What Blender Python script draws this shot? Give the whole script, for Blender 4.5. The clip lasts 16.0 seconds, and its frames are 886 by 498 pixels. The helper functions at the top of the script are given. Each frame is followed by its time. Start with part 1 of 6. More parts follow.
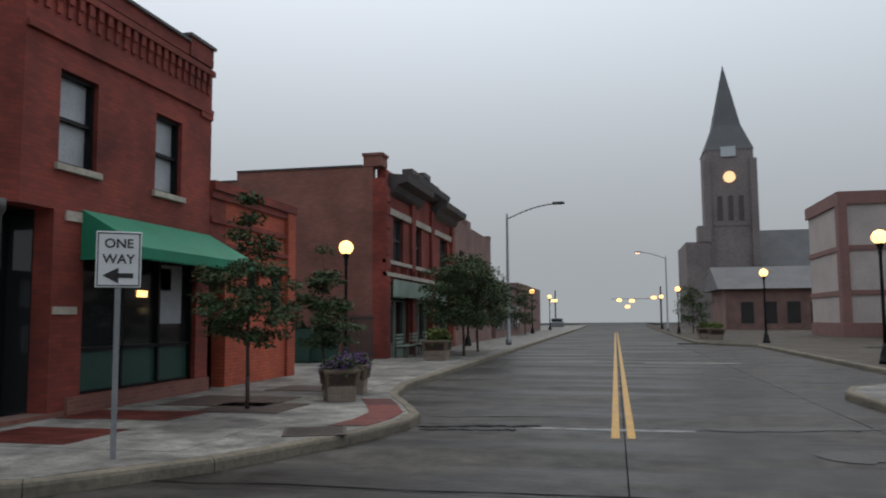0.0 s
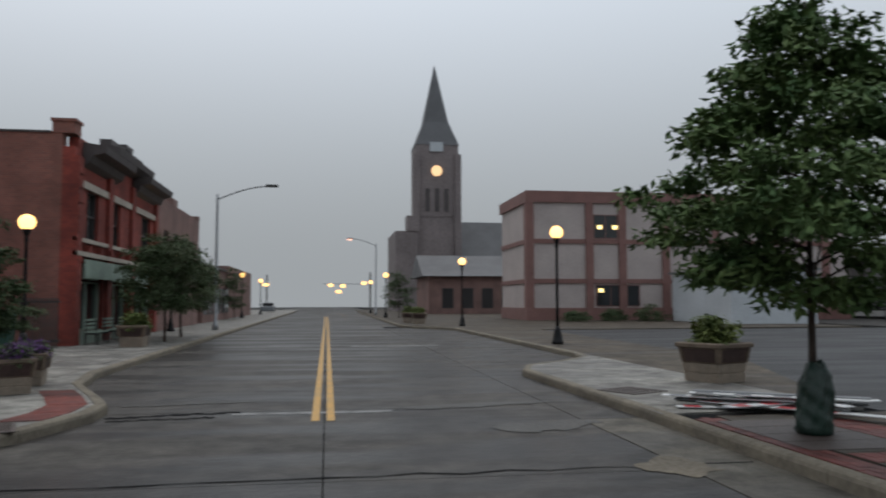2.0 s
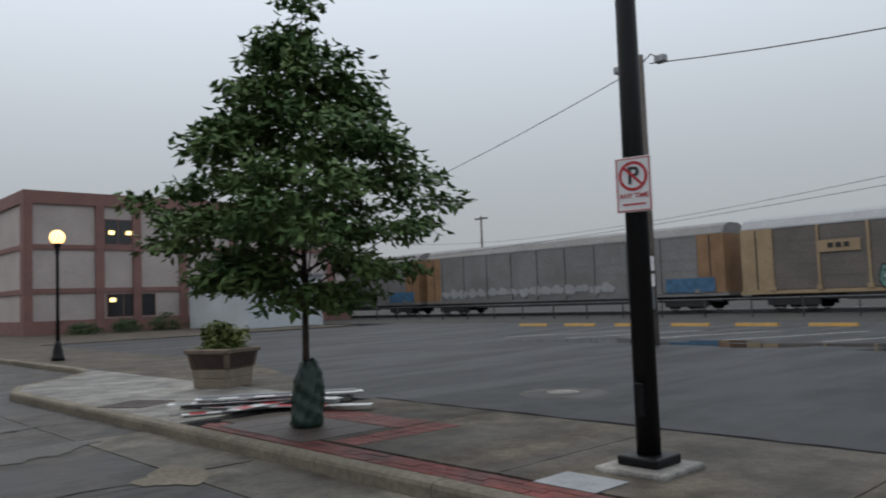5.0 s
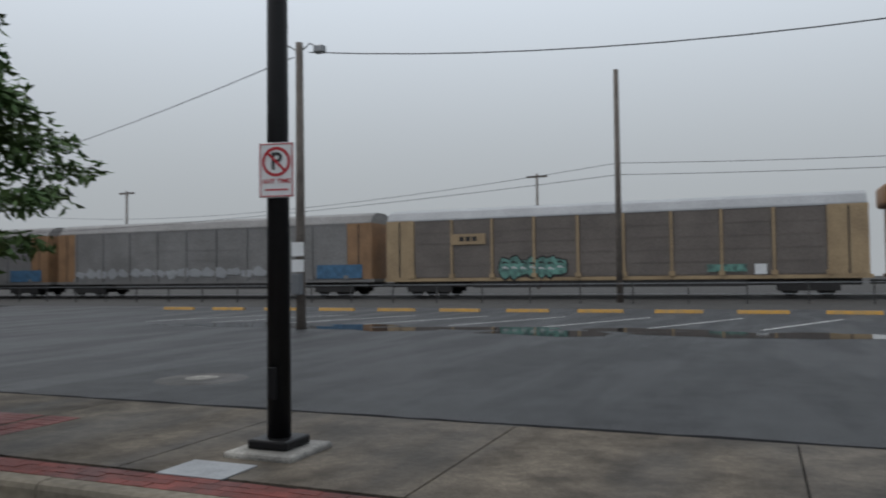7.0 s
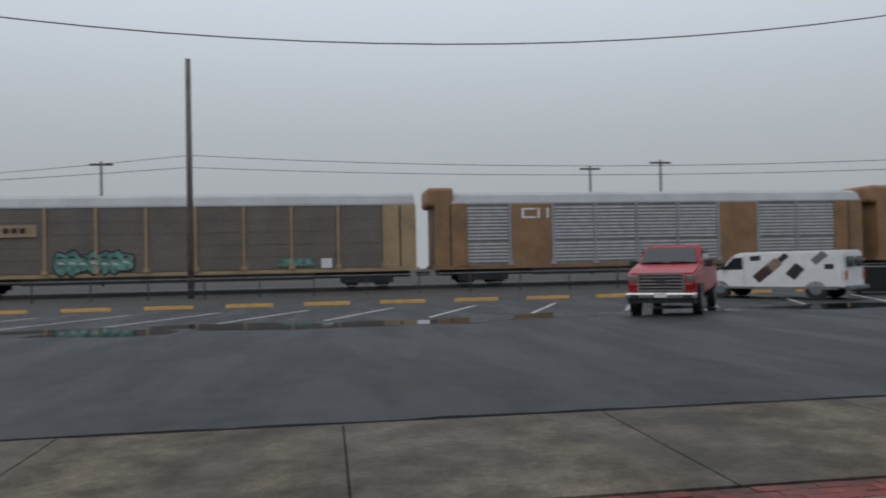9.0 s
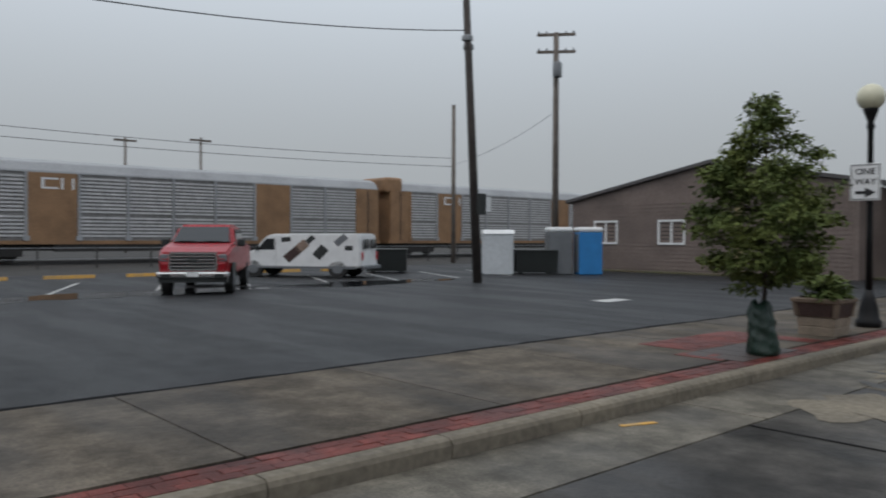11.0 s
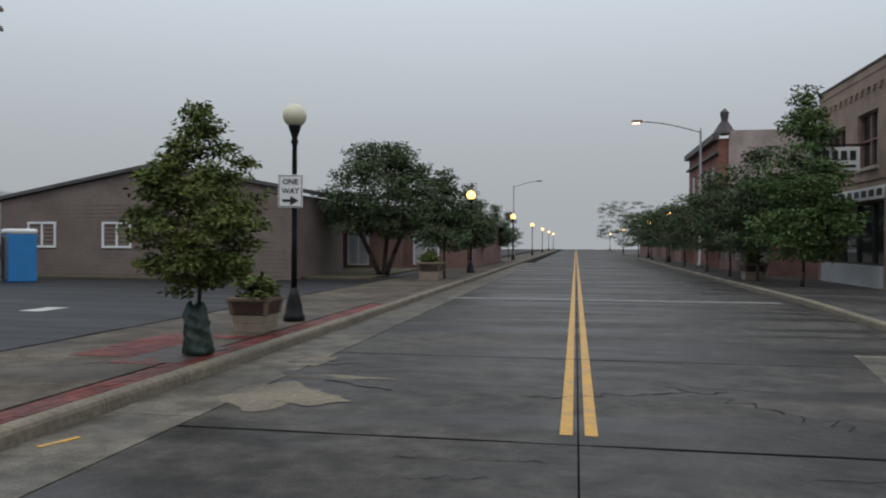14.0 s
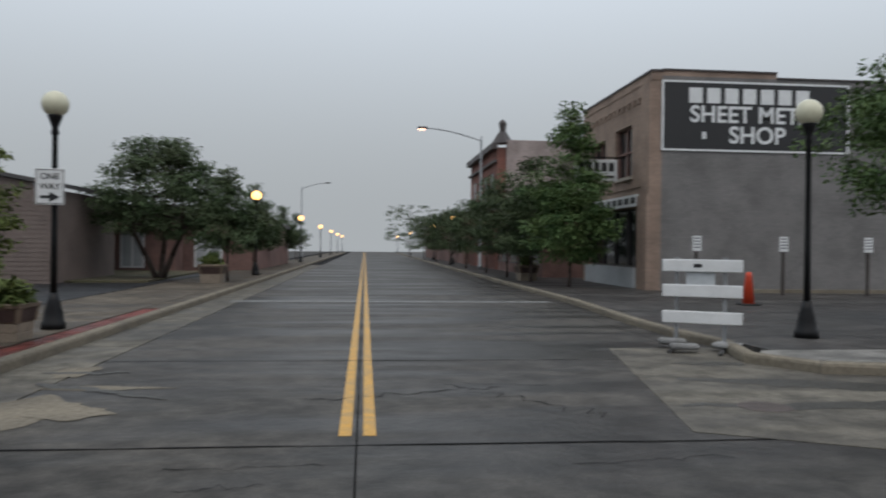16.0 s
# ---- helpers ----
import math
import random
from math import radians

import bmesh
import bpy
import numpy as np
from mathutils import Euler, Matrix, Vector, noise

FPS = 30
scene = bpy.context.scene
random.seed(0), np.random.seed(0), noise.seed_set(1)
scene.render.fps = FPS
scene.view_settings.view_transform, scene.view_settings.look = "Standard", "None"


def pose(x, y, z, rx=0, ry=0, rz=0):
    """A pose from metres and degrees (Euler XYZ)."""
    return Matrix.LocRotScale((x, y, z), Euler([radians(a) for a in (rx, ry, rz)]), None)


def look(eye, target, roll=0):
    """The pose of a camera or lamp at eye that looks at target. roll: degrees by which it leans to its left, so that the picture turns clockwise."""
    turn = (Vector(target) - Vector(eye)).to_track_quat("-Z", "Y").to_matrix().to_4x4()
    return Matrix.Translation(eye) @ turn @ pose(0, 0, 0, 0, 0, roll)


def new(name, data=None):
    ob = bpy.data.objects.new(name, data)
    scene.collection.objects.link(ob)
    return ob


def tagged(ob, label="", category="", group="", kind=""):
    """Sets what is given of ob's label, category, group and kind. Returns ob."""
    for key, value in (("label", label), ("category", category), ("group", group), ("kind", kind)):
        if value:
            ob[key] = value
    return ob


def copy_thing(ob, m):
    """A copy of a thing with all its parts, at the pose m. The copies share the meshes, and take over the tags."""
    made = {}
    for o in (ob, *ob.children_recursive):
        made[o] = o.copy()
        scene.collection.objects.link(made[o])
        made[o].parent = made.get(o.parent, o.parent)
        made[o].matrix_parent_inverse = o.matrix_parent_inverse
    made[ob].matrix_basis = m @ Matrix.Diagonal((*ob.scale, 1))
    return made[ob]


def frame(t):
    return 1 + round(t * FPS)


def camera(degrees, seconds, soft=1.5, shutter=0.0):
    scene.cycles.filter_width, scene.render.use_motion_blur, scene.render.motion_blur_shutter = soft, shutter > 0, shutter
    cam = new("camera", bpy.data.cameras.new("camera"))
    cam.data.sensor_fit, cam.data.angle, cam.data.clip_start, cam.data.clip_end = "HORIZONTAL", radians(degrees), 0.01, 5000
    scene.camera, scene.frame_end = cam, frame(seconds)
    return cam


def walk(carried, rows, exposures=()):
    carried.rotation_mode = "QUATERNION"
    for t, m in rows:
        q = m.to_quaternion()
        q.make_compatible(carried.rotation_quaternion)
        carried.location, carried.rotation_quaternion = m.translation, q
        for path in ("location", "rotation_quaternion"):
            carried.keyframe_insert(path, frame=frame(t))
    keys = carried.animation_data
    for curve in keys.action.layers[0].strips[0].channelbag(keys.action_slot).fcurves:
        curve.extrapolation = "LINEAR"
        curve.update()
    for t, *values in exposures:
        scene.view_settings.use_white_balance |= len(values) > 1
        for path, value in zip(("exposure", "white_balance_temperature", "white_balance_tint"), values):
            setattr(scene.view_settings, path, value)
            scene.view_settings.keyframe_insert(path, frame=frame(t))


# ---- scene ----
cam = camera(59.4, 16.0, soft=1.9, shutter=0.4)
PATH = [
    (0, (-0.064, 0.293, 1.620), (-0.494, 2.246, 1.798), -0.4),
    (0.5, (-0.048, 0.296, 1.621), (-0.369, 2.270, 1.818), -0.1),
    (1, (-0.023, 0.299, 1.619), (-0.178, 2.293, 1.783), -0.0),
    (1.5, (0.009, 0.300, 1.619), (0.065, 2.299, 1.763), -0.2),
    (2, (0.044, 0.297, 1.617), (0.339, 2.275, 1.752), -0.1),
    (2.5, (0.082, 0.288, 1.620), (0.632, 2.212, 1.736), -0.7),
    (3, (0.112, 0.278, 1.620), (0.856, 2.135, 1.737), -0.6),
    (3.5, (0.145, 0.263, 1.620), (1.109, 2.015, 1.739), -0.6),
    (3.7, (0.152, 0.258, 1.620), (1.169, 1.981, 1.752), -0.4),
    (5.8, (0.236, 0.185, 1.619), (1.810, 1.420, 1.704), -1.5),
    (6, (0.243, 0.175, 1.621), (1.867, 1.344, 1.701), -0.8),
    (6.5, (0.262, 0.145, 1.622), (2.011, 1.115, 1.704), -0.8),
    (7, (0.278, 0.113, 1.621), (2.131, 0.865, 1.687), -0.7),
    (7.5, (0.291, 0.071, 1.618), (2.234, 0.546, 1.671), -1.1),
    (8, (0.299, 0.024, 1.621), (2.292, 0.186, 1.697), -1.8),
    (8.2, (0.300, 0.011, 1.621), (2.298, 0.086, 1.685), -1.6),
    (10.3, (0.261, -0.148, 1.619), (2.002, -1.133, 1.624), -0.6),
    (10.5, (0.251, -0.164, 1.620), (1.928, -1.254, 1.614), -0.2),
    (11, (0.225, -0.199, 1.620), (1.724, -1.523, 1.591), 0.2),
    (11.5, (0.201, -0.223, 1.621), (1.539, -1.709, 1.605), 0.4),
    (12, (0.167, -0.249, 1.620), (1.281, -1.910, 1.598), 0.1),
    (12.5, (0.136, -0.267, 1.617), (1.045, -2.049, 1.600), -0.3),
    (13, (0.109, -0.279, 1.617), (0.839, -2.141, 1.604), 0.2),
    (13.5, (0.072, -0.291, 1.621), (0.549, -2.234, 1.601), 0.3),
    (14, (0.050, -0.296, 1.623), (0.387, -2.267, 1.608), 0.3),
    (14.5, (0.041, -0.297, 1.623), (0.313, -2.279, 1.603), 0.4),
    (15, (0.034, -0.298, 1.621), (0.262, -2.285, 1.608), 0.2),
    (15.5, (0.010, -0.300, 1.621), (0.075, -2.299, 1.605), 0.4),
    (16, (-0.030, -0.298, 1.619), (-0.231, -2.288, 1.614), 0.6),
]
walk(cam, [(t, look(eye, target, roll)) for t, eye, target, roll in PATH], [(0, -0.04), (0.5, -0.13), (1.5, -0.13), (3.0, 0.04), (3.7, 0.08), (6, 0.1), (8.2, 0.02), (10.3, 0.0), (11.5, 0.08), (13, 0.08), (16, 0.14)])

# ---- light ----
world = bpy.data.worlds.new("overcast_sky")
scene.world = world
world.use_nodes = True
wn, wl = world.node_tree.nodes, world.node_tree.links
wn.clear()
sky = wn.new("ShaderNodeTexSky")
sky.sky_type, sky.sun_disc = "NISHITA", False
sky.sun_elevation, sky.sun_rotation = radians(62), radians(330)
sky.air_density, sky.dust_density, sky.ozone_density = 0.6, 6.0, 1.0
sky_dim = wn.new("ShaderNodeMix")
sky_dim.data_type = "RGBA"
sky_dim.inputs[0].default_value = 0.82
sky_dim.inputs[7].default_value = (5.0, 5.5, 6.0, 1)
back = wn.new("ShaderNodeBackground")
back.inputs[1].default_value = 0.165
wo = wn.new("ShaderNodeOutputWorld")
wl.new(sky.outputs[0], sky_dim.inputs[6])
wl.new(sky_dim.outputs[2], back.inputs[0])
wl.new(back.outputs[0], wo.inputs[0])
sun = new("sun", bpy.data.lights.new("sun", "SUN"))
sun.data.energy, sun.data.angle, sun.data.color = 0.4, radians(40), (1.0, 0.96, 0.9)
sun.matrix_world = look((0, 0, 60), (-16, -28, 0))


# ---- materials ----
def mat(name, color, rough=0.8, big=0.6, small=14.0, vary=0.25, bump=0.15, metal=0.0, second=None, wet=0.0, isle=0.0, gloss=0.5):
    """A surface with stains at one scale, grain at another, fine relief, and wet patches where wet is over nought."""
    m = bpy.data.materials.new(name)
    m.use_nodes = True
    n, l = m.node_tree.nodes, m.node_tree.links
    b = n["Principled BSDF"]
    geo = n.new("ShaderNodeNewGeometry")

    def noise_at(scale, detail=5.0):
        t = n.new("ShaderNodeTexNoise")
        t.inputs["Scale"].default_value, t.inputs["Detail"].default_value = scale, detail
        l.new(geo.outputs["Position"], t.inputs["Vector"])
        return t.outputs["Fac"]

    def ramp(src, a, c, lo, hi):
        r = n.new("ShaderNodeMapRange")
        r.inputs[1].default_value, r.inputs[2].default_value, r.inputs[3].default_value, r.inputs[4].default_value = a, c, lo, hi
        l.new(src, r.inputs[0])
        return r.outputs[0]

    def mix(fac, a, c):
        x = n.new("ShaderNodeMix")
        x.data_type = "RGBA"
        for s, v in ((0, fac), (6, a), (7, c)):
            if isinstance(v, (tuple, float)):
                x.inputs[s].default_value = v
            else:
                l.new(v, x.inputs[s])
        return x.outputs[2]

    c = (*color, 1)
    d = (*(second or [v * (1 - vary) for v in color]), 1)
    large, fine = noise_at(big), noise_at(small, 8.0)
    col = mix(ramp(large, 0.35, 0.68, 0.0, 1.0), c, d)
    shade = n.new("ShaderNodeMix")
    shade.data_type, shade.blend_type = "RGBA", "MULTIPLY"
    shade.inputs[0].default_value = 1.0
    l.new(col, shade.inputs[6])
    l.new(ramp(fine, 0.3, 0.7, 1 - vary * 0.7, 1.0 + vary * 0.3), shade.inputs[7])
    col = shade.outputs[2]
    if wet:
        s4 = n.new("ShaderNodeMix")
        s4.data_type, s4.blend_type = "RGBA", "MULTIPLY"
        s4.inputs[0].default_value = 1.0
        l.new(col, s4.inputs[6])
        l.new(ramp(noise_at(46.0, 3.0), 0.32, 0.68, 0.72, 1.22), s4.inputs[7])
        s5 = n.new("ShaderNodeMix")
        s5.data_type, s5.blend_type = "RGBA", "MULTIPLY"
        s5.inputs[0].default_value = 1.0
        l.new(s4.outputs[2], s5.inputs[6])
        l.new(ramp(noise_at(2.6, 9.0), 0.36, 0.64, 0.66, 1.26), s5.inputs[7])
        col = s5.outputs[2]
    if isle:
        info = n.new("ShaderNodeObjectInfo")
        s2 = n.new("ShaderNodeMix")
        s2.data_type, s2.blend_type = "RGBA", "MULTIPLY"
        s2.inputs[0].default_value = 1.0
        l.new(col, s2.inputs[6])
        l.new(ramp(info.outputs["Random"], 0, 1, 1 - isle, 1 + isle * 0.4), s2.inputs[7])
        col = s2.outputs[2]
    b.inputs["Metallic"].default_value, b.inputs["Specular IOR Level"].default_value = metal, gloss
    if wet:
        stretch = n.new("ShaderNodeVectorMath")
        stretch.operation = "MULTIPLY"
        stretch.inputs[1].default_value = (0.3, 1.5, 1.0)
        l.new(geo.outputs["Position"], stretch.inputs[0])
        pool = n.new("ShaderNodeTexNoise")
        pool.inputs["Scale"].default_value, pool.inputs["Detail"].default_value = 0.6, 7.0
        l.new(stretch.outputs[0], pool.inputs["Vector"])
        damp = ramp(pool.outputs["Fac"], 0.42, 0.58, 0.0, wet)
        dk = mix(damp, (1.0, 1.0, 1.0, 1), (0.45, 0.45, 0.47, 1))
        s3 = n.new("ShaderNodeMix")
        s3.data_type, s3.blend_type = "RGBA", "MULTIPLY"
        s3.inputs[0].default_value = 1.0
        l.new(col, s3.inputs[6])
        l.new(dk, s3.inputs[7])
        col = s3.outputs[2]
        l.new(ramp(damp, 0, 1, rough, rough * 0.5), b.inputs["Roughness"])
    else:
        l.new(ramp(fine, 0.3, 0.7, min(1, rough * 1.1), rough * 0.85), b.inputs["Roughness"])
    l.new(col, b.inputs["Base Color"])
    if bump:
        bp = n.new("ShaderNodeBump")
        bp.inputs["Strength"].default_value, bp.inputs["Distance"].default_value = bump, 0.02
        l.new(fine, bp.inputs["Height"])
        l.new(bp.outputs[0], b.inputs["Normal"])
    return m


def brick_mat(name, c1, c2, mortar, axis="X", scale=1.0, stain=0.35):
    """Bricks about 0.21 x 0.075 m, laid on a wall that runs along the axis."""
    m = bpy.data.materials.new(name)
    m.use_nodes = True
    n, l = m.node_tree.nodes, m.node_tree.links
    b = n["Principled BSDF"]
    geo, sep, com = n.new("ShaderNodeNewGeometry"), n.new("ShaderNodeSeparateXYZ"), n.new("ShaderNodeCombineXYZ")
    l.new(geo.outputs["Position"], sep.inputs[0])
    add = n.new("ShaderNodeMath")
    l.new(sep.outputs[0], add.inputs[0])
    l.new(sep.outputs[1], add.inputs[1])
    l.new(add.outputs[0], com.inputs[0])
    l.new(sep.outputs[2], com.inputs[1])
    t = n.new("ShaderNodeTexBrick")
    t.inputs["Scale"].default_value = 1.0
    t.inputs["Brick Width"].default_value, t.inputs["Row Height"].default_value = 0.21 * scale, 0.075 * scale
    t.inputs["Mortar Size"].default_value = 0.006
    t.inputs["Color1"].default_value, t.inputs["Color2"].default_value, t.inputs["Mortar"].default_value = (*c1, 1), (*c2, 1), (*mortar, 1)
    l.new(com.outputs[0], t.inputs["Vector"])
    ns = n.new("ShaderNodeTexNoise")
    ns.inputs["Scale"].default_value, ns.inputs["Detail"].default_value = 0.8, 7
    l.new(geo.outputs["Position"], ns.inputs["Vector"])
    r = n.new("ShaderNodeMapRange")
    r.inputs[1].default_value, r.inputs[2].default_value, r.inputs[3].default_value, r.inputs[4].default_value = 0.3, 0.7, 1 - stain, 1.1
    l.new(ns.outputs[0], r.inputs[0])
    x = n.new("ShaderNodeMix")
    x.data_type, x.blend_type = "RGBA", "MULTIPLY"
    x.inputs[0].default_value = 1.0
    l.new(t.outputs[0], x.inputs[6])
    l.new(r.outputs[0], x.inputs[7])
    l.new(x.outputs[2], b.inputs["Base Color"])
    b.inputs["Roughness"].default_value = 0.85
    bp = n.new("ShaderNodeBump")
    bp.inputs["Strength"].default_value, bp.inputs["Distance"].default_value = 0.5, 0.01
    bp.invert = True
    l.new(t.outputs["Fac"], bp.inputs["Height"])
    l.new(bp.outputs[0], b.inputs["Normal"])
    return m


def glow(name, color, strength):
    m = bpy.data.materials.new(name)
    m.use_nodes = True
    b = m.node_tree.nodes["Principled BSDF"]
    b.inputs["Base Color"].default_value = (*color, 1)
    b.inputs["Emission Color"].default_value = (*color, 1)
    b.inputs["Emission Strength"].default_value = strength
    return m


def glassy(name, color, rough=0.06):
    m = bpy.data.materials.new(name)
    m.use_nodes = True
    b = m.node_tree.nodes["Principled BSDF"]
    b.inputs["Base Color"].default_value = (*color, 1)
    b.inputs["Roughness"].default_value = rough
    b.inputs["Specular IOR Level"].default_value = 0.6
    return m


M = dict(
    road=mat("wet_concrete_road", (0.088, 0.080, 0.070), 0.62, 0.5, 9, 0.4, 0.4, second=(0.056, 0.052, 0.048), wet=0.85, isle=0.14, gloss=0.15),
    seam=mat("tar_joint_and_shade", (0.014, 0.014, 0.015), 0.95, gloss=0.04),
    gutter=mat("gutter_concrete", (0.168, 0.152, 0.122), 0.7, 0.7, 10, 0.35, 0.3, second=(0.12, 0.11, 0.092), wet=0.6, isle=0.14, gloss=0.15),
    walkway=mat("sidewalk_concrete", (0.138, 0.116, 0.09), 0.75, 0.7, 12, 0.35, 0.3, second=(0.086, 0.072, 0.056), wet=0.6, isle=0.12, gloss=0.12),
    pale_walk=mat("pale_sidewalk_concrete", (0.33, 0.32, 0.285), 0.75, 0.8, 12, 0.3, 0.25, second=(0.21, 0.2, 0.185), wet=0.6, isle=0.12, gloss=0.2),
    kerb=mat("kerb_concrete", (0.22, 0.192, 0.147), 0.8, 1.2, 16, 0.35, 0.4, second=(0.15, 0.132, 0.105), gloss=0.15),
    asphalt=mat("damp_asphalt", (0.027, 0.028, 0.030), 0.62, 0.3, 40, 0.35, 0.5, second=(0.021, 0.022, 0.024), wet=0.4, gloss=0.24),
    old_asphalt=mat("worn_asphalt", (0.085, 0.078, 0.072), 0.65, 0.4, 30, 0.3, 0.3, second=(0.055, 0.053, 0.05), wet=0.6, gloss=0.2),
    earth=mat("ballast_earth", (0.042, 0.039, 0.036), 0.95, 0.8, 20, 0.4, 0.5),
    grass=mat("dull_grass", (0.070, 0.073, 0.035), 0.95, 0.7, 25, 0.4, 0.6, second=(0.091, 0.070, 0.042)),
    paver=mat("red_paver", (0.185, 0.044, 0.034), 0.6, 2.0, 30, 0.3, 0.25, isle=0.35, wet=0.4, gloss=0.2),
    yellow=mat("yellow_road_paint", (0.62, 0.33, 0.05), 0.6, 5, 40, 0.35, 0.1, second=(0.42, 0.27, 0.10)),
    white_paint=mat("white_road_paint", (0.55, 0.55, 0.53), 0.65, 5, 40, 0.35, 0.1, second=(0.36, 0.36, 0.36)),
    worn_paint=mat("worn_white_road_paint", (0.24, 0.24, 0.235), 0.65, 3, 30, 0.4, 0.1, second=(0.085, 0.083, 0.08)),
    red_brick=brick_mat("red_painted_brick", (0.31, 0.055, 0.035), (0.22, 0.042, 0.03), (0.17, 0.05, 0.04), stain=0.55),
    orange_brick=brick_mat("orange_painted_brick", (0.50, 0.10, 0.045), (0.38, 0.075, 0.04), (0.22, 0.06, 0.04)),
    old_brick=brick_mat("old_red_brick", (0.25, 0.095, 0.07), (0.19, 0.075, 0.058), (0.21, 0.13, 0.105)),
    brown_brick=brick_mat("brown_brick", (0.25, 0.14, 0.12), (0.20, 0.115, 0.10), (0.18, 0.13, 0.11)),
    tan_brick=brick_mat("tan_brick", (0.34, 0.24, 0.185), (0.28, 0.20, 0.155), (0.3, 0.235, 0.19)),
    grey_brick=brick_mat("grey_painted_brick", (0.20, 0.19, 0.185), (0.17, 0.165, 0.16), (0.15, 0.145, 0.14), stain=0.3),
    pale_brick=brick_mat("faded_brick", (0.38, 0.31, 0.29), (0.32, 0.26, 0.24), (0.36, 0.32, 0.3)),
    # stone colour greyed and paled so the far depot looks hazy
    sandstone=mat("fog_paled_sandstone", (0.225, 0.19, 0.185), 0.9, 0.2, 3, 0.25, 0.3),
    slate=mat("slate_roof", (0.12, 0.12, 0.125), 0.7, 0.4, 6, 0.2, 0.3),
    stone=mat("pale_stone_trim", (0.50, 0.44, 0.37), 0.8, 2, 20, 0.3, 0.25),
    dark_cornice=mat("dark_sheet_cornice", (0.075, 0.062, 0.06), 0.6, 2, 20, 0.3, 0.2),
    roofing=mat("tar_roof", (0.09, 0.085, 0.085), 0.9),
    green_cloth=mat("green_awning_canvas", (0.012, 0.22, 0.12), 0.7, 1.5, 60, 0.2, 0.15),
    green_panel=mat("dark_green_panel", (0.018, 0.07, 0.055), 0.45, 1.5, 20, 0.2, 0.05),
    pale_green=mat("pale_green_paint", (0.28, 0.36, 0.30), 0.6, 2, 20, 0.2, 0.05),
    black_metal=mat("black_painted_steel", (0.010, 0.010, 0.011), 0.45, 3, 50, 0.3, 0.08, gloss=0.2),
    dark_metal=mat("dark_bronze_steel", (0.05, 0.048, 0.047), 0.5, 3, 50, 0.3, 0.08),
    zinc=mat("galvanised_steel", (0.30, 0.31, 0.32), 0.5, 4, 60, 0.25, 0.08, metal=0.5),
    white=mat("white_enamel", (0.72, 0.73, 0.73), 0.45, 3, 40, 0.12, 0.03),
    sign_white=mat("white_sign_sheet", (0.70, 0.71, 0.71), 0.4, 4, 40, 0.08, 0.0),
    ink=mat("black_ink", (0.015, 0.015, 0.016), 0.5, 4, 40, 0.1, 0.0),
    sign_red=mat("red_ink", (0.45, 0.02, 0.03), 0.45, 4, 40, 0.1, 0.0),
    timber=mat("weathered_pole_timber", (0.17, 0.145, 0.125), 0.9, 2, 25, 0.35, 0.4),
    dark_timber=mat("tarred_pole_timber", (0.055, 0.045, 0.04), 0.85, 2, 25, 0.35, 0.4),
    bark=mat("bark", (0.075, 0.055, 0.045), 0.95, 6, 40, 0.4, 0.6),
    leaf=mat("green_leaf", (0.060, 0.115, 0.040), 0.7, 1.6, 6, 0.35, 0.1, second=(0.115, 0.165, 0.055), gloss=0.2),
    leaf_b=mat("yellow_green_leaf", (0.125, 0.150, 0.042), 0.75, 2.2, 6, 0.35, 0.1, second=(0.066, 0.095, 0.03), gloss=0.15),
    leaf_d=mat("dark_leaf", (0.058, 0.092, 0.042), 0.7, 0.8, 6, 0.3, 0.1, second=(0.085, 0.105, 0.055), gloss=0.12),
    bag=mat("green_watering_bag", (0.012, 0.035, 0.024), 0.45, 6, 30, 0.3, 0.4),
    pot_top=mat("brown_planter_rim", (0.055, 0.03, 0.025), 0.75, 4, 30, 0.3, 0.2),
    pot=mat("tan_planter_concrete", (0.26, 0.21, 0.16), 0.8, 4, 30, 0.25, 0.3),
    petal=mat("purple_flower", (0.16, 0.05, 0.25), 0.7, 9, 40, 0.4, 0.0),
    soil=mat("soil", (0.035, 0.028, 0.022), 1.0),
    iron=mat("rusty_iron_grate", (0.065, 0.045, 0.037), 0.6, 6, 60, 0.3, 0.2),
    car_grey=mat("dirty_grey_steel", (0.22, 0.215, 0.21), 0.7, 0.5, 8, 0.3, 0.15, second=(0.17, 0.165, 0.16)),
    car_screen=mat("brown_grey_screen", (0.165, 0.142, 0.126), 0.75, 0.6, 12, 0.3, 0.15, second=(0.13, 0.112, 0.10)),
    car_yellow=mat("faded_yellow_steel", (0.40, 0.29, 0.165), 0.6, 0.9, 12, 0.3, 0.1, second=(0.30, 0.215, 0.125)),
    car_orange=mat("orange_brown_steel", (0.30, 0.17, 0.085), 0.6, 0.9, 12, 0.3, 0.1),
    car_roof=mat("pale_corrugated_roof", (0.34, 0.35, 0.36), 0.6, 0.5, 10, 0.2, 0.15),
    car_under=mat("black_underframe", (0.03, 0.028, 0.027), 0.8, 1, 20, 0.3, 0.2),
    slat_white=mat("white_slat_sheet", (0.55, 0.55, 0.55), 0.55, 2, 30, 0.2, 0.05),
    spray_teal=mat("teal_spray_paint", (0.16, 0.36, 0.30), 0.6, 3, 20, 0.4, 0.0, second=(0.05, 0.10, 0.09)),
    spray_blue=mat("blue_spray_paint", (0.06, 0.16, 0.28), 0.6, 3, 20, 0.4, 0.0),
    truck_red=mat("red_car_paint", (0.33, 0.008, 0.016), 0.3, 2, 30, 0.1, 0.0),
    chrome=mat("chrome", (0.6, 0.6, 0.6), 0.25, 4, 40, 0.1, 0.0, metal=0.9),
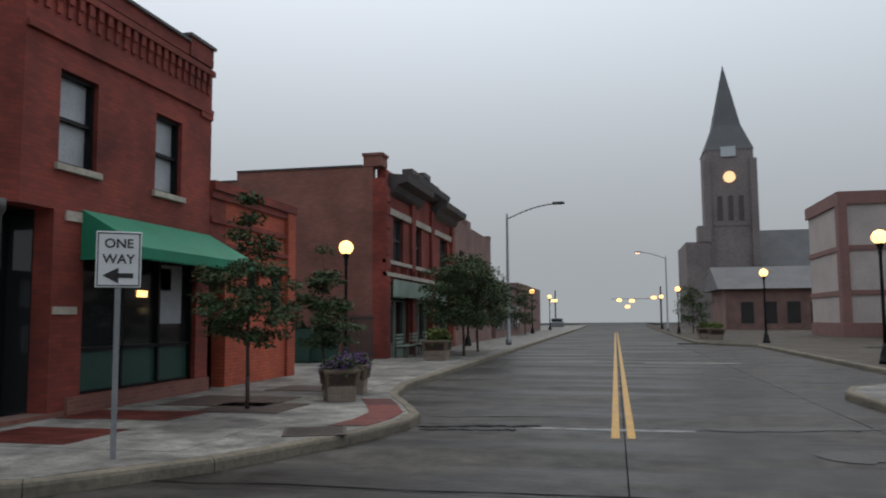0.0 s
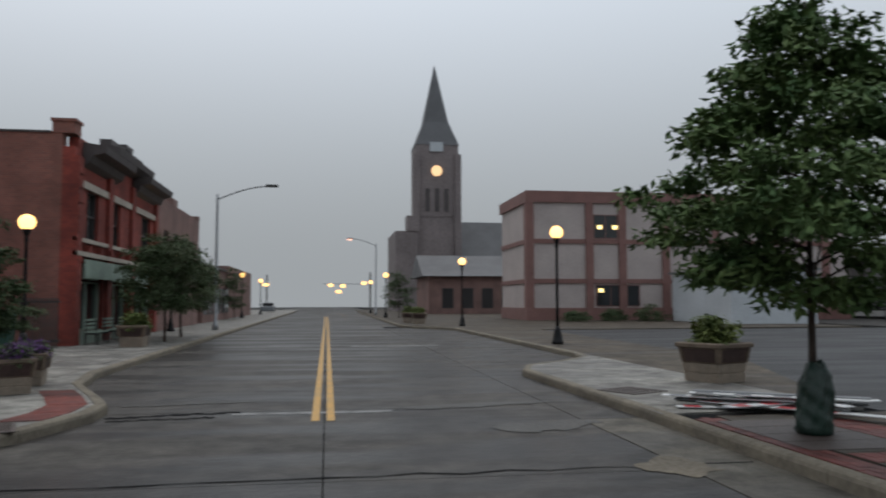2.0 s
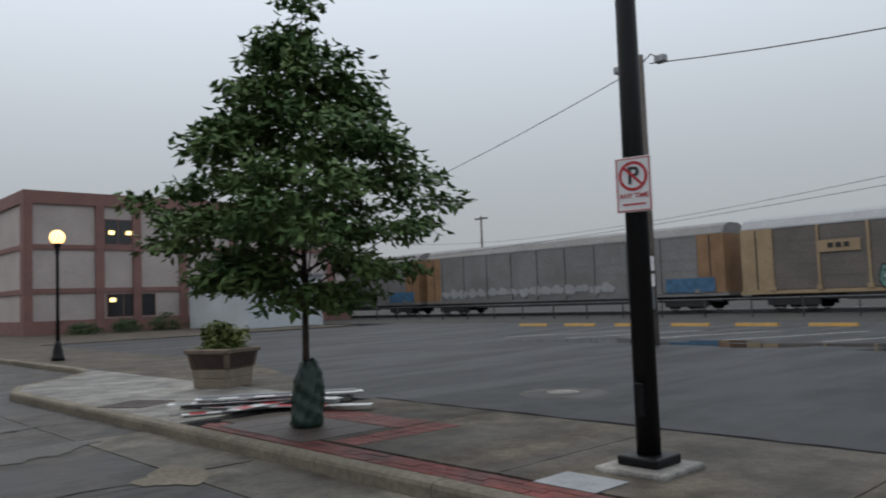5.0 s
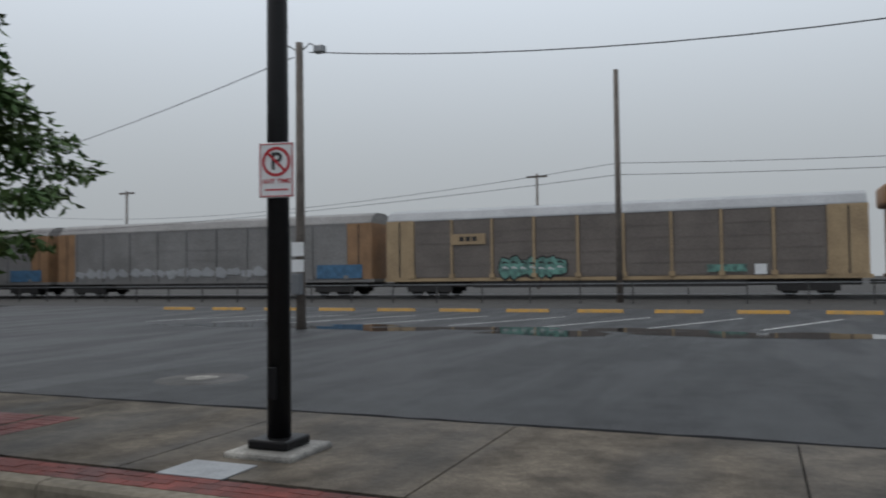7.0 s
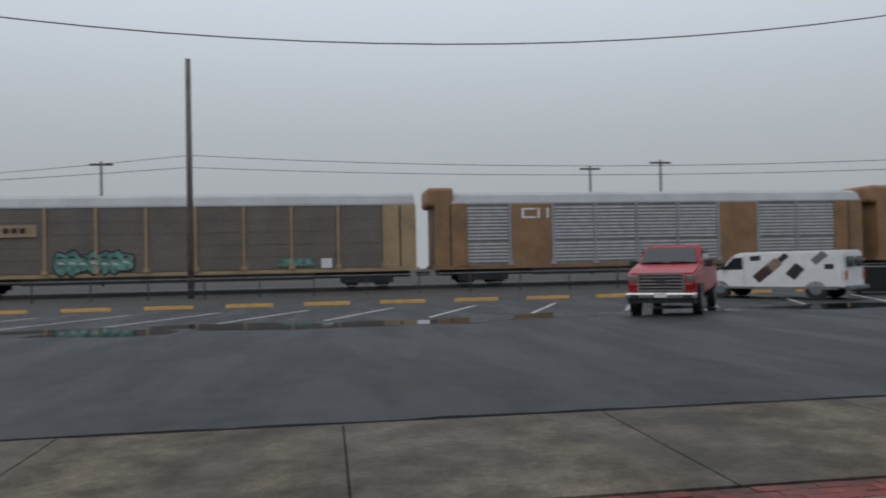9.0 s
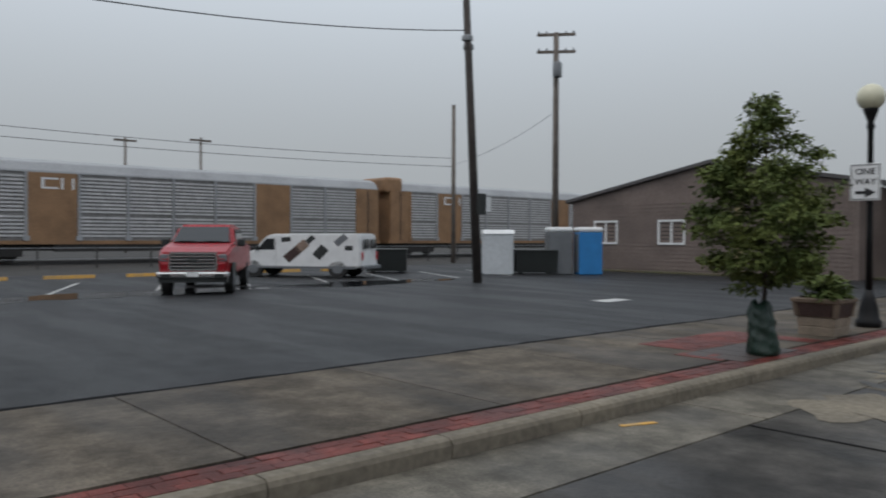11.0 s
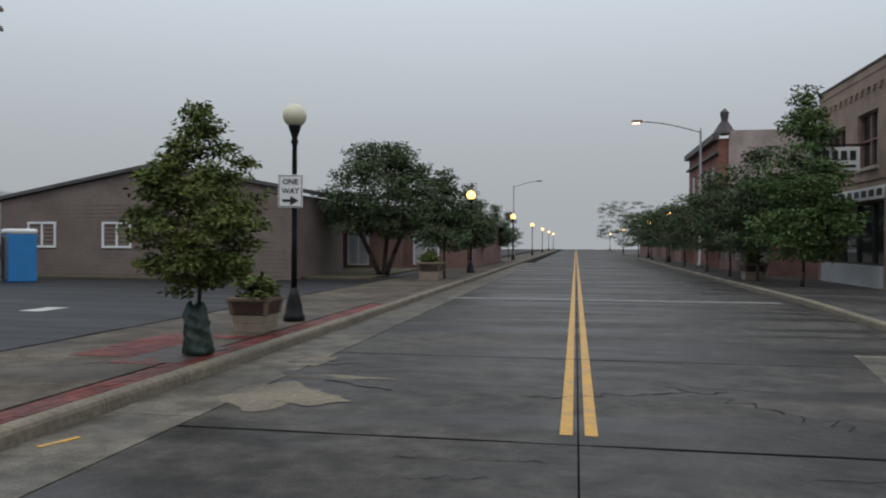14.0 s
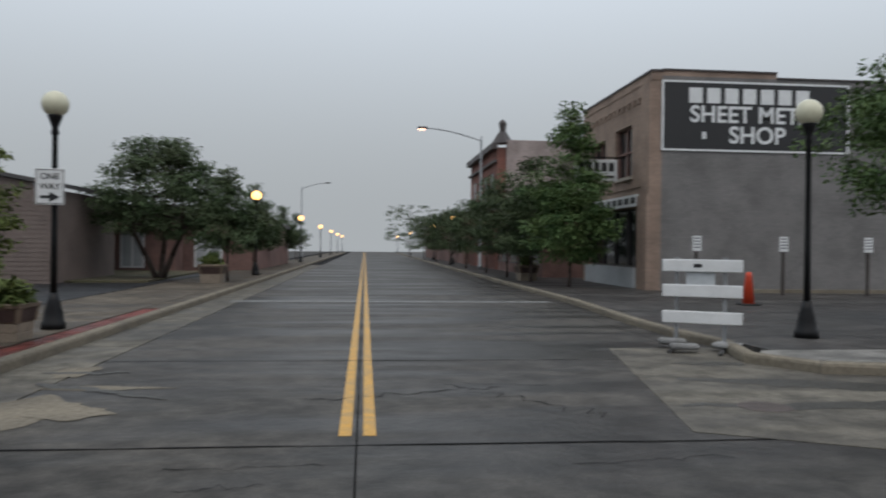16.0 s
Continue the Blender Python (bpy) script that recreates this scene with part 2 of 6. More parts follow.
    rubber=mat("tyre_rubber", (0.018, 0.018, 0.018), 0.8, 6, 50, 0.2, 0.1),
    plastic_grey=mat("grey_plastic", (0.15, 0.16, 0.17), 0.5, 2, 30, 0.15, 0.05),
    plastic_blue=mat("blue_plastic", (0.02, 0.20, 0.50), 0.45, 2, 30, 0.15, 0.05),
    plastic_dark=mat("dark_plastic", (0.022, 0.026, 0.025), 0.5, 2, 30, 0.2, 0.05),
    # brown raised above the boards' own tone, haze put into the colour
    house_wall=mat("fog_paled_brown_clapboard", (0.185, 0.145, 0.128), 0.8, 0.7, 14, 0.25, 0.1),
    house_trim=mat("ochre_trim", (0.26, 0.22, 0.11), 0.8, 2, 20, 0.25, 0.1),
    cream=mat("cream_panel", (0.46, 0.395, 0.37), 0.8, 0.5, 8, 0.15, 0.1),
    rust_trim=mat("rust_red_trim", (0.23, 0.118, 0.102), 0.8, 0.6, 8, 0.2, 0.1),
    pale_wall=mat("pale_grey_wall", (0.52, 0.55, 0.57), 0.8, 0.5, 8, 0.15, 0.1),
    glass=glassy("dark_window_glass", (0.02, 0.022, 0.024)),
    blind=mat("pale_window_blind", (0.42, 0.44, 0.46), 0.35, 1.5, 20, 0.2, 0.0),
    orange=mat("orange_cone_plastic", (0.62, 0.06, 0.02), 0.5, 4, 30, 0.15, 0.03),
    sandbag=mat("white_sandbag", (0.26, 0.26, 0.255), 0.85, 5, 40, 0.3, 0.4),
    lamp_on=glow("lit_globe", (1.0, 0.58, 0.2), 3.0),
    lamp_far=glow("lit_globe_amber", (1.0, 0.56, 0.17), 3.0),
    lamp_pink=glow("lit_sodium_head", (1.0, 0.50, 0.36), 2.6),
    clock_lit=glow("lit_clock_face", (1.0, 0.66, 0.34), 0.9),
    wet_stain=mat("dark_wet_stain", (0.05, 0.046, 0.038), 0.45, 1.5, 20, 0.3, 0.15, gloss=0.3),
    pot_band=mat("dark_tan_planter_rim", (0.17, 0.125, 0.09), 0.75, 4, 30, 0.3, 0.2),
    window_lit=glow("lit_ceiling_lamp", (1.0, 0.75, 0.3), 2.5),
    globe_off=mat("milky_globe", (0.62, 0.60, 0.45), 0.3, 3, 20, 0.08, 0.0),
)

# Self-lit haze for the backdrop ring; its emission thins out with height
fog = bpy.data.materials.new("fog_glow")
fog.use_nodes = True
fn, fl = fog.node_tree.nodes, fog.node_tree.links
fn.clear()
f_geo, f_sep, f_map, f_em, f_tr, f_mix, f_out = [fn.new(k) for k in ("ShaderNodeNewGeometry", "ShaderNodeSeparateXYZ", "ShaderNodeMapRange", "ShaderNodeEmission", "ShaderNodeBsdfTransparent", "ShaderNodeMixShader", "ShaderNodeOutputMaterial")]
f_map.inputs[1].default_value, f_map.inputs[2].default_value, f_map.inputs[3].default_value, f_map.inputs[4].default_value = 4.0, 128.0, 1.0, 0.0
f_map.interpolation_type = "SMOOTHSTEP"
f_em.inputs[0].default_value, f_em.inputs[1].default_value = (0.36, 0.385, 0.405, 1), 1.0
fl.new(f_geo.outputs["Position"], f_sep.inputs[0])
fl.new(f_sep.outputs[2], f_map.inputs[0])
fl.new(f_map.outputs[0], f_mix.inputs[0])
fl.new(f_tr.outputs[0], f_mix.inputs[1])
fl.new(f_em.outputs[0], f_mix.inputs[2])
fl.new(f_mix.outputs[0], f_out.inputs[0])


# ---- building blocks ----
def box(bm, x0, x1, y0, y1, z0, z1):
    vs = [bm.verts.new(p) for p in ((x0, y0, z0), (x1, y0, z0), (x1, y1, z0), (x0, y1, z0), (x0, y0, z1), (x1, y0, z1), (x1, y1, z1), (x0, y1, z1))]
    for f in ((3, 2, 1, 0), (4, 5, 6, 7), (0, 1, 5, 4), (1, 2, 6, 5), (2, 3, 7, 6), (3, 0, 4, 7)):
        bm.faces.new([vs[i] for i in f])
    return vs


def boxes(*rows):
    bm = bmesh.new()
    for r in rows:
        box(bm, *r)
    return bm


def rounded(x0, x1, y0, y1, z0, z1, r=0.02, seg=2):
    bm = boxes((x0, x1, y0, y1, z0, z1))
    bmesh.ops.bevel(bm, geom=bm.edges[:], offset=r, segments=seg, affect="EDGES", profile=0.5)
    return bm


def tube(bm, a, b, r0, r1=None, n=10):
    a, b = Vector(a), Vector(b)
    r1 = r0 if r1 is None else r1
    q = (b - a).to_track_quat("Z", "Y")
    rings = []
    for p, r in ((a, r0), (b, r1)):
        rings.append([bm.verts.new(p + q @ Vector((r * math.cos(k * math.tau / n), r * math.sin(k * math.tau / n), 0))) for k in range(n)])
    for k in range(n):
        bm.faces.new((rings[0][k], rings[0][(k + 1) % n], rings[1][(k + 1) % n], rings[1][k]))
    bm.faces.new(rings[0][::-1])
    bm.faces.new(rings[1])


def lathe(profile, n=20, x=0, y=0):
    """A turned body from rows of (radius, height)."""
    bm = bmesh.new()
    rings = [[bm.verts.new((x + r * math.cos(k * math.tau / n), y + r * math.sin(k * math.tau / n), z)) for k in range(n)] for r, z in profile]
    for a, b in zip(rings, rings[1:]):
        for k in range(n):
            bm.faces.new((a[k], a[(k + 1) % n], b[(k + 1) % n], b[k]))
    bm.faces.new(rings[0][::-1])
    bm.faces.new(rings[-1])
    return bm


def prism(points, z0, z1):
    """An upright body over a plan of (x, y) points, counter-clockwise."""
    bm = bmesh.new()
    lo, hi = [bm.verts.new((*p, z0)) for p in points], [bm.verts.new((*p, z1)) for p in points]
    n = len(points)
    for k in range(n):
        bm.faces.new((lo[k], lo[(k + 1) % n], hi[(k + 1) % n], hi[k]))
    bm.faces.new(lo[::-1])
    bm.faces.new(hi)
    bmesh.ops.recalc_face_normals(bm, faces=bm.faces[:])
    return bm


def extrude_y(points, y0, y1):
    """A body whose cross-section of (x, z) points runs along y."""
    bm = bmesh.new()
    a, b = [bm.verts.new((p[0], y0, p[1])) for p in points], [bm.verts.new((p[0], y1, p[1])) for p in points]
    n = len(points)
    for k in range(n):
        bm.faces.new((a[k], a[(k + 1) % n], b[(k + 1) % n], b[k]))
    bm.faces.new(a[::-1])
    bm.faces.new(b)
    bmesh.ops.recalc_face_normals(bm, faces=bm.faces[:])
    return bm


def mesh_of(name, bm, material, smooth=False):
    me = bpy.data.meshes.new(name)
    bm.to_mesh(me)
    bm.free()
    me.materials.append(material)
    if smooth:
        for p in me.polygons:
            p.use_smooth = True
    return me


def part(name, bm, material, parent, label="", smooth=False):
    ob = new(name, mesh_of(name, bm, material, smooth))
    ob.parent = parent
    return tagged(ob, label)


def each(name, bm, material, parent, label=""):
    """One part for every box of a bmesh that boxes() made."""
    bm.verts.ensure_lookup_table()
    rows = [[v.co.copy() for v in bm.verts[k : k + 8]] for k in range(0, len(bm.verts), 8)]
    bm.free()
    for c in rows:
        part(name, boxes((c[0].x, c[6].x, c[0].y, c[6].y, c[0].z, c[6].z)), material, parent, label)


def thing(name, label, category, at=(0, 0, 0), turn=0, group="", kind=""):
    ob = new(name)
    ob.matrix_basis = pose(*at, 0, 0, turn)
    ob.empty_display_size = 0.2
    return tagged(ob, label, category, group, kind)


def solid(name, bm, material, label, category, kind="structure", smooth=False):
    return tagged(new(name, mesh_of(name, bm, material, smooth)), label, category, "", kind)


def words(name, text, size, material, parent, m, label=""):
    """Raised lettering, centred on the pose m."""
    cu = bpy.data.curves.new(name, "FONT")
    cu.body, cu.size, cu.align_x, cu.align_y, cu.extrude, cu.offset = text, size, "CENTER", "CENTER", 0.003, size * 0.018
    tmp = bpy.data.objects.new(name, cu)
    me = bpy.data.meshes.new_from_object(tmp)
    bpy.data.objects.remove(tmp)
    me.materials.clear()
    me.materials.append(material)
    ob = new(name, me)
    ob.parent = parent
    ob.matrix_basis = m
    return tagged(ob, label)


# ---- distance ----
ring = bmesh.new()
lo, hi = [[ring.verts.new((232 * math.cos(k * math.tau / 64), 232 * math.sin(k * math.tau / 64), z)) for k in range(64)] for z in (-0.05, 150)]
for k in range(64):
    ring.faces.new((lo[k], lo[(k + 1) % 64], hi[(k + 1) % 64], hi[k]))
solid("backdrop", ring, fog, "pale grey glowing backdrop painted as distant fog", "fog")

# ---- ground, road, kerbs, pavements ----
EDGE = 7.55    # where the pavement meets the parking lot
KERB = 4.42
solid("ground", boxes((-900, 900, -900, 900, -0.6, -0.06)), M["earth"], "dark damp earth reaching away under the fog", "ground")
solid("road", boxes((-9.5, 9.5, -260, 260, -0.055, -0.018)), M["seam"], "dark bed under the concrete street slabs", "road")
road_far = solid("road_far", boxes((-8.9, 3.5, -260, -58.35, -0.017, 0.0), (-8.8, 7.4, 49.8, 260, -0.017, 0.0), (-9.4, -8.93, -58, 60, -0.017, -0.001)), M["road"], "damp grey concrete street fading into fog", "road")
cross = solid("side_street", boxes((-60, -8.9, -10.5, 6.2, -0.05, -0.004)), M["old_asphalt"], "worn damp asphalt side street", "road")
lot = solid("parking_lot", boxes((EDGE + 0.02, 33, -44, 40, -0.05, 0.115)), M["asphalt"], "dark damp asphalt parking lot with faded bays", "parking lot")
lot_far = solid("rail_bed", boxes((33.02, 66, -170, 170, -0.05, 0.10)), M["earth"], "dark ballast ground along the railway", "ground")


def slab_row(parent, material, xs, ys, z0, z1, gap=0.012, name="slab"):
    """Concrete slabs in a grid, each a piece of its own with open joints."""
    for x0, x1 in zip(xs, xs[1:]):
        for y0, y1 in zip(ys, ys[1:]):
            part(name, boxes((x0 + gap, x1 - gap, y0 + gap, y1 - gap, z0, z1)), material, parent)


road_slabs = thing("road_slabs", "damp grey concrete street slabs with dark joints", "road", kind="structure")
JOINTS = [-6.63 + 4.7 * k for k in range(-11, 13)]
slab_row(road_slabs, M["road"], [-8.9, -5.2, 0.02, 3.5], JOINTS, -0.02, 0.0, 0.008)
part("slab", prism([(3.51, 10.72), (4.38, 10.72), (4.29, 15.0), (4.25, 16.9), (4.64, 18.1), (5.8, 19.2), (6.84, 20.58), (3.51, 20.58)], -0.02, 0.0), M["road"], road_slabs)
gutter = thing("gutter", "pale concrete gutter pan along the kerb", "gutter", kind="structure")
slab_row(gutter, M["gutter"], [3.5, KERB], [-66 + 5.9 * k for k in range(14)], -0.02, 0.003)
slab_row(road_slabs, M["road"], [3.5, 7.2], [20.6 + 5.4 * k for k in range(6)], -0.02, 0.0)

lines = thing("centre_line", "double yellow centre line, worn at its ends", "road marking", kind="structure")
for x in (-0.1, 0.11):
    part("stripe", boxes((x - 0.055, x + 0.055, 11.1, 82, 0.001, 0.005)), M["yellow"], lines)
    part("stripe", boxes((x - 0.045, x + 0.065, -205, -6.95, 0.001, 0.005)), M["yellow"], lines)
mark = thing("stop_line", "faint worn white stop lines across the street", "road marking", kind="structure")
for x0, x1, y0, y1 in ((-1.3, 1.0, 11.8, 12.0), (0.9, 4.1, 28.5, 29.0), (-3.9, -0.9, 28.7, 29.2), (-5.6, 3.8, -23.4, -22.9)):
    part("stripe", boxes((x0, x1, y0, y1, 0.001, 0.004)), M["worn_paint"], mark)


def kerb_along(name, pts, width=0.17, z=0.15, label="worn rounded concrete kerb with open joints"):
    """Kerb stones along a line of (x, y) points; the pavement lies to the left of the line."""
    k = thing(name, label, "kerb", kind="structure")
    prof = ((0.0, -0.04), (0.0, z - 0.05), (0.015, z - 0.015), (0.05, z), (width, z), (width, -0.04))
    dense = [Vector(pts[0])]
    for a, b in zip(pts, pts[1:]):
        a, b = Vector(a), Vector(b)
        steps = max(1, round((b - a).length / 1.5))
        dense += [a + (b - a) * s / steps for s in range(1, steps + 1)]
    n = len(dense)
    side = []
    for i in range(n):
        d = (dense[min(i + 1, n - 1)] - dense[max(i - 1, 0)]).normalized()
        side.append(Vector((-d.y, d.x)))
    for i in range(n - 1):
        bm = bmesh.new()
        d = (dense[i + 1] - dense[i]).normalized() * 0.006
        ra = [bm.verts.new((*(dense[i] + d + side[i] * o), h)) for o, h in prof]
        rb = [bm.verts.new((*(dense[i + 1] - d + side[i + 1] * o), h)) for o, h in prof]
        m = len(prof)
        for j in range(m):
            bm.faces.new((ra[j], ra[(j + 1) % m], rb[(j + 1) % m], rb[j]))
        bm.faces.new(ra[::-1])
        bm.faces.new(rb)
        bmesh.ops.recalc_face_normals(bm, faces=bm.faces[:])
        part("kerb_stone", bm, M["kerb"], k)
    return k


LOT_KERB = [(4.6, 120), (4.55, 49.5), (5.2, 46.7), (6.6, 44.5), (7.1, 43.3), (7.1, 22.1), (6.85, 20.6), (5.8, 19.2), (4.65, 18.1), (4.26, 16.9), (4.3, 14.9), (4.38, 10), (KERB, 5), (KERB, -17.5), (4.5, -66), (4.6, -190)]
kerb_along("kerb_north", LOT_KERB)
WEST_KERB = [(-32, 5.95), (-9.35, 6.0), (-6.79, 5.98), (-5.39, 6.55), (-4.28, 8.03), (-3.44, 9.97), (-3.06, 11.42), (-3.09, 12.3), (-3.47, 13.3), (-4.37, 15.43), (-4.76, 17.75), (-4.81, 27.61), (-4.7, 121)]
kerb_along("kerb_west", WEST_KERB)
EAST_KERB = [(-7.78, -187.38), (-6.38, -66.31), (-6.12, -33.33), (-6.04, -22.37), (-5.7, -16.66), (-5.68, -14.26), (-5.84, -12.55), (-5.48, -10.99), (-6.03, -9.98), (-7.94, -9.5), (-33.9, -9.4)]
kerb_along("kerb_east", EAST_KERB)


def pavement(name, pts, z1, material, label):
    return solid(name, prism(pts, -0.05, z1), material, label, "pavement")


north_base = pavement("pavement_north", [(KERB + 0.16, -17.5), (4.66, -66), (4.76, -190), (4.76, -215), (EDGE, -215), (EDGE, 9.98), (KERB + 0.1, 9.98), (KERB + 0.1, 5)], 0.135, M["seam"], "dark bed under the pavement slabs")
pavement("pavement_depot", [(7.31, 10.29), (10.44, 18.61), (11.08, 39.94), (30.81, 41.43), (30.91, 143.47), (5.18, 142.99), (4.76, 49.52), (7.16, 44.07), (7.17, 22.18)], 0.148, M["walkway"], "damp concrete pavement by the depot")
pavement("pavement_bulb", [(4.4, 10.05), (7.49, 10.31), (7.48, 24.37), (7.12, 22.07), (6.86, 20.53), (5.84, 19.17), (4.72, 18.02), (4.37, 17.02), (4.41, 14.95)], 0.146, M["pale_walk"], "pale concrete kerb extension")
west_walk = pavement("pavement_west", [(-32, 6.13), (-9.34, 6.18), (-6.89, 6.17), (-5.54, 6.72), (-4.43, 8.16), (-3.59, 10.04), (-3.24, 11.43), (-3.27, 12.26), (-3.62, 13.2), (-4.52, 15.33), (-4.93, 17.76), (-4.98, 27.61), (-4.86, 143), (-32, 143)], 0.146, M["pale_walk"], "pale damp concrete corner pavement")
pavement("pavement_east", [(-34, -11.25), (-5.88, -11.25), (-5.69, -10.91), (-6.13, -10.21), (-7.93, -9.7), (-34, -9.6)], 0.146, M["pale_walk"], "pale concrete corner pavement")
pavement("pavement_shops", [(-32, -226), (-8.6, -226), (-7.98, -187.39), (-6.59, -66.32), (-6.32, -33.34), (-6.24, -22.38), (-5.9, -16.68), (-5.88, -14.28), (-6.09, -11.28), (-34, -11.28)], 0.132, M["old_asphalt"], "damp brown asphalt forecourt and pavement")

walk_slabs = thing("pavement_slabs", "damp tan concrete pavement slabs with open joints", "pavement", kind="structure")
slab_row(walk_slabs, M["walkway"], [4.98, EDGE], [-64.64 + 2.48 * k for k in range(31)], 0.10, 0.15, 0.008)
pavement("pavement_edge", [(KERB + 0.17, -18.6), (4.67, -64.6), (4.97, -64.6), (4.97, -18.6)], 0.149, M["walkway"], "damp tan concrete pavement edge behind the kerb")
pavement("pavement_far", [(4.67, -64.7), (4.77, -190), (7.4, -190), (7.4, -64.7)], 0.149, M["walkway"], "damp concrete pavement fading into fog")
west_slabs = thing("corner_slabs", "pale concrete pavement slabs with open joints", "pavement", kind="structure")
slab_row(west_slabs, M["pale_walk"], [-7.8, -6.2, -4.9], [8.3, 9.8, 11.2], 0.10, 0.151, 0.008)
slab_row(west_slabs, M["pale_walk"], [-8.3, -6.6, -5.2], [16.2 + 1.95 * k for k in range(13)], 0.10, 0.151, 0.008)

# ---- buildings ----
def window(parent, at, turn, w, h, label="", sashes=2, frame_m="dark_metal", pane_m="glass", depth=0.12, fw=0.06, mull=1):
    """A sash window set back in its wall; local x runs along the wall, y points outwards."""
    o = thing("window", label, "")
    o.parent = parent
    o.matrix_basis = pose(*at, 0, 0, turn)
    for k in ("label", "category"):
        if k in o and not o[k]:
            del o[k]
    part("frame", boxes((-w / 2, -w / 2 + fw, -depth, 0.01, 0, h), (w / 2 - fw, w / 2, -depth, 0.01, 0, h), (-w / 2 + fw, w / 2 - fw, -depth, 0.01, 0, fw), (-w / 2 + fw, w / 2 - fw, -depth, 0.01, h - fw, h), *[(-w / 2 + fw, w / 2 - fw, -depth + 0.01, -0.01, h * s / sashes - fw / 2, h * s / sashes + fw / 2) for s in range(1, sashes)], *[(-w / 2 + w * s / mull - fw / 2, -w / 2 + w * s / mull + fw / 2, -depth + 0.012, -0.012, fw, h - fw) for s in range(1, mull)]), M[frame_m], o)
    part("pane", boxes((-w / 2 + 0.01, w / 2 - 0.01, -depth - 0.01, -depth + 0.015, 0.01, h - 0.01)), M[pane_m], o)
    return o


def wall_with_holes(u0, u1, z0, z1, holes):
    """Rectangles (u0, u1, z0, z1) that fill a wall round its openings."""
    us = sorted({u0, u1, *[h[0] for h in holes], *[h[1] for h in holes]})
    zs = sorted({z0, z1, *[h[2] for h in holes], *[h[3] for h in holes]})
    out = []
    for a, b in zip(us, us[1:]):
        run = None
        for c, d in zip(zs, zs[1:]):
            hole = any(h[0] <= (a + b) / 2 <= h[1] and h[2] <= (c + d) / 2 <= h[3] for h in holes)
            if not hole:
                run = (a, b, run[2], d) if run else (a, b, c, d)
            if (hole or d == zs[-1]) and run:
                out.append(run)
                run = None
    return out


def front_wall(x0, x1, y0, y1, z0, z1, holes):
    """A wall along y, thick from x0 to x1, with openings (y0, y1, z0, z1)."""
    bm = boxes(*[(x0, x1, a, b, c, d) for a, b, c, d in wall_with_holes(y0, y1, z0, z1, holes)])
    bmesh.ops.remove_doubles(bm, verts=bm.verts[:], dist=0.001)
    return bm


def settle(ob, dx=0.0, dy=0.0, sy=1.0, sz=1.0, sx=1.0):
    """Set a building on its plot: stretched along its front and moved."""
    ob.location, ob.scale = (dx, dy, 0), (sx, sy, sz)


# red corner shop with a green awning
FX = -8.5
shop = thing("corner_shop", "red painted brick corner shop with a green awning", "building")
up = [(9.32, 10.17, 4.08, 5.6), (11.74, 12.58, 4.06, 5.57)]
holes = up + [(9.95, 13.2, 0.42, 2.75), (8.6, 9.28, 0.14, 3.35)]
part("front_wall", front_wall(FX - 0.35, FX, 8.6, 13.65, 0.14, 7.05, holes), M["red_brick"], shop)
each("side_wall", boxes((-24, FX - 1.2, 7.4, 7.75, 3.3, 7.05), (-24, -12.5, 7.4, 7.75, 0.14, 3.3)), M["red_brick"], shop)
each("rear_wall", boxes((-24, FX - 0.35, 13.4, 13.65, 0.14, 7.05), (-24.3, -24, 7.4, 13.65, 0.14, 7.05)), M["old_brick"], shop)
part("corner_wall", prism([(FX - 0.001, 8.6), (FX - 0.35, 8.7), (FX - 1.2, 7.75), (FX - 1.2, 7.4)], 3.35, 7.05), M["red_brick"], shop)
each("roof", boxes((-23.9, FX - 0.36, 7.8, 13.38, 6.4, 6.55)), M["roofing"], shop)
each("parapet", boxes((FX - 0.3, FX + 0.02, 8.55, 12.75, 7.05, 7.32), (FX - 0.34, FX + 0.05, 12.75, 13.6, 7.05, 7.45)), M["red_brick"], shop)
each("coping", boxes((FX - 0.34, FX + 0.07, 8.5, 12.74, 7.32, 7.38), (FX - 0.36, FX + 0.09, 12.7, 13.66, 7.45, 7.52)), M["dark_cornice"], shop)
each("belt_course", boxes((FX, FX + 0.06, 8.6, 13.64, 6.02, 6.12), (FX, FX + 0.09, 8.6, 13.64, 6.86, 6.98), (FX, FX + 0.05, 13.2, 13.64, 5.9, 6.02)), M["red_brick"], shop)
corb = mesh_of("corbel", boxes((0, 0.07, -0.055, 0.055, -0.2, 0.0), (0, 0.04, -0.045, 0.045, -0.42, -0.2)), M["red_brick"])
for k in range(22):
    o = new("corbel", corb)
    o.parent = shop
    o.location = (FX, 8.75 + k * 0.225, 6.86)
for y0, y1, z0, z1 in up:
    window(shop, (FX - 0.1, (y0 + y1) / 2, z0), -90, y1 - y0, z1 - z0, "sash window with pale blinds behind dark frames", 2, "black_metal", "blind")
    part("sill", rounded(FX - 0.1, FX + 0.07, y0 - 0.08, y1 + 0.08, z0 - 0.11, z0, 0.01), M["stone"], shop)
each("plinth", boxes((FX, FX + 0.08, 9.6, 13.6, 0.14, 0.42), (FX - 0.4, FX + 0.04, 8.2, 9.6, 0.1, 0.22)), M["old_brick"], shop)
each("stone_band", boxes((FX, FX + 0.03, 9.3, 9.8, 1.72, 1.84), (FX, FX + 0.03, 13.3, 13.6, 1.72, 1.80), (FX, FX + 0.04, 9.5, 9.9, 3.2, 3.36)), M["stone"], shop)
sf = thing("shopfront", "", "")
sf.parent = shop
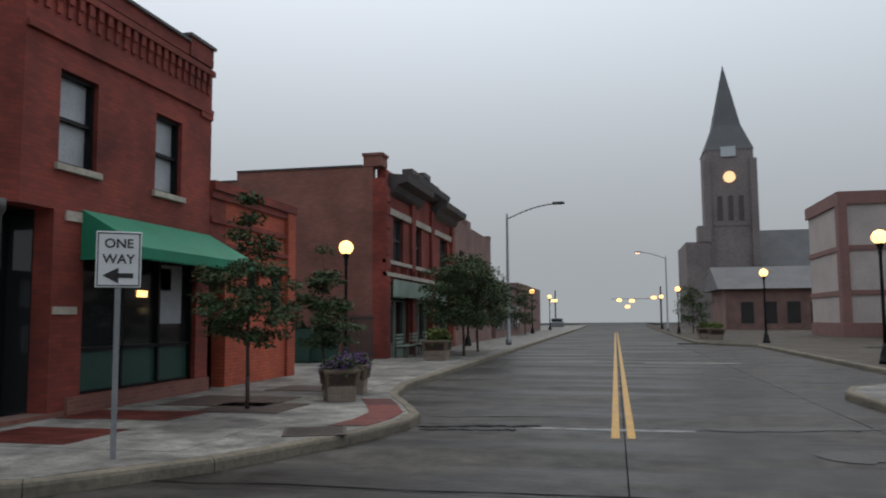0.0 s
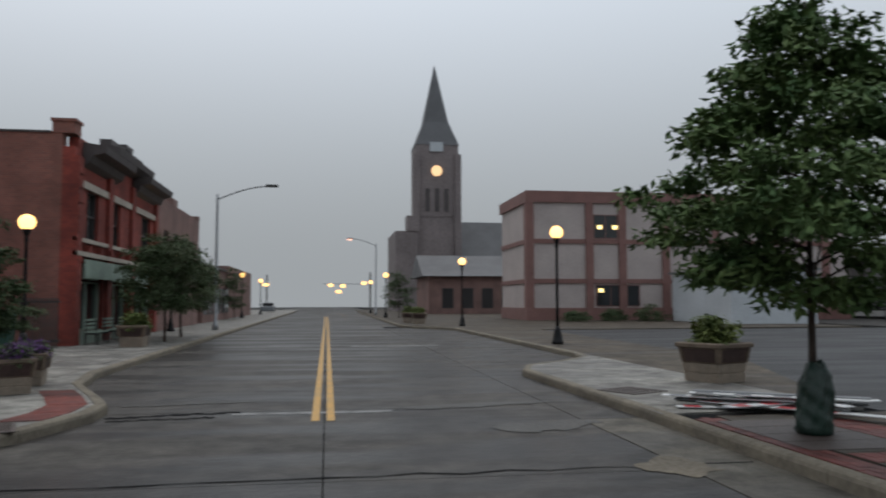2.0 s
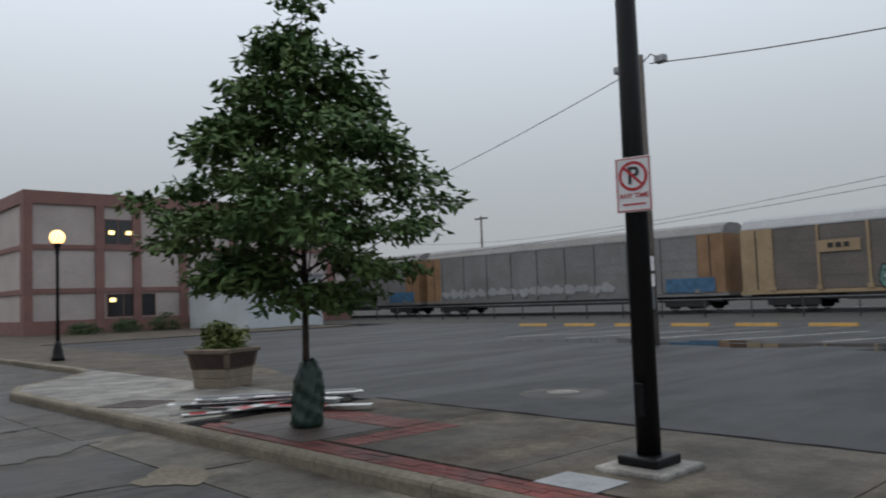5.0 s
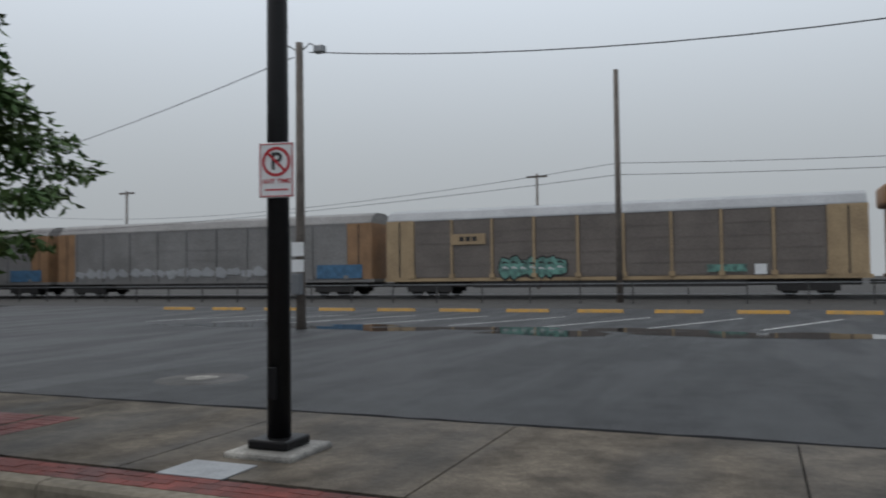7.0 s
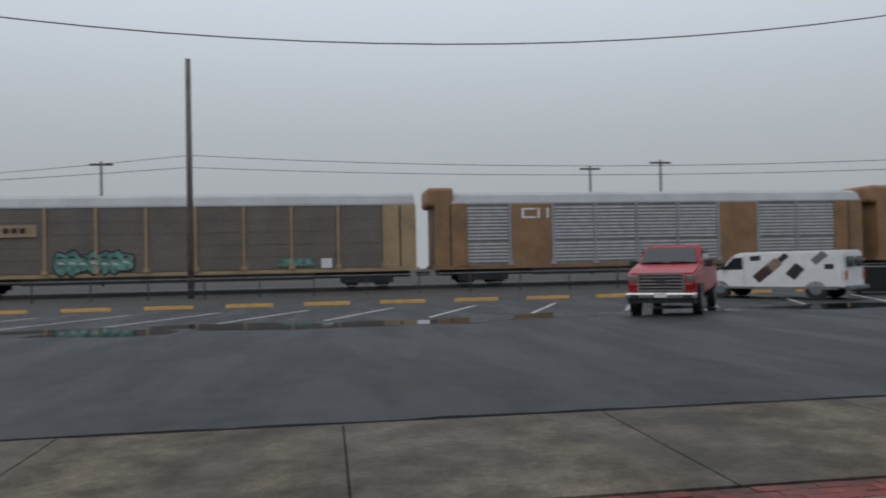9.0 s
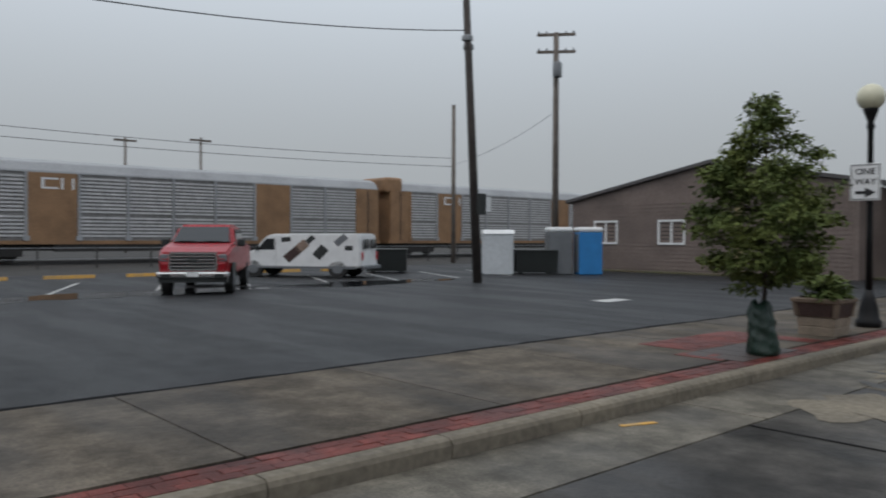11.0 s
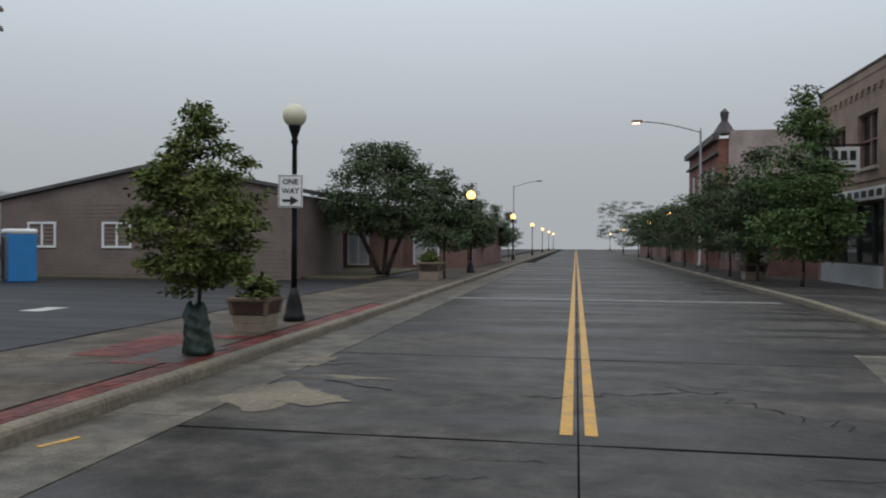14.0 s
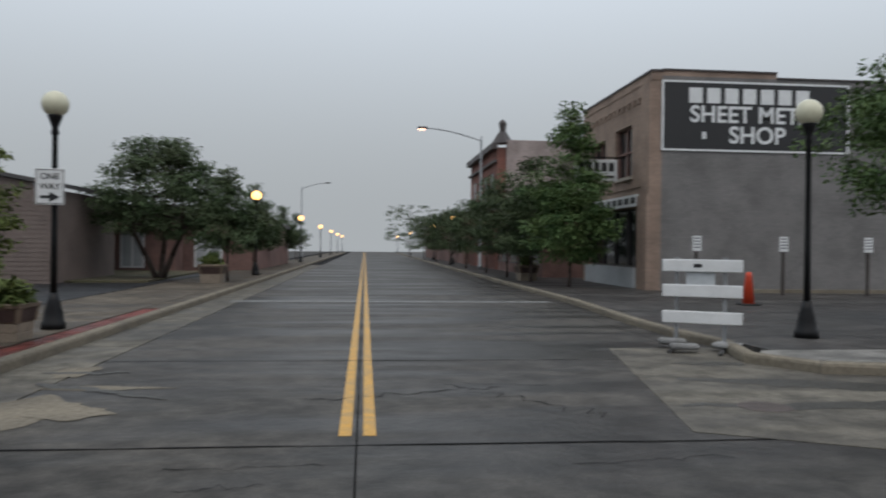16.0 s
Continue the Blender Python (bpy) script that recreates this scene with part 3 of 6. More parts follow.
each("lower_panel", boxes((FX - 0.22, FX - 0.16, 10.0, 11.05, 0.46, 1.12), (FX - 0.22, FX - 0.16, 11.1, 12.1, 0.46, 1.12), (FX - 0.22, FX - 0.16, 12.15, 13.15, 0.46, 1.12)), M["green_panel"], sf, "dark green panel")
part("frame", boxes(*[(FX - 0.24, FX - 0.1, y - 0.03, y + 0.03, 0.42, 2.75) for y in (9.98, 11.07, 12.12, 13.17)], (FX - 0.24, FX - 0.1, 9.95, 13.2, 1.12, 1.18), (FX - 0.24, FX - 0.1, 9.95, 13.2, 0.42, 0.47)), M["black_metal"], sf)
part("pane", boxes((FX - 0.21, FX - 0.19, 9.98, 13.17, 1.18, 2.75)), M["glass"], sf)
each("notice", boxes((FX - 0.185, FX - 0.18, 12.25, 12.95, 1.55, 2.7), (FX - 0.185, FX - 0.18, 12.2, 12.6, 2.2, 2.62)), M["blind"], sf, "pale paper sheets behind the glass")
part("neon_lamp", rounded(FX - 0.18, FX - 0.17, 11.55, 11.85, 2.05, 2.17, 0.004, 1), M["lamp_far"], sf, "small lit orange sign")
part("doorway", boxes((FX - 0.9, FX - 0.82, 8.2, 9.3, 0.2, 2.3), (FX - 1.4, FX - 0.35, 9.25, 9.34, 0.14, 3.35)), M["glass"], shop, "dark glazed corner door")
part("door_frame", boxes((FX - 0.86, FX - 0.78, 8.2, 8.3, 0.14, 3.3), (FX - 0.86, FX - 0.78, 9.15, 9.25, 0.14, 3.3), (FX - 0.86, FX - 0.78, 8.3, 9.15, 2.3, 2.42)), M["black_metal"], shop)
each("notice", boxes((FX - 0.815, FX - 0.81, 8.5, 8.95, 1.85, 2.25), (FX - 0.815, FX - 0.81, 8.4, 8.9, 1.1, 1.55)), M["blind"], shop)
part("corner_post", lathe([(0.11, 0.14), (0.11, 0.4), (0.085, 0.5), (0.085, 3.1), (0.13, 3.2), (0.13, 3.35)], 14, FX - 0.05, 8.25), M["dark_metal"], shop, "grey cast iron corner post", True)
aw = bmesh.new()
sec = ((FX + 0.02, 3.42), (FX + 1.15, 2.78), (FX + 1.15, 2.60))
rows = [[aw.verts.new((x, y, z)) for x, z in sec] for y in (9.85, 13.6)]
rows2 = [[aw.verts.new((x - 0.02, y, z - 0.02)) for x, z in sec] for y in (9.85, 13.6)]
for k in range(2):
    aw.faces.new((rows[0][k], rows[0][k + 1], rows[1][k + 1], rows[1][k]))
    aw.faces.new((rows2[0][k], rows2[1][k], rows2[1][k + 1], rows2[0][k + 1]))
for r in (rows[0], rows[1]):
    p = aw.verts.new((FX + 0.02, r[0].co.y, 2.6))
    aw.faces.new((r[0], r[1], r[2], p))
part("awning", aw, M["green_cloth"], shop, "green canvas awning")
settle(shop, 0, 0.61, 1.081)

# low annexe
annexe = thing("annexe", "low orange-red painted brick annexe with two small windows", "building")
ah = [(15.25, 15.85, 1.75, 2.85), (16.45, 17.1, 1.75, 2.85)]
part("front_wall", front_wall(FX - 0.3, FX, 14.3, 17.6, 0.14, 4.25, ah), M["orange_brick"], annexe)
part("recess", boxes((FX - 1.2, FX - 0.95, 13.65, 14.3, 0.14, 3.0), (FX - 0.3, FX, 13.66, 14.3, 3.0, 4.25)), M["red_brick"], annexe)
each("side_wall", boxes((-16, FX - 0.3, 17.3, 17.6, 0.14, 4.25), (-16.3, -16, 13.66, 17.6, 0.14, 4.25)), M["orange_brick"], annexe)
each("pilaster", boxes((FX, FX + 0.1, 17.2, 17.64, 0.14, 4.4), (FX, FX + 0.03, 14.3, 17.2, 0.14, 1.6)), M["orange_brick"], annexe)
each("roof", boxes((-15.9, FX - 0.31, 13.7, 17.28, 4.0, 4.1)), M["roofing"], annexe)
each("parapet", boxes((FX - 0.3, FX + 0.06, 13.66, 17.66, 4.25, 4.42), (FX - 0.32, FX + 0.12, 13.66, 17.7, 4.42, 4.62), (FX, FX + 0.05, 13.66, 17.2, 3.72, 3.84), (FX, FX + 0.08, 13.66, 17.2, 3.2, 3.3)), M["red_brick"], annexe)
for y0, y1, z0, z1 in ah:
    window(annexe, (FX - 0.1, (y0 + y1) / 2, z0), -90, y1 - y0, z1 - z0, "", 2)
settle(annexe, 0, 0.38, 1.098)

# two-storey brick block with a dark cornice
BX = -8.45
block = thing("brick_block", "two-storey old brick shop block with dark metal cornices", "building")
bh = [(26.3, 27.55, 3.85, 5.6), (29.0, 30.3, 3.85, 5.6), (31.6, 32.4, 3.85, 5.6), (33.6, 35.2, 3.85, 5.6), (25.7, 28.3, 0.6, 3.0), (29.1, 31.6, 0.6, 3.0), (32.4, 35.6, 0.6, 3.0)]
part("front_wall", front_wall(BX - 0.4, BX, 25.0, 36.3, 0.14, 6.9, bh), M["red_brick"], block)
each("side_wall", boxes((-14.4, BX - 0.4, 25.0, 25.35, 0.14, 7.35), (-20, -14.4, 25.0, 25.35, 0.14, 7.0)), M["old_brick"], block)
each("rear_wall", boxes((-20, BX - 0.4, 35.95, 36.3, 0.14, 6.9), (-20.3, -20, 25.0, 36.3, 0.14, 6.9)), M["old_brick"], block)
each("roof", boxes((-19.9, BX - 0.41, 25.4, 35.9, 6.5, 6.65)), M["roofing"], block)
each("parapet", boxes((BX - 0.35, BX, 25.36, 36.3, 6.9, 7.3)), M["red_brick"], block)
each("chimney", boxes((BX - 0.75, BX - 0.02, 24.98, 25.6, 7.35, 7.75), (BX - 0.8, BX + 0.03, 24.94, 25.65, 7.75, 7.85)), M["old_brick"], block)
each("coping", boxes((-14.4, BX - 0.8, 24.96, 25.39, 7.35, 7.42), (-20, -14.4, 24.96, 25.39, 7.0, 7.06)), M["dark_cornice"], block)
for y0, y1 in ((25.7, 29.6), (32.0, 36.3)):
    part("cornice", extrude_y([(BX, 6.35), (BX + 0.25, 6.5), (BX + 0.35, 6.75), (BX + 0.75, 6.85), (BX + 0.8, 7.1), (BX, 7.2)], y0, y1), M["dark_cornice"], block, "dark sheet metal cornice")
part("cornice", extrude_y([(BX, 7.0), (BX + 0.3, 7.1), (BX + 0.55, 7.3), (BX + 0.6, 7.55), (BX, 7.7)], 28.0, 33.4), M["dark_cornice"], block)
each("pediment", boxes((BX - 0.3, BX + 0.15, 28.4, 33.0, 7.3, 7.95), (BX - 0.3, BX + 0.2, 30.2, 31.2, 7.95, 8.15)), M["dark_cornice"], block)
each("pilaster", boxes(*[(BX, BX + 0.14, y, y + 0.5, 0.14, 6.6) for y in (25.0, 28.45, 31.65, 35.75)]), M["red_brick"], block)
for k in range(12):
    part("quoin", boxes((BX + 0.14, BX + 0.18, 25.0, 25.3 + 0.12 * (k % 2), 0.5 + k * 0.5, 0.8 + k * 0.5)), M["red_brick"], block)
each("belt_course", boxes((BX, BX + 0.2, 25.0, 36.3, 3.2, 3.35), (BX, BX + 0.12, 25.0, 36.3, 3.7, 3.84), (BX, BX + 0.1, 25.6, 36.2, 5.6, 5.85)), M["stone"], block, "stone band")
for k in range(8):
    each("bracket", boxes((BX + 0.02, BX + 0.24, 26.0 + k * 1.25, 26.16 + k * 1.25, 3.4, 3.6)), M["red_brick"], block)
for y0, y1, z0, z1 in bh[:4]:
    window(block, (BX - 0.12, (y0 + y1) / 2, z0), -90, y1 - y0, z1 - z0, "", 2, "dark_metal", "glass", mull=2)
for y0, y1, z0, z1 in bh[4:]:
    window(block, (BX - 0.15, (y0 + y1) / 2, z0), -90, y1 - y0, 1.75, "", 1, "pale_green", "glass", mull=2)
    part("transom", boxes((BX - 0.2, BX - 0.14, y0 + 0.05, y1 - 0.05, 2.42, 2.98)), M["pale_green"], block, "pale green transom panels")
    part("stall_riser", boxes((BX - 0.1, BX + 0.02, y0, y1, 0.14, 0.6)), M["pale_green"], block)
part("sign_board", boxes((BX + 0.2, BX + 0.24, 25.6, 31.4, 2.45, 3.1)), M["pale_green"], block, "long faded sign board")
settle(block, 0, -0.29, 1.129)

far_block = thing("far_brick_block", "plain two-storey brown brick building", "building")
part("front_wall", front_wall(-8.8, -8.45, 36.6, 47.8, 0.14, 7.0, [(38 + 2.4 * k, 39 + 2.4 * k, 3.6, 5.4) for k in range(4)]), M["brown_brick"], far_block)
each("side_wall", boxes((-20, -8.8, 36.6, 36.95, 0.14, 6.6), (-20, -8.8, 47.45, 47.8, 0.14, 7.0), (-20.3, -20, 36.6, 47.8, 0.14, 6.6)), M["brown_brick"], far_block)
each("roof", boxes((-19.9, -8.82, 37, 47.4, 6.2, 6.35)), M["roofing"], far_block)
each("chimney", boxes((-9.4, -8.5, 40.2, 41.4, 7.0, 7.4), (-8.9, -8.42, 36.6, 37.2, 7.0, 7.2), (-8.9, -8.42, 47.2, 47.8, 7.0, 7.25)), M["brown_brick"], far_block)
for k in range(4):
    window(far_block, (-8.55, 38.5 + 2.4 * k, 3.6), -90, 1.0, 1.8)
settle(far_block, 0, -0.94, 1.146)
row = thing("low_shops", "row of low brick shops fading into the fog", "building")
each("wall", boxes((-18, -8.45, 49.5, 62, 0.14, 4.1), (-18, -8.6, 62.3, 80, 0.14, 4.8)), M["brown_brick"], row)
for k in range(6):
    window(row, (-8.43, 50.6 + 2.0 * k, 0.7), -90, 1.5, 2.0, "", 1, "dark_metal", "glass", 0.02)
each("cornice", boxes((-18, -8.3, 49.5, 62, 4.1, 4.3)), M["dark_cornice"], row)
settle(row, 0, -2.58, 1.180)

# cream and rust office block
office = thing("office_block", "three-storey cream panelled office block with rust-red bands", "building")
OX, OY = 15.0, 53.0
each("wall", boxes((OX, 42, OY, 62, 0.1, 9.3)), M["cream"], office)
each("roof", boxes((OX - 0.2, 42.2, OY - 0.2, 62.2, 9.3, 10.2)), M["rust_trim"], office, "deep rust-red roof band")
for z in (0.1, 3.0, 6.1):
    each("band", boxes((OX - 0.1, 42.1, OY - 0.12, OY, z, z + (1.0 if z < 1 else 0.35)), (OX - 0.12, OX, OY - 0.12, 62, z, z + (1.0 if z < 1 else 0.35))), M["rust_trim"], office)
for x in (OX + 0.1, 19.9, 22.6, 26.2, 30.5, 35, 40):
    part("pier", boxes((x - 0.3, x + 0.3, OY - 0.2, OY - 0.02, 0.1, 9.3)), M["rust_trim"], office)
part("pier", boxes((OX - 0.2, OX - 0.02, OY, OY + 0.6, 0.1, 9.3)), M["rust_trim"], office)
window(office, (21.25, OY - 0.05, 6.5), 180, 2.0, 1.9, "", 1, "rust_trim", "glass", 0.04, mull=2)
window(office, (22.2, OY - 0.05, 1.2), 180, 3.6, 1.7, "", 1, "rust_trim", "glass", 0.04, mull=3)
window(office, (34, OY - 0.05, 1.2), 180, 6, 1.7, "", 1, "rust_trim", "glass", 0.04, mull=4)
for x, z in ((20.75, 7.4), (22.0, 7.4), (20.8, 2.45)):
    part("ceiling_lamp", rounded(x - 0.2, x + 0.2, OY - 0.12, OY - 0.08, z - 0.14, z + 0.14, 0.01, 1), M["window_lit"], office, "lit ceiling lamp seen in a window")
settle(office, 0.40, 5.60)

# depot with its clock tower
depot = thing("railway_depot", "sandstone depot with a tall clock tower, coloured pale for fog", "building")
TY = 110.0
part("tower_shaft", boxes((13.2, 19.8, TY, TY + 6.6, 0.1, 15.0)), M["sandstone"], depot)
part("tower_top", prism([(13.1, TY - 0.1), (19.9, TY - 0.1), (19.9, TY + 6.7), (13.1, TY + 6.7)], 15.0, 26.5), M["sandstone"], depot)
sp = bmesh.new()
base = [sp.verts.new(p) for p in ((13.0, TY - 0.2, 26.5), (20.0, TY - 0.2, 26.5), (20.0, TY + 6.8, 26.5), (13.0, TY + 6.8, 26.5))]
midr = [sp.verts.new(p) for p in ((14.5, TY + 1.3, 30.5), (18.5, TY + 1.3, 30.5), (18.5, TY + 5.3, 30.5), (14.5, TY + 5.3, 30.5))]
tip = sp.verts.new((16.5, TY + 3.3, 40.5))
for k in range(4):
    sp.faces.new((base[k], base[(k + 1) % 4], midr[(k + 1) % 4], midr[k]))
    sp.faces.new((midr[k], midr[(k + 1) % 4], tip))
part("spire", sp, M["slate"], depot, "steep slate spire")
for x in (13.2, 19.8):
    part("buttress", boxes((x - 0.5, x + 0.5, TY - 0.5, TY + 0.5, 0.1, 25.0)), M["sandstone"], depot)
cl = bmesh.new()
tube(cl, (16.4, TY - 0.35, 22.3), (16.4, TY - 0.1, 22.3), 0.85, n=24)
part("clock_face", cl, M["clock_lit"], depot, "lit round clock face")
part("belfry_window", boxes((15.3, 17.4, TY - 0.35, TY - 0.1, 25.4, 26.9)), M["pale_wall"], depot, "pale dormer face")
each("louvre", boxes(*[(14.6 + 1.5 * k, 15.3 + 1.5 * k, TY - 0.2, TY - 0.1, 15.8, 19.5) for k in range(3)]), M["dark_cornice"], depot)
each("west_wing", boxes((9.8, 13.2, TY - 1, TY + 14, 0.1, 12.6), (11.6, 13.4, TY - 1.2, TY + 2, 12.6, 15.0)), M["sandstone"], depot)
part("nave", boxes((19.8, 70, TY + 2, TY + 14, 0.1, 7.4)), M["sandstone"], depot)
nr = bmesh.new()
a = [nr.verts.new((19.8, TY + y, z)) for y, z in ((1.4, 7.3), (8, 15.0), (14.6, 7.3))]
b = [nr.verts.new((70, TY + y, z)) for y, z in ((1.4, 7.3), (8, 15.0), (14.6, 7.3))]
for k in range(3):
    nr.faces.new((a[k], a[(k + 1) % 3], b[(k + 1) % 3], b[k]))
nr.faces.new(a[::-1])
nr.faces.new(b)
part("nave_roof", nr, M["slate"], depot, "long slate roof")
part("baggage_wing", boxes((11.2, 40, 80, 92, 0.1, 4.6)), M["brown_brick"], depot)
wr = bmesh.new()
a = [wr.verts.new((10.4, y, z)) for y, z in ((79.2, 4.6), (86, 7.4), (92.8, 4.6))]
b = [wr.verts.new((40, y, z)) for y, z in ((79.2, 4.6), (86, 7.4), (92.8, 4.6))]
for k in range(3):
    wr.faces.new((a[k], a[(k + 1) % 3], b[(k + 1) % 3], b[k]))
wr.faces.new(a[::-1])
wr.faces.new(b)
part("baggage_roof", wr, M["slate"], depot)
for k in range(5):
    window(depot, (13.5 + 2.4 * k, 79.98, 0.8), 180, 1.4, 2.4, "", 1, "dark_metal", "glass", 0.02)
settle(depot, 0.70, 11.47)

# white wall by the tracks
shed_w = thing("pale_trackside_shed", "plain pale grey shed beside the tracks", "building")
each("wall", boxes((25.0, 31.0, 41.5, 50, 0.1, 3.6)), M["pale_wall"], shed_w)
each("roof", boxes((24.8, 31.2, 41.3, 50.2, 3.6, 3.75)), M["zinc"], shed_w)
settle(shed_w, 0.62, 5.33)

# brown gabled hall across the lot
hall = thing("gabled_hall", "brown clapboard gabled hall with two white windows", "building")
HY = -27.0
gp = [(23.0, 0.1), (23.0, 3.35), (15.6, 4.75), (9.8, 3.7), (9.8, 0.1)]
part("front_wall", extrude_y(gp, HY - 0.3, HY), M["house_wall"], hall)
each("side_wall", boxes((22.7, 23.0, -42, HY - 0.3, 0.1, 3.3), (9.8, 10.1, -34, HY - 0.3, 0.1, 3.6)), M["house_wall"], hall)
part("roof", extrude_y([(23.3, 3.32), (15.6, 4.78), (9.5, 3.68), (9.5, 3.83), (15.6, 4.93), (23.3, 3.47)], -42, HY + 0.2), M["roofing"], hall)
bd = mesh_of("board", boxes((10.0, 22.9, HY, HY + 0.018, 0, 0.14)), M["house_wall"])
for k in range(18):
    o = new("board", bd)
    o.parent = hall
    o.location = (0, 0, 0.25 + k * 0.17)
for x in (21.0, 17.5):
    window(hall, (x, HY + 0.05, 1.35), 0, 1.35, 1.1, "white-framed window", 1, "white", "glass", 0.06, 0.09, 2)
part("corner_trim", boxes((14.2, 14.6, HY + 0.02, HY + 0.06, 0.1, 4.3)), M["house_trim"], hall, "ochre painted strip")
settle(hall, 1.56, -3.17)
wing = thing("low_hall_wing", "long low brown hall wing with pale door", "building")
each("wall", boxes((4.9, 13.5, -62, -42.5, 0.1, 2.9), (9.0, 15, -42.5, -40.5, 0.1, 3.6)), M["brown_brick"], wing)
each("roof", boxes((4.5, 13.9, -62.3, -42.2, 2.9, 3.15), (8.6, 15.4, -42.4, -40.0, 3.6, 3.8)), M["roofing"], wing)
window(wing, (11.3, -40.46, 0.3), 0, 1.3, 2.0, "", 1, "white", "blind", 0.03, 0.1, 2)
window(wing, (7.6, -42.46, 0.3), 0, 1.6, 1.9, "", 1, "white", "blind", 0.03, 0.1, 2)
settle(wing, 1.40, -4.13)

# sheet metal shop
KX, KY = -11.1, -24.6
kshop = thing("sheet_metal_shop", "tan brick two-storey shop with grey painted side wall", "building")
kh = [(-28.1, -26.4, 4.45, 6.45), (-30.9, -29.2, 4.6, 6.3), (-31.3, -25.9, 0.9, 3.2)]
part("front_wall", front_wall(KX - 0.35, KX, -32.0, KY, 0.1, 7.75, kh), M["tan_brick"], kshop)
each("side_wall", boxes((-26, KX - 0.35, KY - 0.35, KY, 0.1, 7.9)), M["grey_brick"], kshop)
each("rear_wall", boxes((-26.3, -26, -32, KY, 0.1, 7.4), (-26, KX - 0.35, -32, -31.65, 0.1, 7.6)), M["old_brick"], kshop)
each("roof", boxes((-25.9, KX - 0.36, -31.6, KY - 0.36, 7.1, 7.2)), M["roofing"], kshop)
each("parapet", boxes((KX - 0.35, KX + 0.03, -32.0, KY + 0.02, 7.75, 8.05), (-15.8, KX - 0.35, KY - 0.33, KY, 7.9, 8.1)), M["tan_brick"], kshop)
each("coping", boxes((KX - 0.38, KX + 0.08, -32.05, KY + 0.06, 8.05, 8.12), (-15.8, KX - 0.38, KY - 0.37, KY + 0.04, 8.1, 8.16), (-26, -15.8, KY - 0.37, KY + 0.04, 7.9, 7.96)), M["dark_cornice"], kshop)
for k in range(14):
    part("dentil", boxes((KX, KX + 0.08, -31.8 + k * 0.5, -31.64 + k * 0.5, 7.1, 7.3)), M["tan_brick"], kshop)
each("belt_course", boxes((KX, KX + 0.06, -32, KY, 7.3, 7.4), (KX, KX + 0.05, -32, KY, 3.95, 4.1)), M["tan_brick"], kshop)
each("pilaster", boxes((KX, KX + 0.2, -25.4, KY + 0.03, 0.1, 3.6), (KX, KX + 0.12, -25.3, KY + 0.02, 3.6, 7.7)), M["tan_brick"], kshop)
for y0, y1, z0, z1 in kh[:2]:
    window(kshop, (KX - 0.12, (y0 + y1) / 2, z0), -90, y1 - y0, z1 - z0, "", 2, "brown_brick", "glass", mull=2)
    part("sill", boxes((KX - 0.1, KX + 0.08, y0 - 0.1, y1 + 0.1, z0 - 0.12, z0)), M["stone"], kshop)
window(kshop, (KX - 0.2, -28.6, 0.9), -90, 5.4, 2.3, "", 1, "dark_metal", "glass", mull=4)
part("stall_riser", boxes((KX - 0.1, KX + 0.12, -31.3, -25.9, 0.1, 0.9)), M["pale_wall"], kshop)
part("fascia", boxes((KX + 0.01, KX + 0.09, -31.0, -25.7, 3.25, 3.7)), M["white"], kshop, "narrow white fascia board")
each("fascia_letter", boxes(*[(KX + 0.091, KX + 0.1, -30.6 + k * 0.62, -30.2 + k * 0.62, 3.36, 3.6) for k in range(8)]), M["ink"], kshop)
sg = thing("painted_sign", "", "")
sg.parent = kshop
part("sign_field", boxes((-18.6, -11.42, KY + 0.002, KY + 0.03, 5.2, 7.75)), M["ink"], sg, "dark painted wall sign with white border")
part("border", boxes((-18.6, -11.42, KY + 0.03, KY + 0.045, 5.2, 5.27), (-18.6, -11.42, KY + 0.03, KY + 0.045, 7.68, 7.75), (-11.5, -11.42, KY + 0.03, KY + 0.045, 5.27, 7.68), (-18.6, -18.52, KY + 0.03, KY + 0.045, 5.27, 7.68)), M["sign_white"], sg)
each("name_bar", boxes(*[(-12.95 - k * 0.68, -12.45 - k * 0.68, KY + 0.03, KY + 0.045, 6.95, 7.5) for k in range(7)]), M["sign_white"], sg)
for text, z, x in (("SHEET METAL", 6.52, -15.05), ("SHOP", 5.78, -15.05)):
    words("lettering", text, 0.86 if text == "SHOP" else 0.84, M["sign_white"], sg, pose(x, KY + 0.035, z, 90, 0, 180))
each("star", boxes((-13.1, -12.95, KY + 0.03, KY + 0.045, 5.65, 5.9), (-17.1, -16.95, KY + 0.03, KY + 0.045, 5.65, 5.9)), M["sign_white"], sg)
hs = thing("hanging_sign", "", "")
hs.parent = kshop
part("board", rounded(KX + 0.35, KX + 2.1, -27.05, -26.95, 4.3, 5.15, 0.02, 1), M["sign_white"], hs, "white hanging board with dark letters")
each("name_bar", boxes(*[(KX + 0.5 + k * 0.3, KX + 0.7 + k * 0.3, -26.95, -26.935, 4.68, 5.02) for k in range(5)], (KX + 0.5, KX + 1.9, -26.95, -26.935, 4.42, 4.52)), M["ink"], hs)
each("bracket", boxes((KX, KX + 2.1, -27.03, -26.97, 5.2, 5.26), (KX + 0.4, KX + 0.44, -27.02, -26.98, 5.15, 5.2)), M["black_metal"], hs)

brick_e = thing("corner_brick_building", "tall red brick building with pale side wall and finial", "building")
each("wall", boxes((-24, -10.3, -60, -47, 0.1, 8.4)), M["old_brick"], brick_e)
each("side_wall", boxes((-24, -10.9, -47, -46.85, 0.1, 8.9)), M["pale_brick"], brick_e)
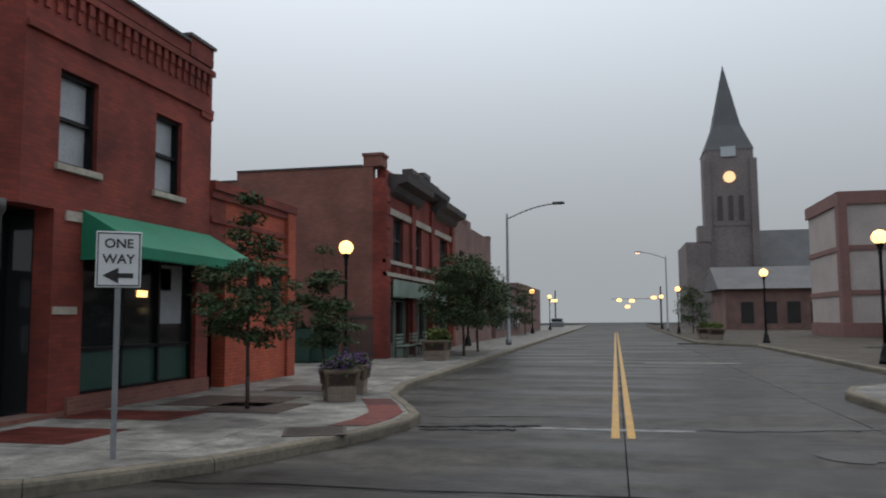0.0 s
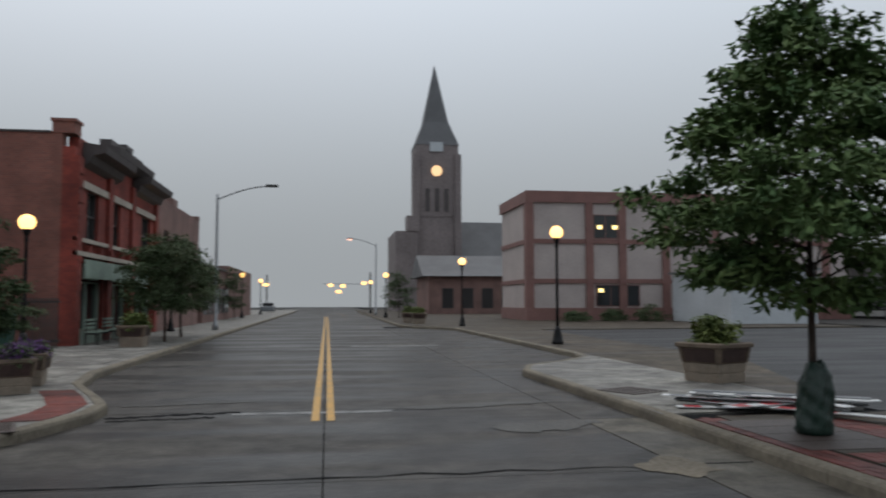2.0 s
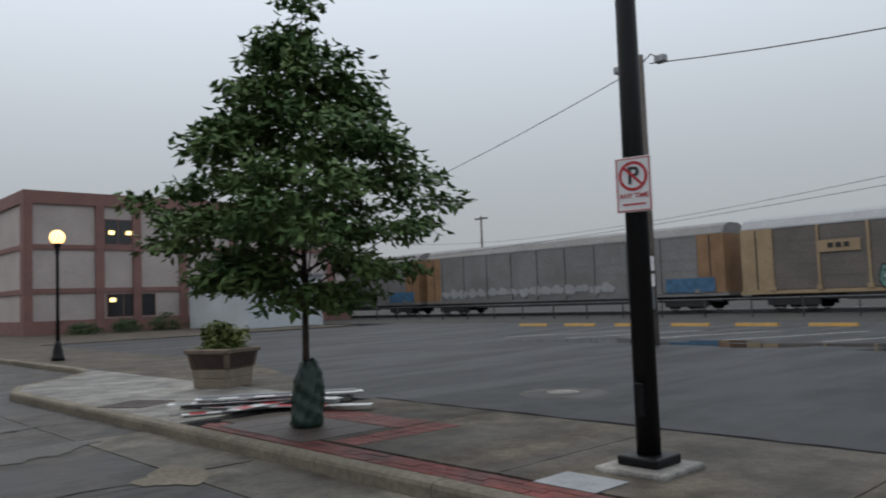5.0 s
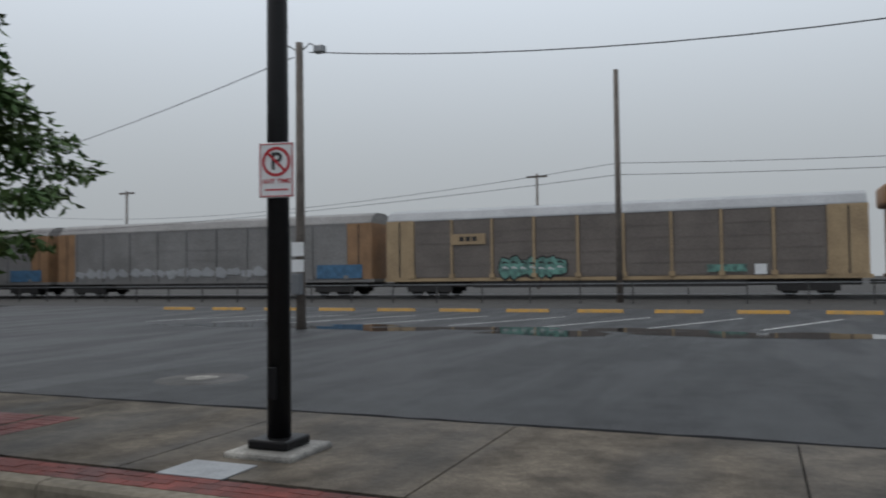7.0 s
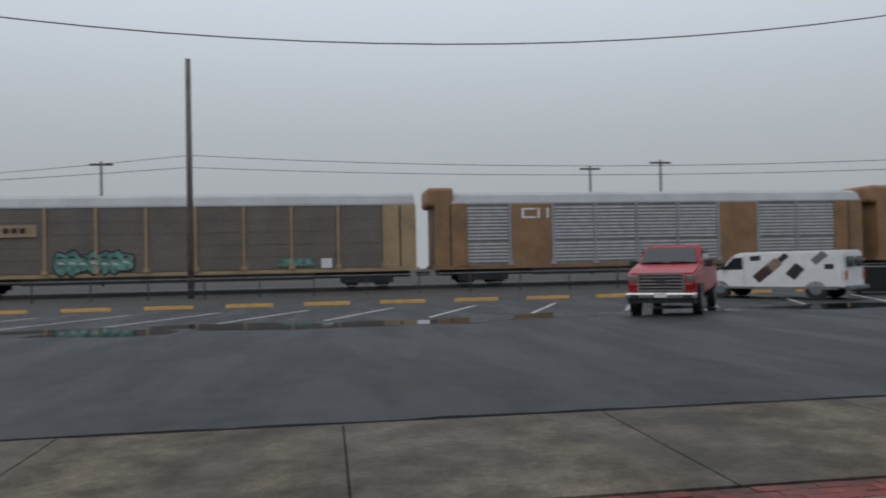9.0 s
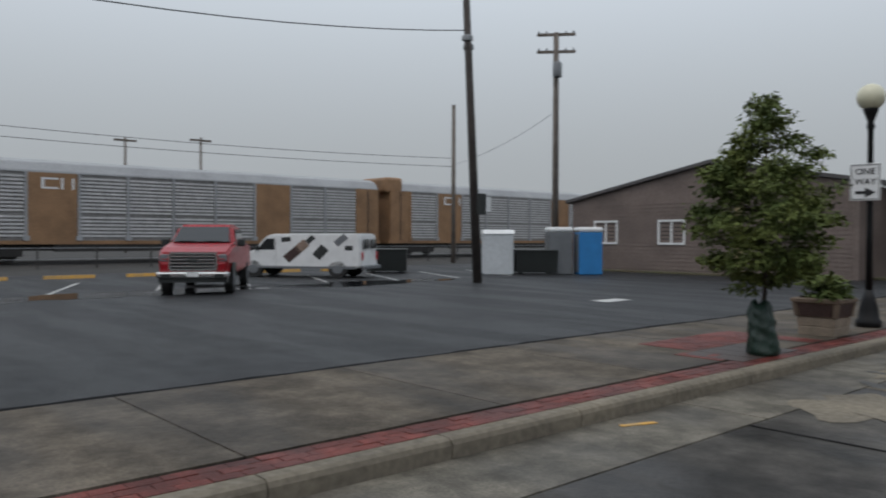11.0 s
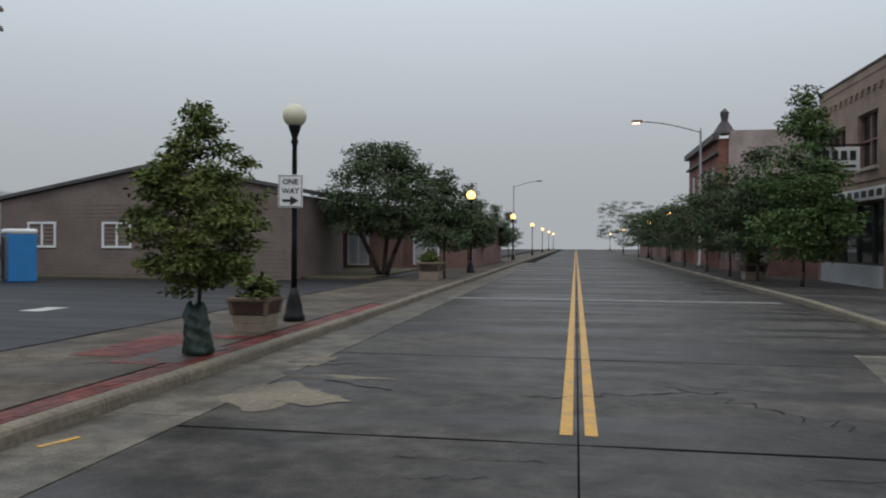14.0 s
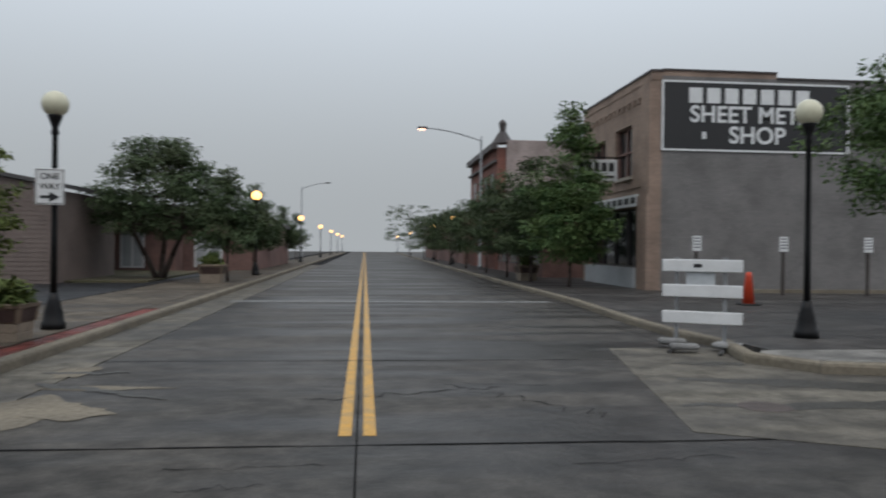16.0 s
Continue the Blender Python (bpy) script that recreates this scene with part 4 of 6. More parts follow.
each("cornice", boxes((-10.3, -9.9, -60, -46.8, 8.3, 8.7), (-10.3, -10.05, -60, -46.8, 7.4, 7.55)), M["dark_cornice"], brick_e)
fin = bmesh.new()
tube(fin, (-10.7, -47.3, 8.7), (-10.7, -47.3, 9.5), 0.75, 0.25, 4)
tube(fin, (-10.7, -47.3, 9.5), (-10.7, -47.3, 10.1), 0.2, 0.28, 8)
tube(fin, (-10.7, -47.3, 10.1), (-10.7, -47.3, 10.35), 0.28, 0.05, 8)
part("finial", fin, M["dark_cornice"], brick_e)
for k in range(4):
    window(brick_e, (-10.28, -49 - 2.8 * k, 4.6), -90, 1.2, 2.2, "", 2, "dark_metal", "glass", 0.02)
low_e = thing("low_brick_shops", "low brick shops along the foggy street", "building")
each("wall", boxes((-24, -10.6, -46.6, -32.3, 0.1, 4.2), (-24, -10.5, -100, -60.3, 0.1, 4.6)), M["brown_brick"], low_e)
each("cornice", boxes((-24, -10.4, -46.6, -32.3, 4.2, 4.4), (-24, -10.2, -100, -60.3, 4.6, 4.85)), M["dark_cornice"], low_e)
for k in range(5):
    window(low_e, (-10.58, -34 - 2.6 * k, 0.7), -90, 2.0, 2.2, "", 1, "dark_metal", "glass", 0.02)

settle(kshop, 0.77, 1.86, 1.192)
settle(brick_e, 1.40, -5.20)
settle(low_e, 1.6, -3.4, 1.1)

# ---- trees ----
def quads_mesh(name, verts, faces, material):
    me = bpy.data.meshes.new(name)
    me.from_pydata(verts, [], faces)
    me.materials.append(material)
    return me


def crown_mesh(rng, height, z0, radius, shape, clumps, leaves, size, spread, material, lean=0.0):
    """Leaves in clumps inside an uneven outline. shape: cone, round or dome."""
    tips, verts, faces = [], [], []
    while len(tips) < clumps:
        h = rng.random() if len(tips) > clumps * 0.05 else 0.62 + 0.38 * rng.random()
        z = z0 + (height - z0) * h
        if shape == "cone":
            w = np.interp(h, (0, 0.1, 0.3, 0.45, 0.6, 0.76, 0.82, 0.92, 1.0), (0.5, 0.9, 1.0, 0.86, 0.56, 0.3, 0.18, 0.13, 0.04))
        elif shape == "spade":
            w = np.interp(h, (0, 0.13, 0.36, 0.52, 0.66, 0.8, 0.92, 1.0), (0.3, 0.78, 1.0, 0.9, 0.7, 0.42, 0.18, 0.03))
        elif shape == "dome":
            w = math.sqrt(max(0.03, 1 - (h * 0.98) ** 2)) * (0.72 + 0.28 * min(1, 4 * h))
        else:
            w = math.sqrt(max(0.04, 1 - (2 * h - 0.85) ** 2 / 1.4))
        if len(tips) > clumps * 0.05 and rng.random() > w ** 1.5 + 0.05:
            continue
        a = rng.random() * math.tau
        r = radius * w * (0.9 + 0.14 * math.sin(3 * a + 5 * h) + 0.1 * math.sin(7 * a - 9 * h)) * math.sqrt(0.12 + 0.88 * rng.random())
        c = Vector((r * math.cos(a), r * math.sin(a), z))
        tips.append(c)
        for j in range(leaves):
            p = c + Vector([max(-1.5, min(1.5, rng.gauss(0, 1))) * spread * s for s in (1, 1, 0.42)])
            d = Vector((rng.gauss(0, 1) + 0.8 * c.x / max(r, 0.1), rng.gauss(0, 1) + 0.8 * c.y / max(r, 0.1), rng.gauss(-0.5, 0.6))).normalized()
            s = d.cross(Vector((rng.gauss(0, 0.5), rng.gauss(0, 0.5), 1))).normalized()
            L = size * (0.7 + 0.6 * rng.random())
            up = d.cross(s) * L * 0.12
            i = len(verts)
            verts += [p, p + d * L * 0.5 + s * L * 0.24 + up, p + d * L, p + d * L * 0.5 - s * L * 0.24 + up]
            faces.append((i, i + 1, i + 2, i + 3))
    return quads_mesh("crown", verts, faces, material), tips


def tree(name, label, at, height, z0, radius, shape, clumps, leaves, size, spread, material, trunk=0.05, seed=1, group="", trunks=1):
    rng = random.Random(seed)
    t = thing(name, label, "tree", at, 0, group)
    me, tips = crown_mesh(rng, height, z0, radius, shape, clumps, leaves, size, spread, material)
    o = new("crown", me)
    o.parent = t
    bm = bmesh.new()
    for k in range(trunks):
        a = k * math.tau / max(trunks, 1) + 0.6
        foot = Vector((0.12 * math.cos(a), 0.12 * math.sin(a), -0.03)) if trunks > 1 else Vector((0, 0, -0.03))
        fork = Vector((radius * 0.38 * math.cos(a), radius * 0.38 * math.sin(a), z0 + 0.2)) if trunks > 1 else Vector((rng.gauss(0, 0.03), rng.gauss(0, 0.03), z0))
        mid = (foot + fork) / 2 + Vector((rng.gauss(0, 0.02), rng.gauss(0, 0.02), 0))
        tube(bm, foot, mid, trunk, trunk * 0.82, 8)
        tube(bm, mid, fork, trunk * 0.82, trunk * 0.68, 8)
        top = Vector((fork.x * 0.9, fork.y * 0.9, height * 0.88))
        tube(bm, fork, top, trunk * 0.68, trunk * 0.12, 7)
        for c in tips[k :: max(1, trunks * (3 if clumps > 60 else 2))][:26]:
            h = max(z0, min(height * 0.8, c.z - 0.5 * math.hypot(c.x, c.y)))
            s = fork + (top - fork) * max(0, (h - fork.z) / max(0.1, top.z - fork.z))
            tube(bm, s, c, trunk * 0.3, trunk * 0.06, 5)
    part("trunk", bm, M["bark"], t, "", True)
    return t


def watering_bag(parent, r=0.2, h=0.75, seed=3):
    rng = random.Random(seed)
    prof = [(np.interp(k / 17, (0, 0.06, 0.3, 0.6, 0.85, 0.97, 1.0), (0.95, 1.12, 1.05, 0.98, 0.8, 0.6, 0.32)) * r, h * k / 17) for k in range(18)]
    bm = lathe(prof, 34)
    for v in bm.verts:
        if v.co.z > 0:
            a, z = math.atan2(v.co.y, v.co.x), v.co.z / h
            f = 1 + 0.07 * math.sin(4 * a + 7 * z) + 0.06 * math.sin(9 * a - 13 * z) + 0.05 * math.sin(3 * a + 26 * z) + rng.gauss(0, 0.025)
            v.co = Vector((v.co.x * f + 0.06 * z, v.co.y * f, v.co.z * (1 + 0.05 * math.sin(2 * a + 1)) + rng.gauss(0, 0.008)))
    part("watering_bag", bm, M["bag"], parent, "sagging dark green watering bag", True)


ta = tree("street_tree", "leafy young street tree with a green watering bag", (5.38, 8.3, 0.15), 5.45, 1.5, 1.84, "cone", 165, 100, 0.14, 0.18, M["leaf"], 0.055, 11)
watering_bag(ta, 0.18, 0.78)
tb = tree("street_tree", "small yellow-green street tree with a watering bag", (4.89, -9.74, 0.15), 3.25, 0.84, 0.92, "spade", 175, 85, 0.085, 0.11, M["leaf_b"], 0.04, 12)
watering_bag(tb, 0.165, 0.68, 5)
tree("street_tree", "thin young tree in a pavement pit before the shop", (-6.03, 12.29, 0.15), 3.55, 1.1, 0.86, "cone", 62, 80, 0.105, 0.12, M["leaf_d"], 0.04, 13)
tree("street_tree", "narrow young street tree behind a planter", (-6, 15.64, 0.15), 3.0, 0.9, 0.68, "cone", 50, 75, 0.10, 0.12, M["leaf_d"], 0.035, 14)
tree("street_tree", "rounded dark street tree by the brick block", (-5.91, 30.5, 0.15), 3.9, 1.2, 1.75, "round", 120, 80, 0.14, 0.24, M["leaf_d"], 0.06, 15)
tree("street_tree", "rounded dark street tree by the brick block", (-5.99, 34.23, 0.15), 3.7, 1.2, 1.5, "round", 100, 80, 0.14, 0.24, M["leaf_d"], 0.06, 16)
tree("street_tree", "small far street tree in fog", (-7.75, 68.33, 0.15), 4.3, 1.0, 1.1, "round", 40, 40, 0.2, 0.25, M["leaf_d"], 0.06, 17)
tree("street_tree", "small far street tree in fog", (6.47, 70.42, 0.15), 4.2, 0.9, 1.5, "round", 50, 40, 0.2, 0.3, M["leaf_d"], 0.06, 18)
tree("spreading_tree", "wide low tree with several leaning trunks", (8.66, -34.58, 0.12), 6.0, 1.9, 3.1, "dome", 200, 95, 0.17, 0.32, M["leaf_d"], 0.13, 19, "", 3)
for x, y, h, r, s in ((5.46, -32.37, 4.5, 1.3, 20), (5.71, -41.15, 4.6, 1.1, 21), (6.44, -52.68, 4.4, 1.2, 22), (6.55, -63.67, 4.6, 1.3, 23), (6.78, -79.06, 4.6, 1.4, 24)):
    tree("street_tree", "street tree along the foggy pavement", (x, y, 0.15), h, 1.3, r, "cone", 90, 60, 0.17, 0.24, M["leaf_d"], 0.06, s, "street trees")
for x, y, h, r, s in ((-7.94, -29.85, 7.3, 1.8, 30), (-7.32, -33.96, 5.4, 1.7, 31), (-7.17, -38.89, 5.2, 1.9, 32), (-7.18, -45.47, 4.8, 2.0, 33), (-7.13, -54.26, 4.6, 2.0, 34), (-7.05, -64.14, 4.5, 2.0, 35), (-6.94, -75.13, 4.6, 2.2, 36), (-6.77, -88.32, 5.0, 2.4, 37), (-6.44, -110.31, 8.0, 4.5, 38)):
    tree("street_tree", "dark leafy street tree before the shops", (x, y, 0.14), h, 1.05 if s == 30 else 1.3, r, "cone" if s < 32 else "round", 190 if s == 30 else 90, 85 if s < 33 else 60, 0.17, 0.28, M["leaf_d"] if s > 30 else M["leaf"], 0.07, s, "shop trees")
tree("street_tree", "leafy tree overhanging the corner pavement", (-11.85, -15.44, 0.13), 5.7, 2.3, 2.3, "round", 130, 85, 0.14, 0.26, M["leaf"], 0.09, 40)


# ---- street lamps ----
def globe_lamp(at, lit, height=3.85, far=False, seed_label=""):
    o = thing("street_lamp", "black cast post lamp with a " + ("lit amber globe" if lit else "milky unlit globe"), "street lamp", at, 0, "globe street lamps")
    h = height
    part("base", lathe([(0.2, -0.02), (0.2, 0.1), (0.17, 0.14), (0.15, 0.3), (0.1, 0.48), (0.075, 0.62)], 16), M["black_metal"], o, "", True)
    part("post", lathe([(0.06, 0.6), (0.052, 1.6), (0.045, h - 0.55), (0.07, h - 0.5), (0.05, h - 0.42), (0.09, h - 0.3), (0.12, h - 0.22), (0.12, h - 0.18)], 14), M["black_metal"], o, "", True)
    bm = bmesh.new()
    bmesh.ops.create_uvsphere(bm, u_segments=18, v_segments=12, radius=0.225)
    bmesh.ops.translate(bm, verts=bm.verts[:], vec=(0, 0, h))
    part("globe", bm, M["lamp_far"] if lit and far else M["lamp_on"] if lit else M["globe_off"], o, "glowing globe" if lit else "milky glass globe", True)
    return o


globe_lamp((7.89, 26.25, 0.15), True)
globe_lamp((8.02, 46.07, 0.15), True)
globe_lamp((-8.28, 23.42, 0.15), True, 3.7)
lc = globe_lamp((5.26, -14.2, 0.15), False)
le = globe_lamp((-7.58, -12.91, 0.14), False)
for x, y in ((-7.7, 41.0), (-7.6, 73), (-7.6, 93), (5.4, 72), (5.5, 99), (5.25, -39), (5.6, -70), (5.6, -101), (5.6, -132), (5.6, -163), (5.6, -196), (-7.6, -67), (-7.8, -88), (-8.0, -137), (-8.0, -190)):
    globe_lamp((x, y, 0.14), True, 3.9, True)


def arm_light(at, reach, top, lit, turn):
    o = thing("mast_street_light", "tall grey steel street light mast" + (" with lit pink head" if lit else " with curved arm"), "street light", at, turn)
    part("mast", lathe([(0.16, 0), (0.16, 0.3), (0.1, 0.35), (0.06, top - 0.6), (0.05, top - 0.3)], 12), M["zinc"], o, "", True)
    bm = bmesh.new()
    pts = [Vector((reach * s, 0, top - 0.6 + 0.75 * math.sin(s * 1.5))) for s in [k / 8 for k in range(9)]]
    for a, b in zip(pts, pts[1:]):
        tube(bm, a, b, 0.04, 0.035, 8)
    part("arm", bm, M["zinc"], o, "", True)
    part("head", rounded(reach - 0.1, reach + 0.55, -0.13, 0.13, pts[-1].z - 0.04, pts[-1].z + 0.1, 0.04), M["dark_metal"], o)
    if lit:
        part("lens", rounded(reach + 0.05, reach + 0.5, -0.12, 0.12, pts[-1].z - 0.14, pts[-1].z - 0.045, 0.03), M["lamp_pink"], o, "glowing pinkish lens")
    return o


arm_light((-5.75, 42.57, 0.14), 2.6, 7.5, False, 0)
arm_light((5.33, 85.8, 0.14), 2.6, 8.2, True, 180)
arm_light((-7.7, -51.6, 0.13), 3.7, 9.2, True, 0)
arm_light((7.85, -98.84, 0.14), 3.0, 9.2, False, 180)
# Amber lights of uncertain kind; their masts and arm are added to carry them
amber_row = thing("far_traffic_light", "distant amber lights over the street on an added mast", "traffic light", (6.04, 110, 0.1))
part("mast", boxes((-0.1, 0.1, -0.1, 0.1, 0, 5.6), (-6.5, 0.1, -0.03, 0.03, 3.95, 4.01)), M["dark_metal"], amber_row)
for k, (x, z) in enumerate(((-5.5, 3.8), (-3.8, 3.7), (-0.9, 4.1), (-4.4, 2.9))):
    part("amber_head", rounded(x - 0.34, x + 0.34, -0.2, 0.1, z - 0.2, z + 0.2, 0.14), M["lamp_far"], amber_row, "glowing amber light")
amber_side = thing("far_traffic_light", "distant amber lights beside the street", "traffic light", (-9.02, 121.12, 0.1))
part("mast", boxes((-0.1, 0.1, -0.1, 0.1, 0, 5.6)), M["dark_metal"], amber_side)
part("amber_head", rounded(-0.6, 0.3, -0.3, -0.1, 3.9, 4.25, 0.08), M["lamp_far"], amber_side)
tail = thing("parked_car", "far parked car lost in fog", "car", (-7.96, 110.1, 0.0))
part("body", rounded(-0.9, 0.9, -2.2, 2.2, 0.3, 1.0, 0.15), M["plastic_grey"], tail)
part("cabin", rounded(-0.75, 0.75, -1.2, 1.4, 0.98, 1.5, 0.18), M["glass"], tail)


# ---- signs ----
def arrow_sign(parent, m, left):
    """A one-way plate, 0.46 x 0.61 m, facing local -y, centred on the pose m."""
    def put(name, bm, material, label=""):
        o = part(name, bm, material, parent, label)
        o.matrix_basis = m
        return o
    put("plate", rounded(-0.23, 0.23, -0.006, 0.006, -0.305, 0.305, 0.005, 1), M["sign_white"], "white sign plate with a black border")
    put("border", boxes((-0.215, 0.215, -0.009, -0.006, -0.29, -0.278), (-0.215, 0.215, -0.009, -0.006, 0.278, 0.29), (-0.215, -0.203, -0.009, -0.006, -0.278, 0.278), (0.203, 0.215, -0.009, -0.006, -0.278, 0.278)), M["ink"])
    s = -1 if left else 1
    bm = boxes((min(s * 0.02, -s * 0.15), max(s * 0.02, -s * 0.15), -0.012, -0.006, -0.2, -0.15))
    v = [bm.verts.new(p) for p in ((s * 0.16, -0.012, -0.175), (s * 0.0, -0.012, -0.09), (s * 0.0, -0.012, -0.26))]
    bm.faces.new(v)
    put("arrow", bm, M["ink"], "black arrow")
    words("lettering", "ONE", 0.14, M["ink"], parent, m @ pose(0, -0.008, 0.17, 90))
    words("lettering", "WAY", 0.14, M["ink"], parent, m @ pose(0, -0.008, 0.0, 90))


ow = thing("one_way_sign", "one-way sign on a thin grey steel post", "road sign", (-5.32, 7.76, 0.14), 35)
part("post", boxes((-0.03, 0.03, 0.01, 0.04, -0.02, 2.46)), M["zinc"], ow)
arrow_sign(ow, pose(0, 0, 2.14), True)
arrow_sign(lc, pose(0.02, 0.07, 2.42, 0, 0, 180 + 8) @ pose(0, -0.14, 0), False)
bracket = part("sign_bracket", boxes((-0.03, 0.03, -0.08, 0.17, 2.15, 2.2), (-0.03, 0.03, -0.08, 0.17, 2.6, 2.65)), M["dark_metal"], lc)

np_ = thing("lamp_pole", "thick black steel pole with a no-parking sign", "pole", (5.85, 3.88, 0.15), 0)
part("pad", rounded(-0.33, 0.33, -0.33, 0.33, -0.06, 0.05, 0.03), M["pale_walk"], np_, "square pale concrete pad")
part("base_plate", rounded(-0.19, 0.19, -0.19, 0.19, 0.05, 0.13, 0.02), M["black_metal"], np_)
part("pole", lathe([(0.1, 0.12), (0.09, 3), (0.07, 8.5)], 18), M["black_metal"], np_, "", True)
part("access_cover", rounded(-0.118, -0.08, -0.04, 0.04, 0.45, 0.72, 0.01), M["black_metal"], np_)
plate_m = pose(-0.11, -0.06, 2.36, 0, 0, -90 + 12)
for nm, bm, mt, lb in (
    ("plate", rounded(-0.155, 0.155, -0.004, 0.004, -0.23, 0.23, 0.004, 1), "sign_white", "white no-parking plate"),
    ("border", boxes((-0.145, 0.145, -0.007, -0.004, -0.222, -0.214), (-0.145, 0.145, -0.007, -0.004, 0.214, 0.222), (-0.145, -0.137, -0.007, -0.004, -0.214, 0.214), (0.137, 0.145, -0.007, -0.004, -0.214, 0.214)), "sign_red", ""),
    ("small_print", boxes((-0.1, 0.1, -0.007, -0.004, -0.172, -0.158)), "sign_red", "red arrow bar"),
):
    o = part(nm, bm, M[mt], np_, lb)
    o.matrix_basis = plate_m
bm = bmesh.new()
for k in range(28):
    a, b = k * math.tau / 28, (k + 1) * math.tau / 28
    bm.faces.new([bm.verts.new((r * math.cos(t), -0.008, 0.07 + r * math.sin(t))) for r, t in ((0.125, a), (0.125, b), (0.1, b), (0.1, a))])
bm.faces.new([bm.verts.new(p) for p in ((-0.085, -0.011, 0.14), (-0.07, -0.011, 0.155), (0.085, -0.011, 0.0), (0.07, -0.011, -0.015))])
o = part("ring", bm, M["sign_red"], np_, "red ring with a slash")
o.matrix_basis = plate_m
words("lettering", "ANY TIME", 0.056, M["sign_red"], np_, plate_m @ pose(0, -0.004, -0.095, 90))
words("lettering", "P", 0.2, M["ink"], np_, plate_m @ pose(0, -0.006, 0.068, 90))


# ---- poles and wires ----
def wire(name, a, b, sag, r=0.014):
    a, b = Vector(a), Vector(b)
    bm = bmesh.new()
    pts = [a.lerp(b, k / 18) - Vector((0, 0, sag * 4 * (k / 18) * (1 - k / 18))) for k in range(19)]
    side = (b - a).cross(Vector((0, 0, 1))).normalized()
    rings = [[bm.verts.new(p + side * r * math.cos(k * math.tau / 5) + Vector((0, 0, r * math.sin(k * math.tau / 5)))) for k in range(5)] for p in pts]
    for u, v in zip(rings, rings[1:]):
        for k in range(5):
            bm.faces.new((u[k], u[(k + 1) % 5], v[(k + 1) % 5], v[k]))
    return tagged(new(name, mesh_of(name, bm, M["black_metal"])), "thin sagging black overhead wire between poles", "cable", "overhead wires")


p2 = thing("floodlight_pole", "grey timber pole with two small floodlights", "utility pole", (19.45, 12.32, 0.1))
part("pole", lathe([(0.14, -0.1), (0.125, 4), (0.105, 8.3)], 12), M["timber"], p2, "", True)
for s in (-1, 1):
    bm = bmesh.new()
    tube(bm, (0, 0, 8.0), (0, s * 0.35, 8.25), 0.02)
    tube(bm, (0, s * 0.35, 8.25), (0, s * 0.62, 8.1), 0.02)
    part("arm", bm, M["zinc"], p2)
    part("floodlight", rounded(-0.12, 0.12, s * 0.68 - 0.16, s * 0.68 + 0.16, 7.92, 8.14, 0.04), M["zinc"], p2)
part("sign_plate", boxes((-0.16, -0.14, -0.2, 0.2, 2.1, 2.5), (-0.16, -0.14, -0.2, 0.2, 1.65, 2.0)), M["sign_white"], p2, "small white notice plates")
part("meter_box", rounded(-0.3, -0.1, -0.15, 0.15, 1.0, 1.6, 0.02), M["plastic_grey"], p2)

p4 = thing("floodlight_pole", "dark leaning timber pole with two floodlights", "utility pole", (19.03, -18.37, 0.1))
bm = bmesh.new()
tube(bm, (0, 0, -0.1), (0.1, 0.55, 10.6), 0.16, 0.11, 12)
part("pole", bm, M["dark_timber"], p4, "", True)
for s in (-1, 1):
    bm = bmesh.new()
    tube(bm, (0.08, 0.42, 7.75), (0.08 + s * 0.3, 0.42 + -s * 0.3, 8.0), 0.02)
    part("arm", bm, M["zinc"], p4)
    part("floodlight", rounded(0.08 + s * 0.42 - 0.14, 0.08 + s * 0.42 + 0.14, 0.42 - s * 0.42 - 0.14, 0.42 - s * 0.42 + 0.14, 7.9, 8.1, 0.04), M["zinc"], p4)
part("meter_box", rounded(-0.3, -0.12, -0.1, 0.2, 2.3, 3.0, 0.02), M["plastic_dark"], p4)
part("sign_plate", boxes((-0.2, -0.18, -0.42, -0.12, 2.4, 2.9)), M["sign_white"], p4)

p3 = thing("timber_pole", "plain grey timber pole before the train", "utility pole", (40.18, 6.65, 0.1))
part("pole", lathe([(0.17, -0.1), (0.15, 6), (0.13, 11.9)], 12), M["timber"], p3, "", True)
p5 = thing("timber_pole", "plain grey timber pole beside the van", "utility pole", (34.9, -31.65, 0.1))
part("pole", lathe([(0.15, -0.1), (0.11, 9.5)], 12), M["timber"], p5, "", True)

up_ = thing("utility_pole", "tall timber utility pole with two cross-arms and transformer", "utility pole", (27, -31.73, 0.1))
part("pole", lathe([(0.19, -0.1), (0.14, 12.3)], 12), M["timber"], up_, "", True)
for z, w in ((12.2, 1.0), (11.3, 1.0)):
    bm = boxes((-0.06, 0.06, -w, w, z - 0.07, z + 0.07))
    o = part("cross_arm", bm, M["timber"], up_)
    o.matrix_basis = pose(0, 0, 0, 0, 0, -48)
    for k in (-0.9, -0.5, 0.5, 0.9):
        i = part("insulator", lathe([(0.04, z + 0.07), (0.05, z + 0.14), (0.02, z + 0.2)], 8, 0, k * w), M["plastic_grey"], up_)
        i.matrix_basis = pose(0, 0, 0, 0, 0, -48)
part("transformer", lathe([(0.22, 9.9), (0.24, 9.95), (0.24, 10.6), (0.12, 10.72)], 14, -0.3, 0.25), M["plastic_grey"], up_, "grey transformer can", True)
bm = bmesh.new()
tube(bm, (-0.2, 0.15, 9.9), (-0.25, 0.2, 8.2), 0.015, n=5)
tube(bm, (-0.18, 0.1, 8.2), (-0.18, 0.1, 3), 0.03, n=6)
part("conduit", bm, M["dark_metal"], up_)
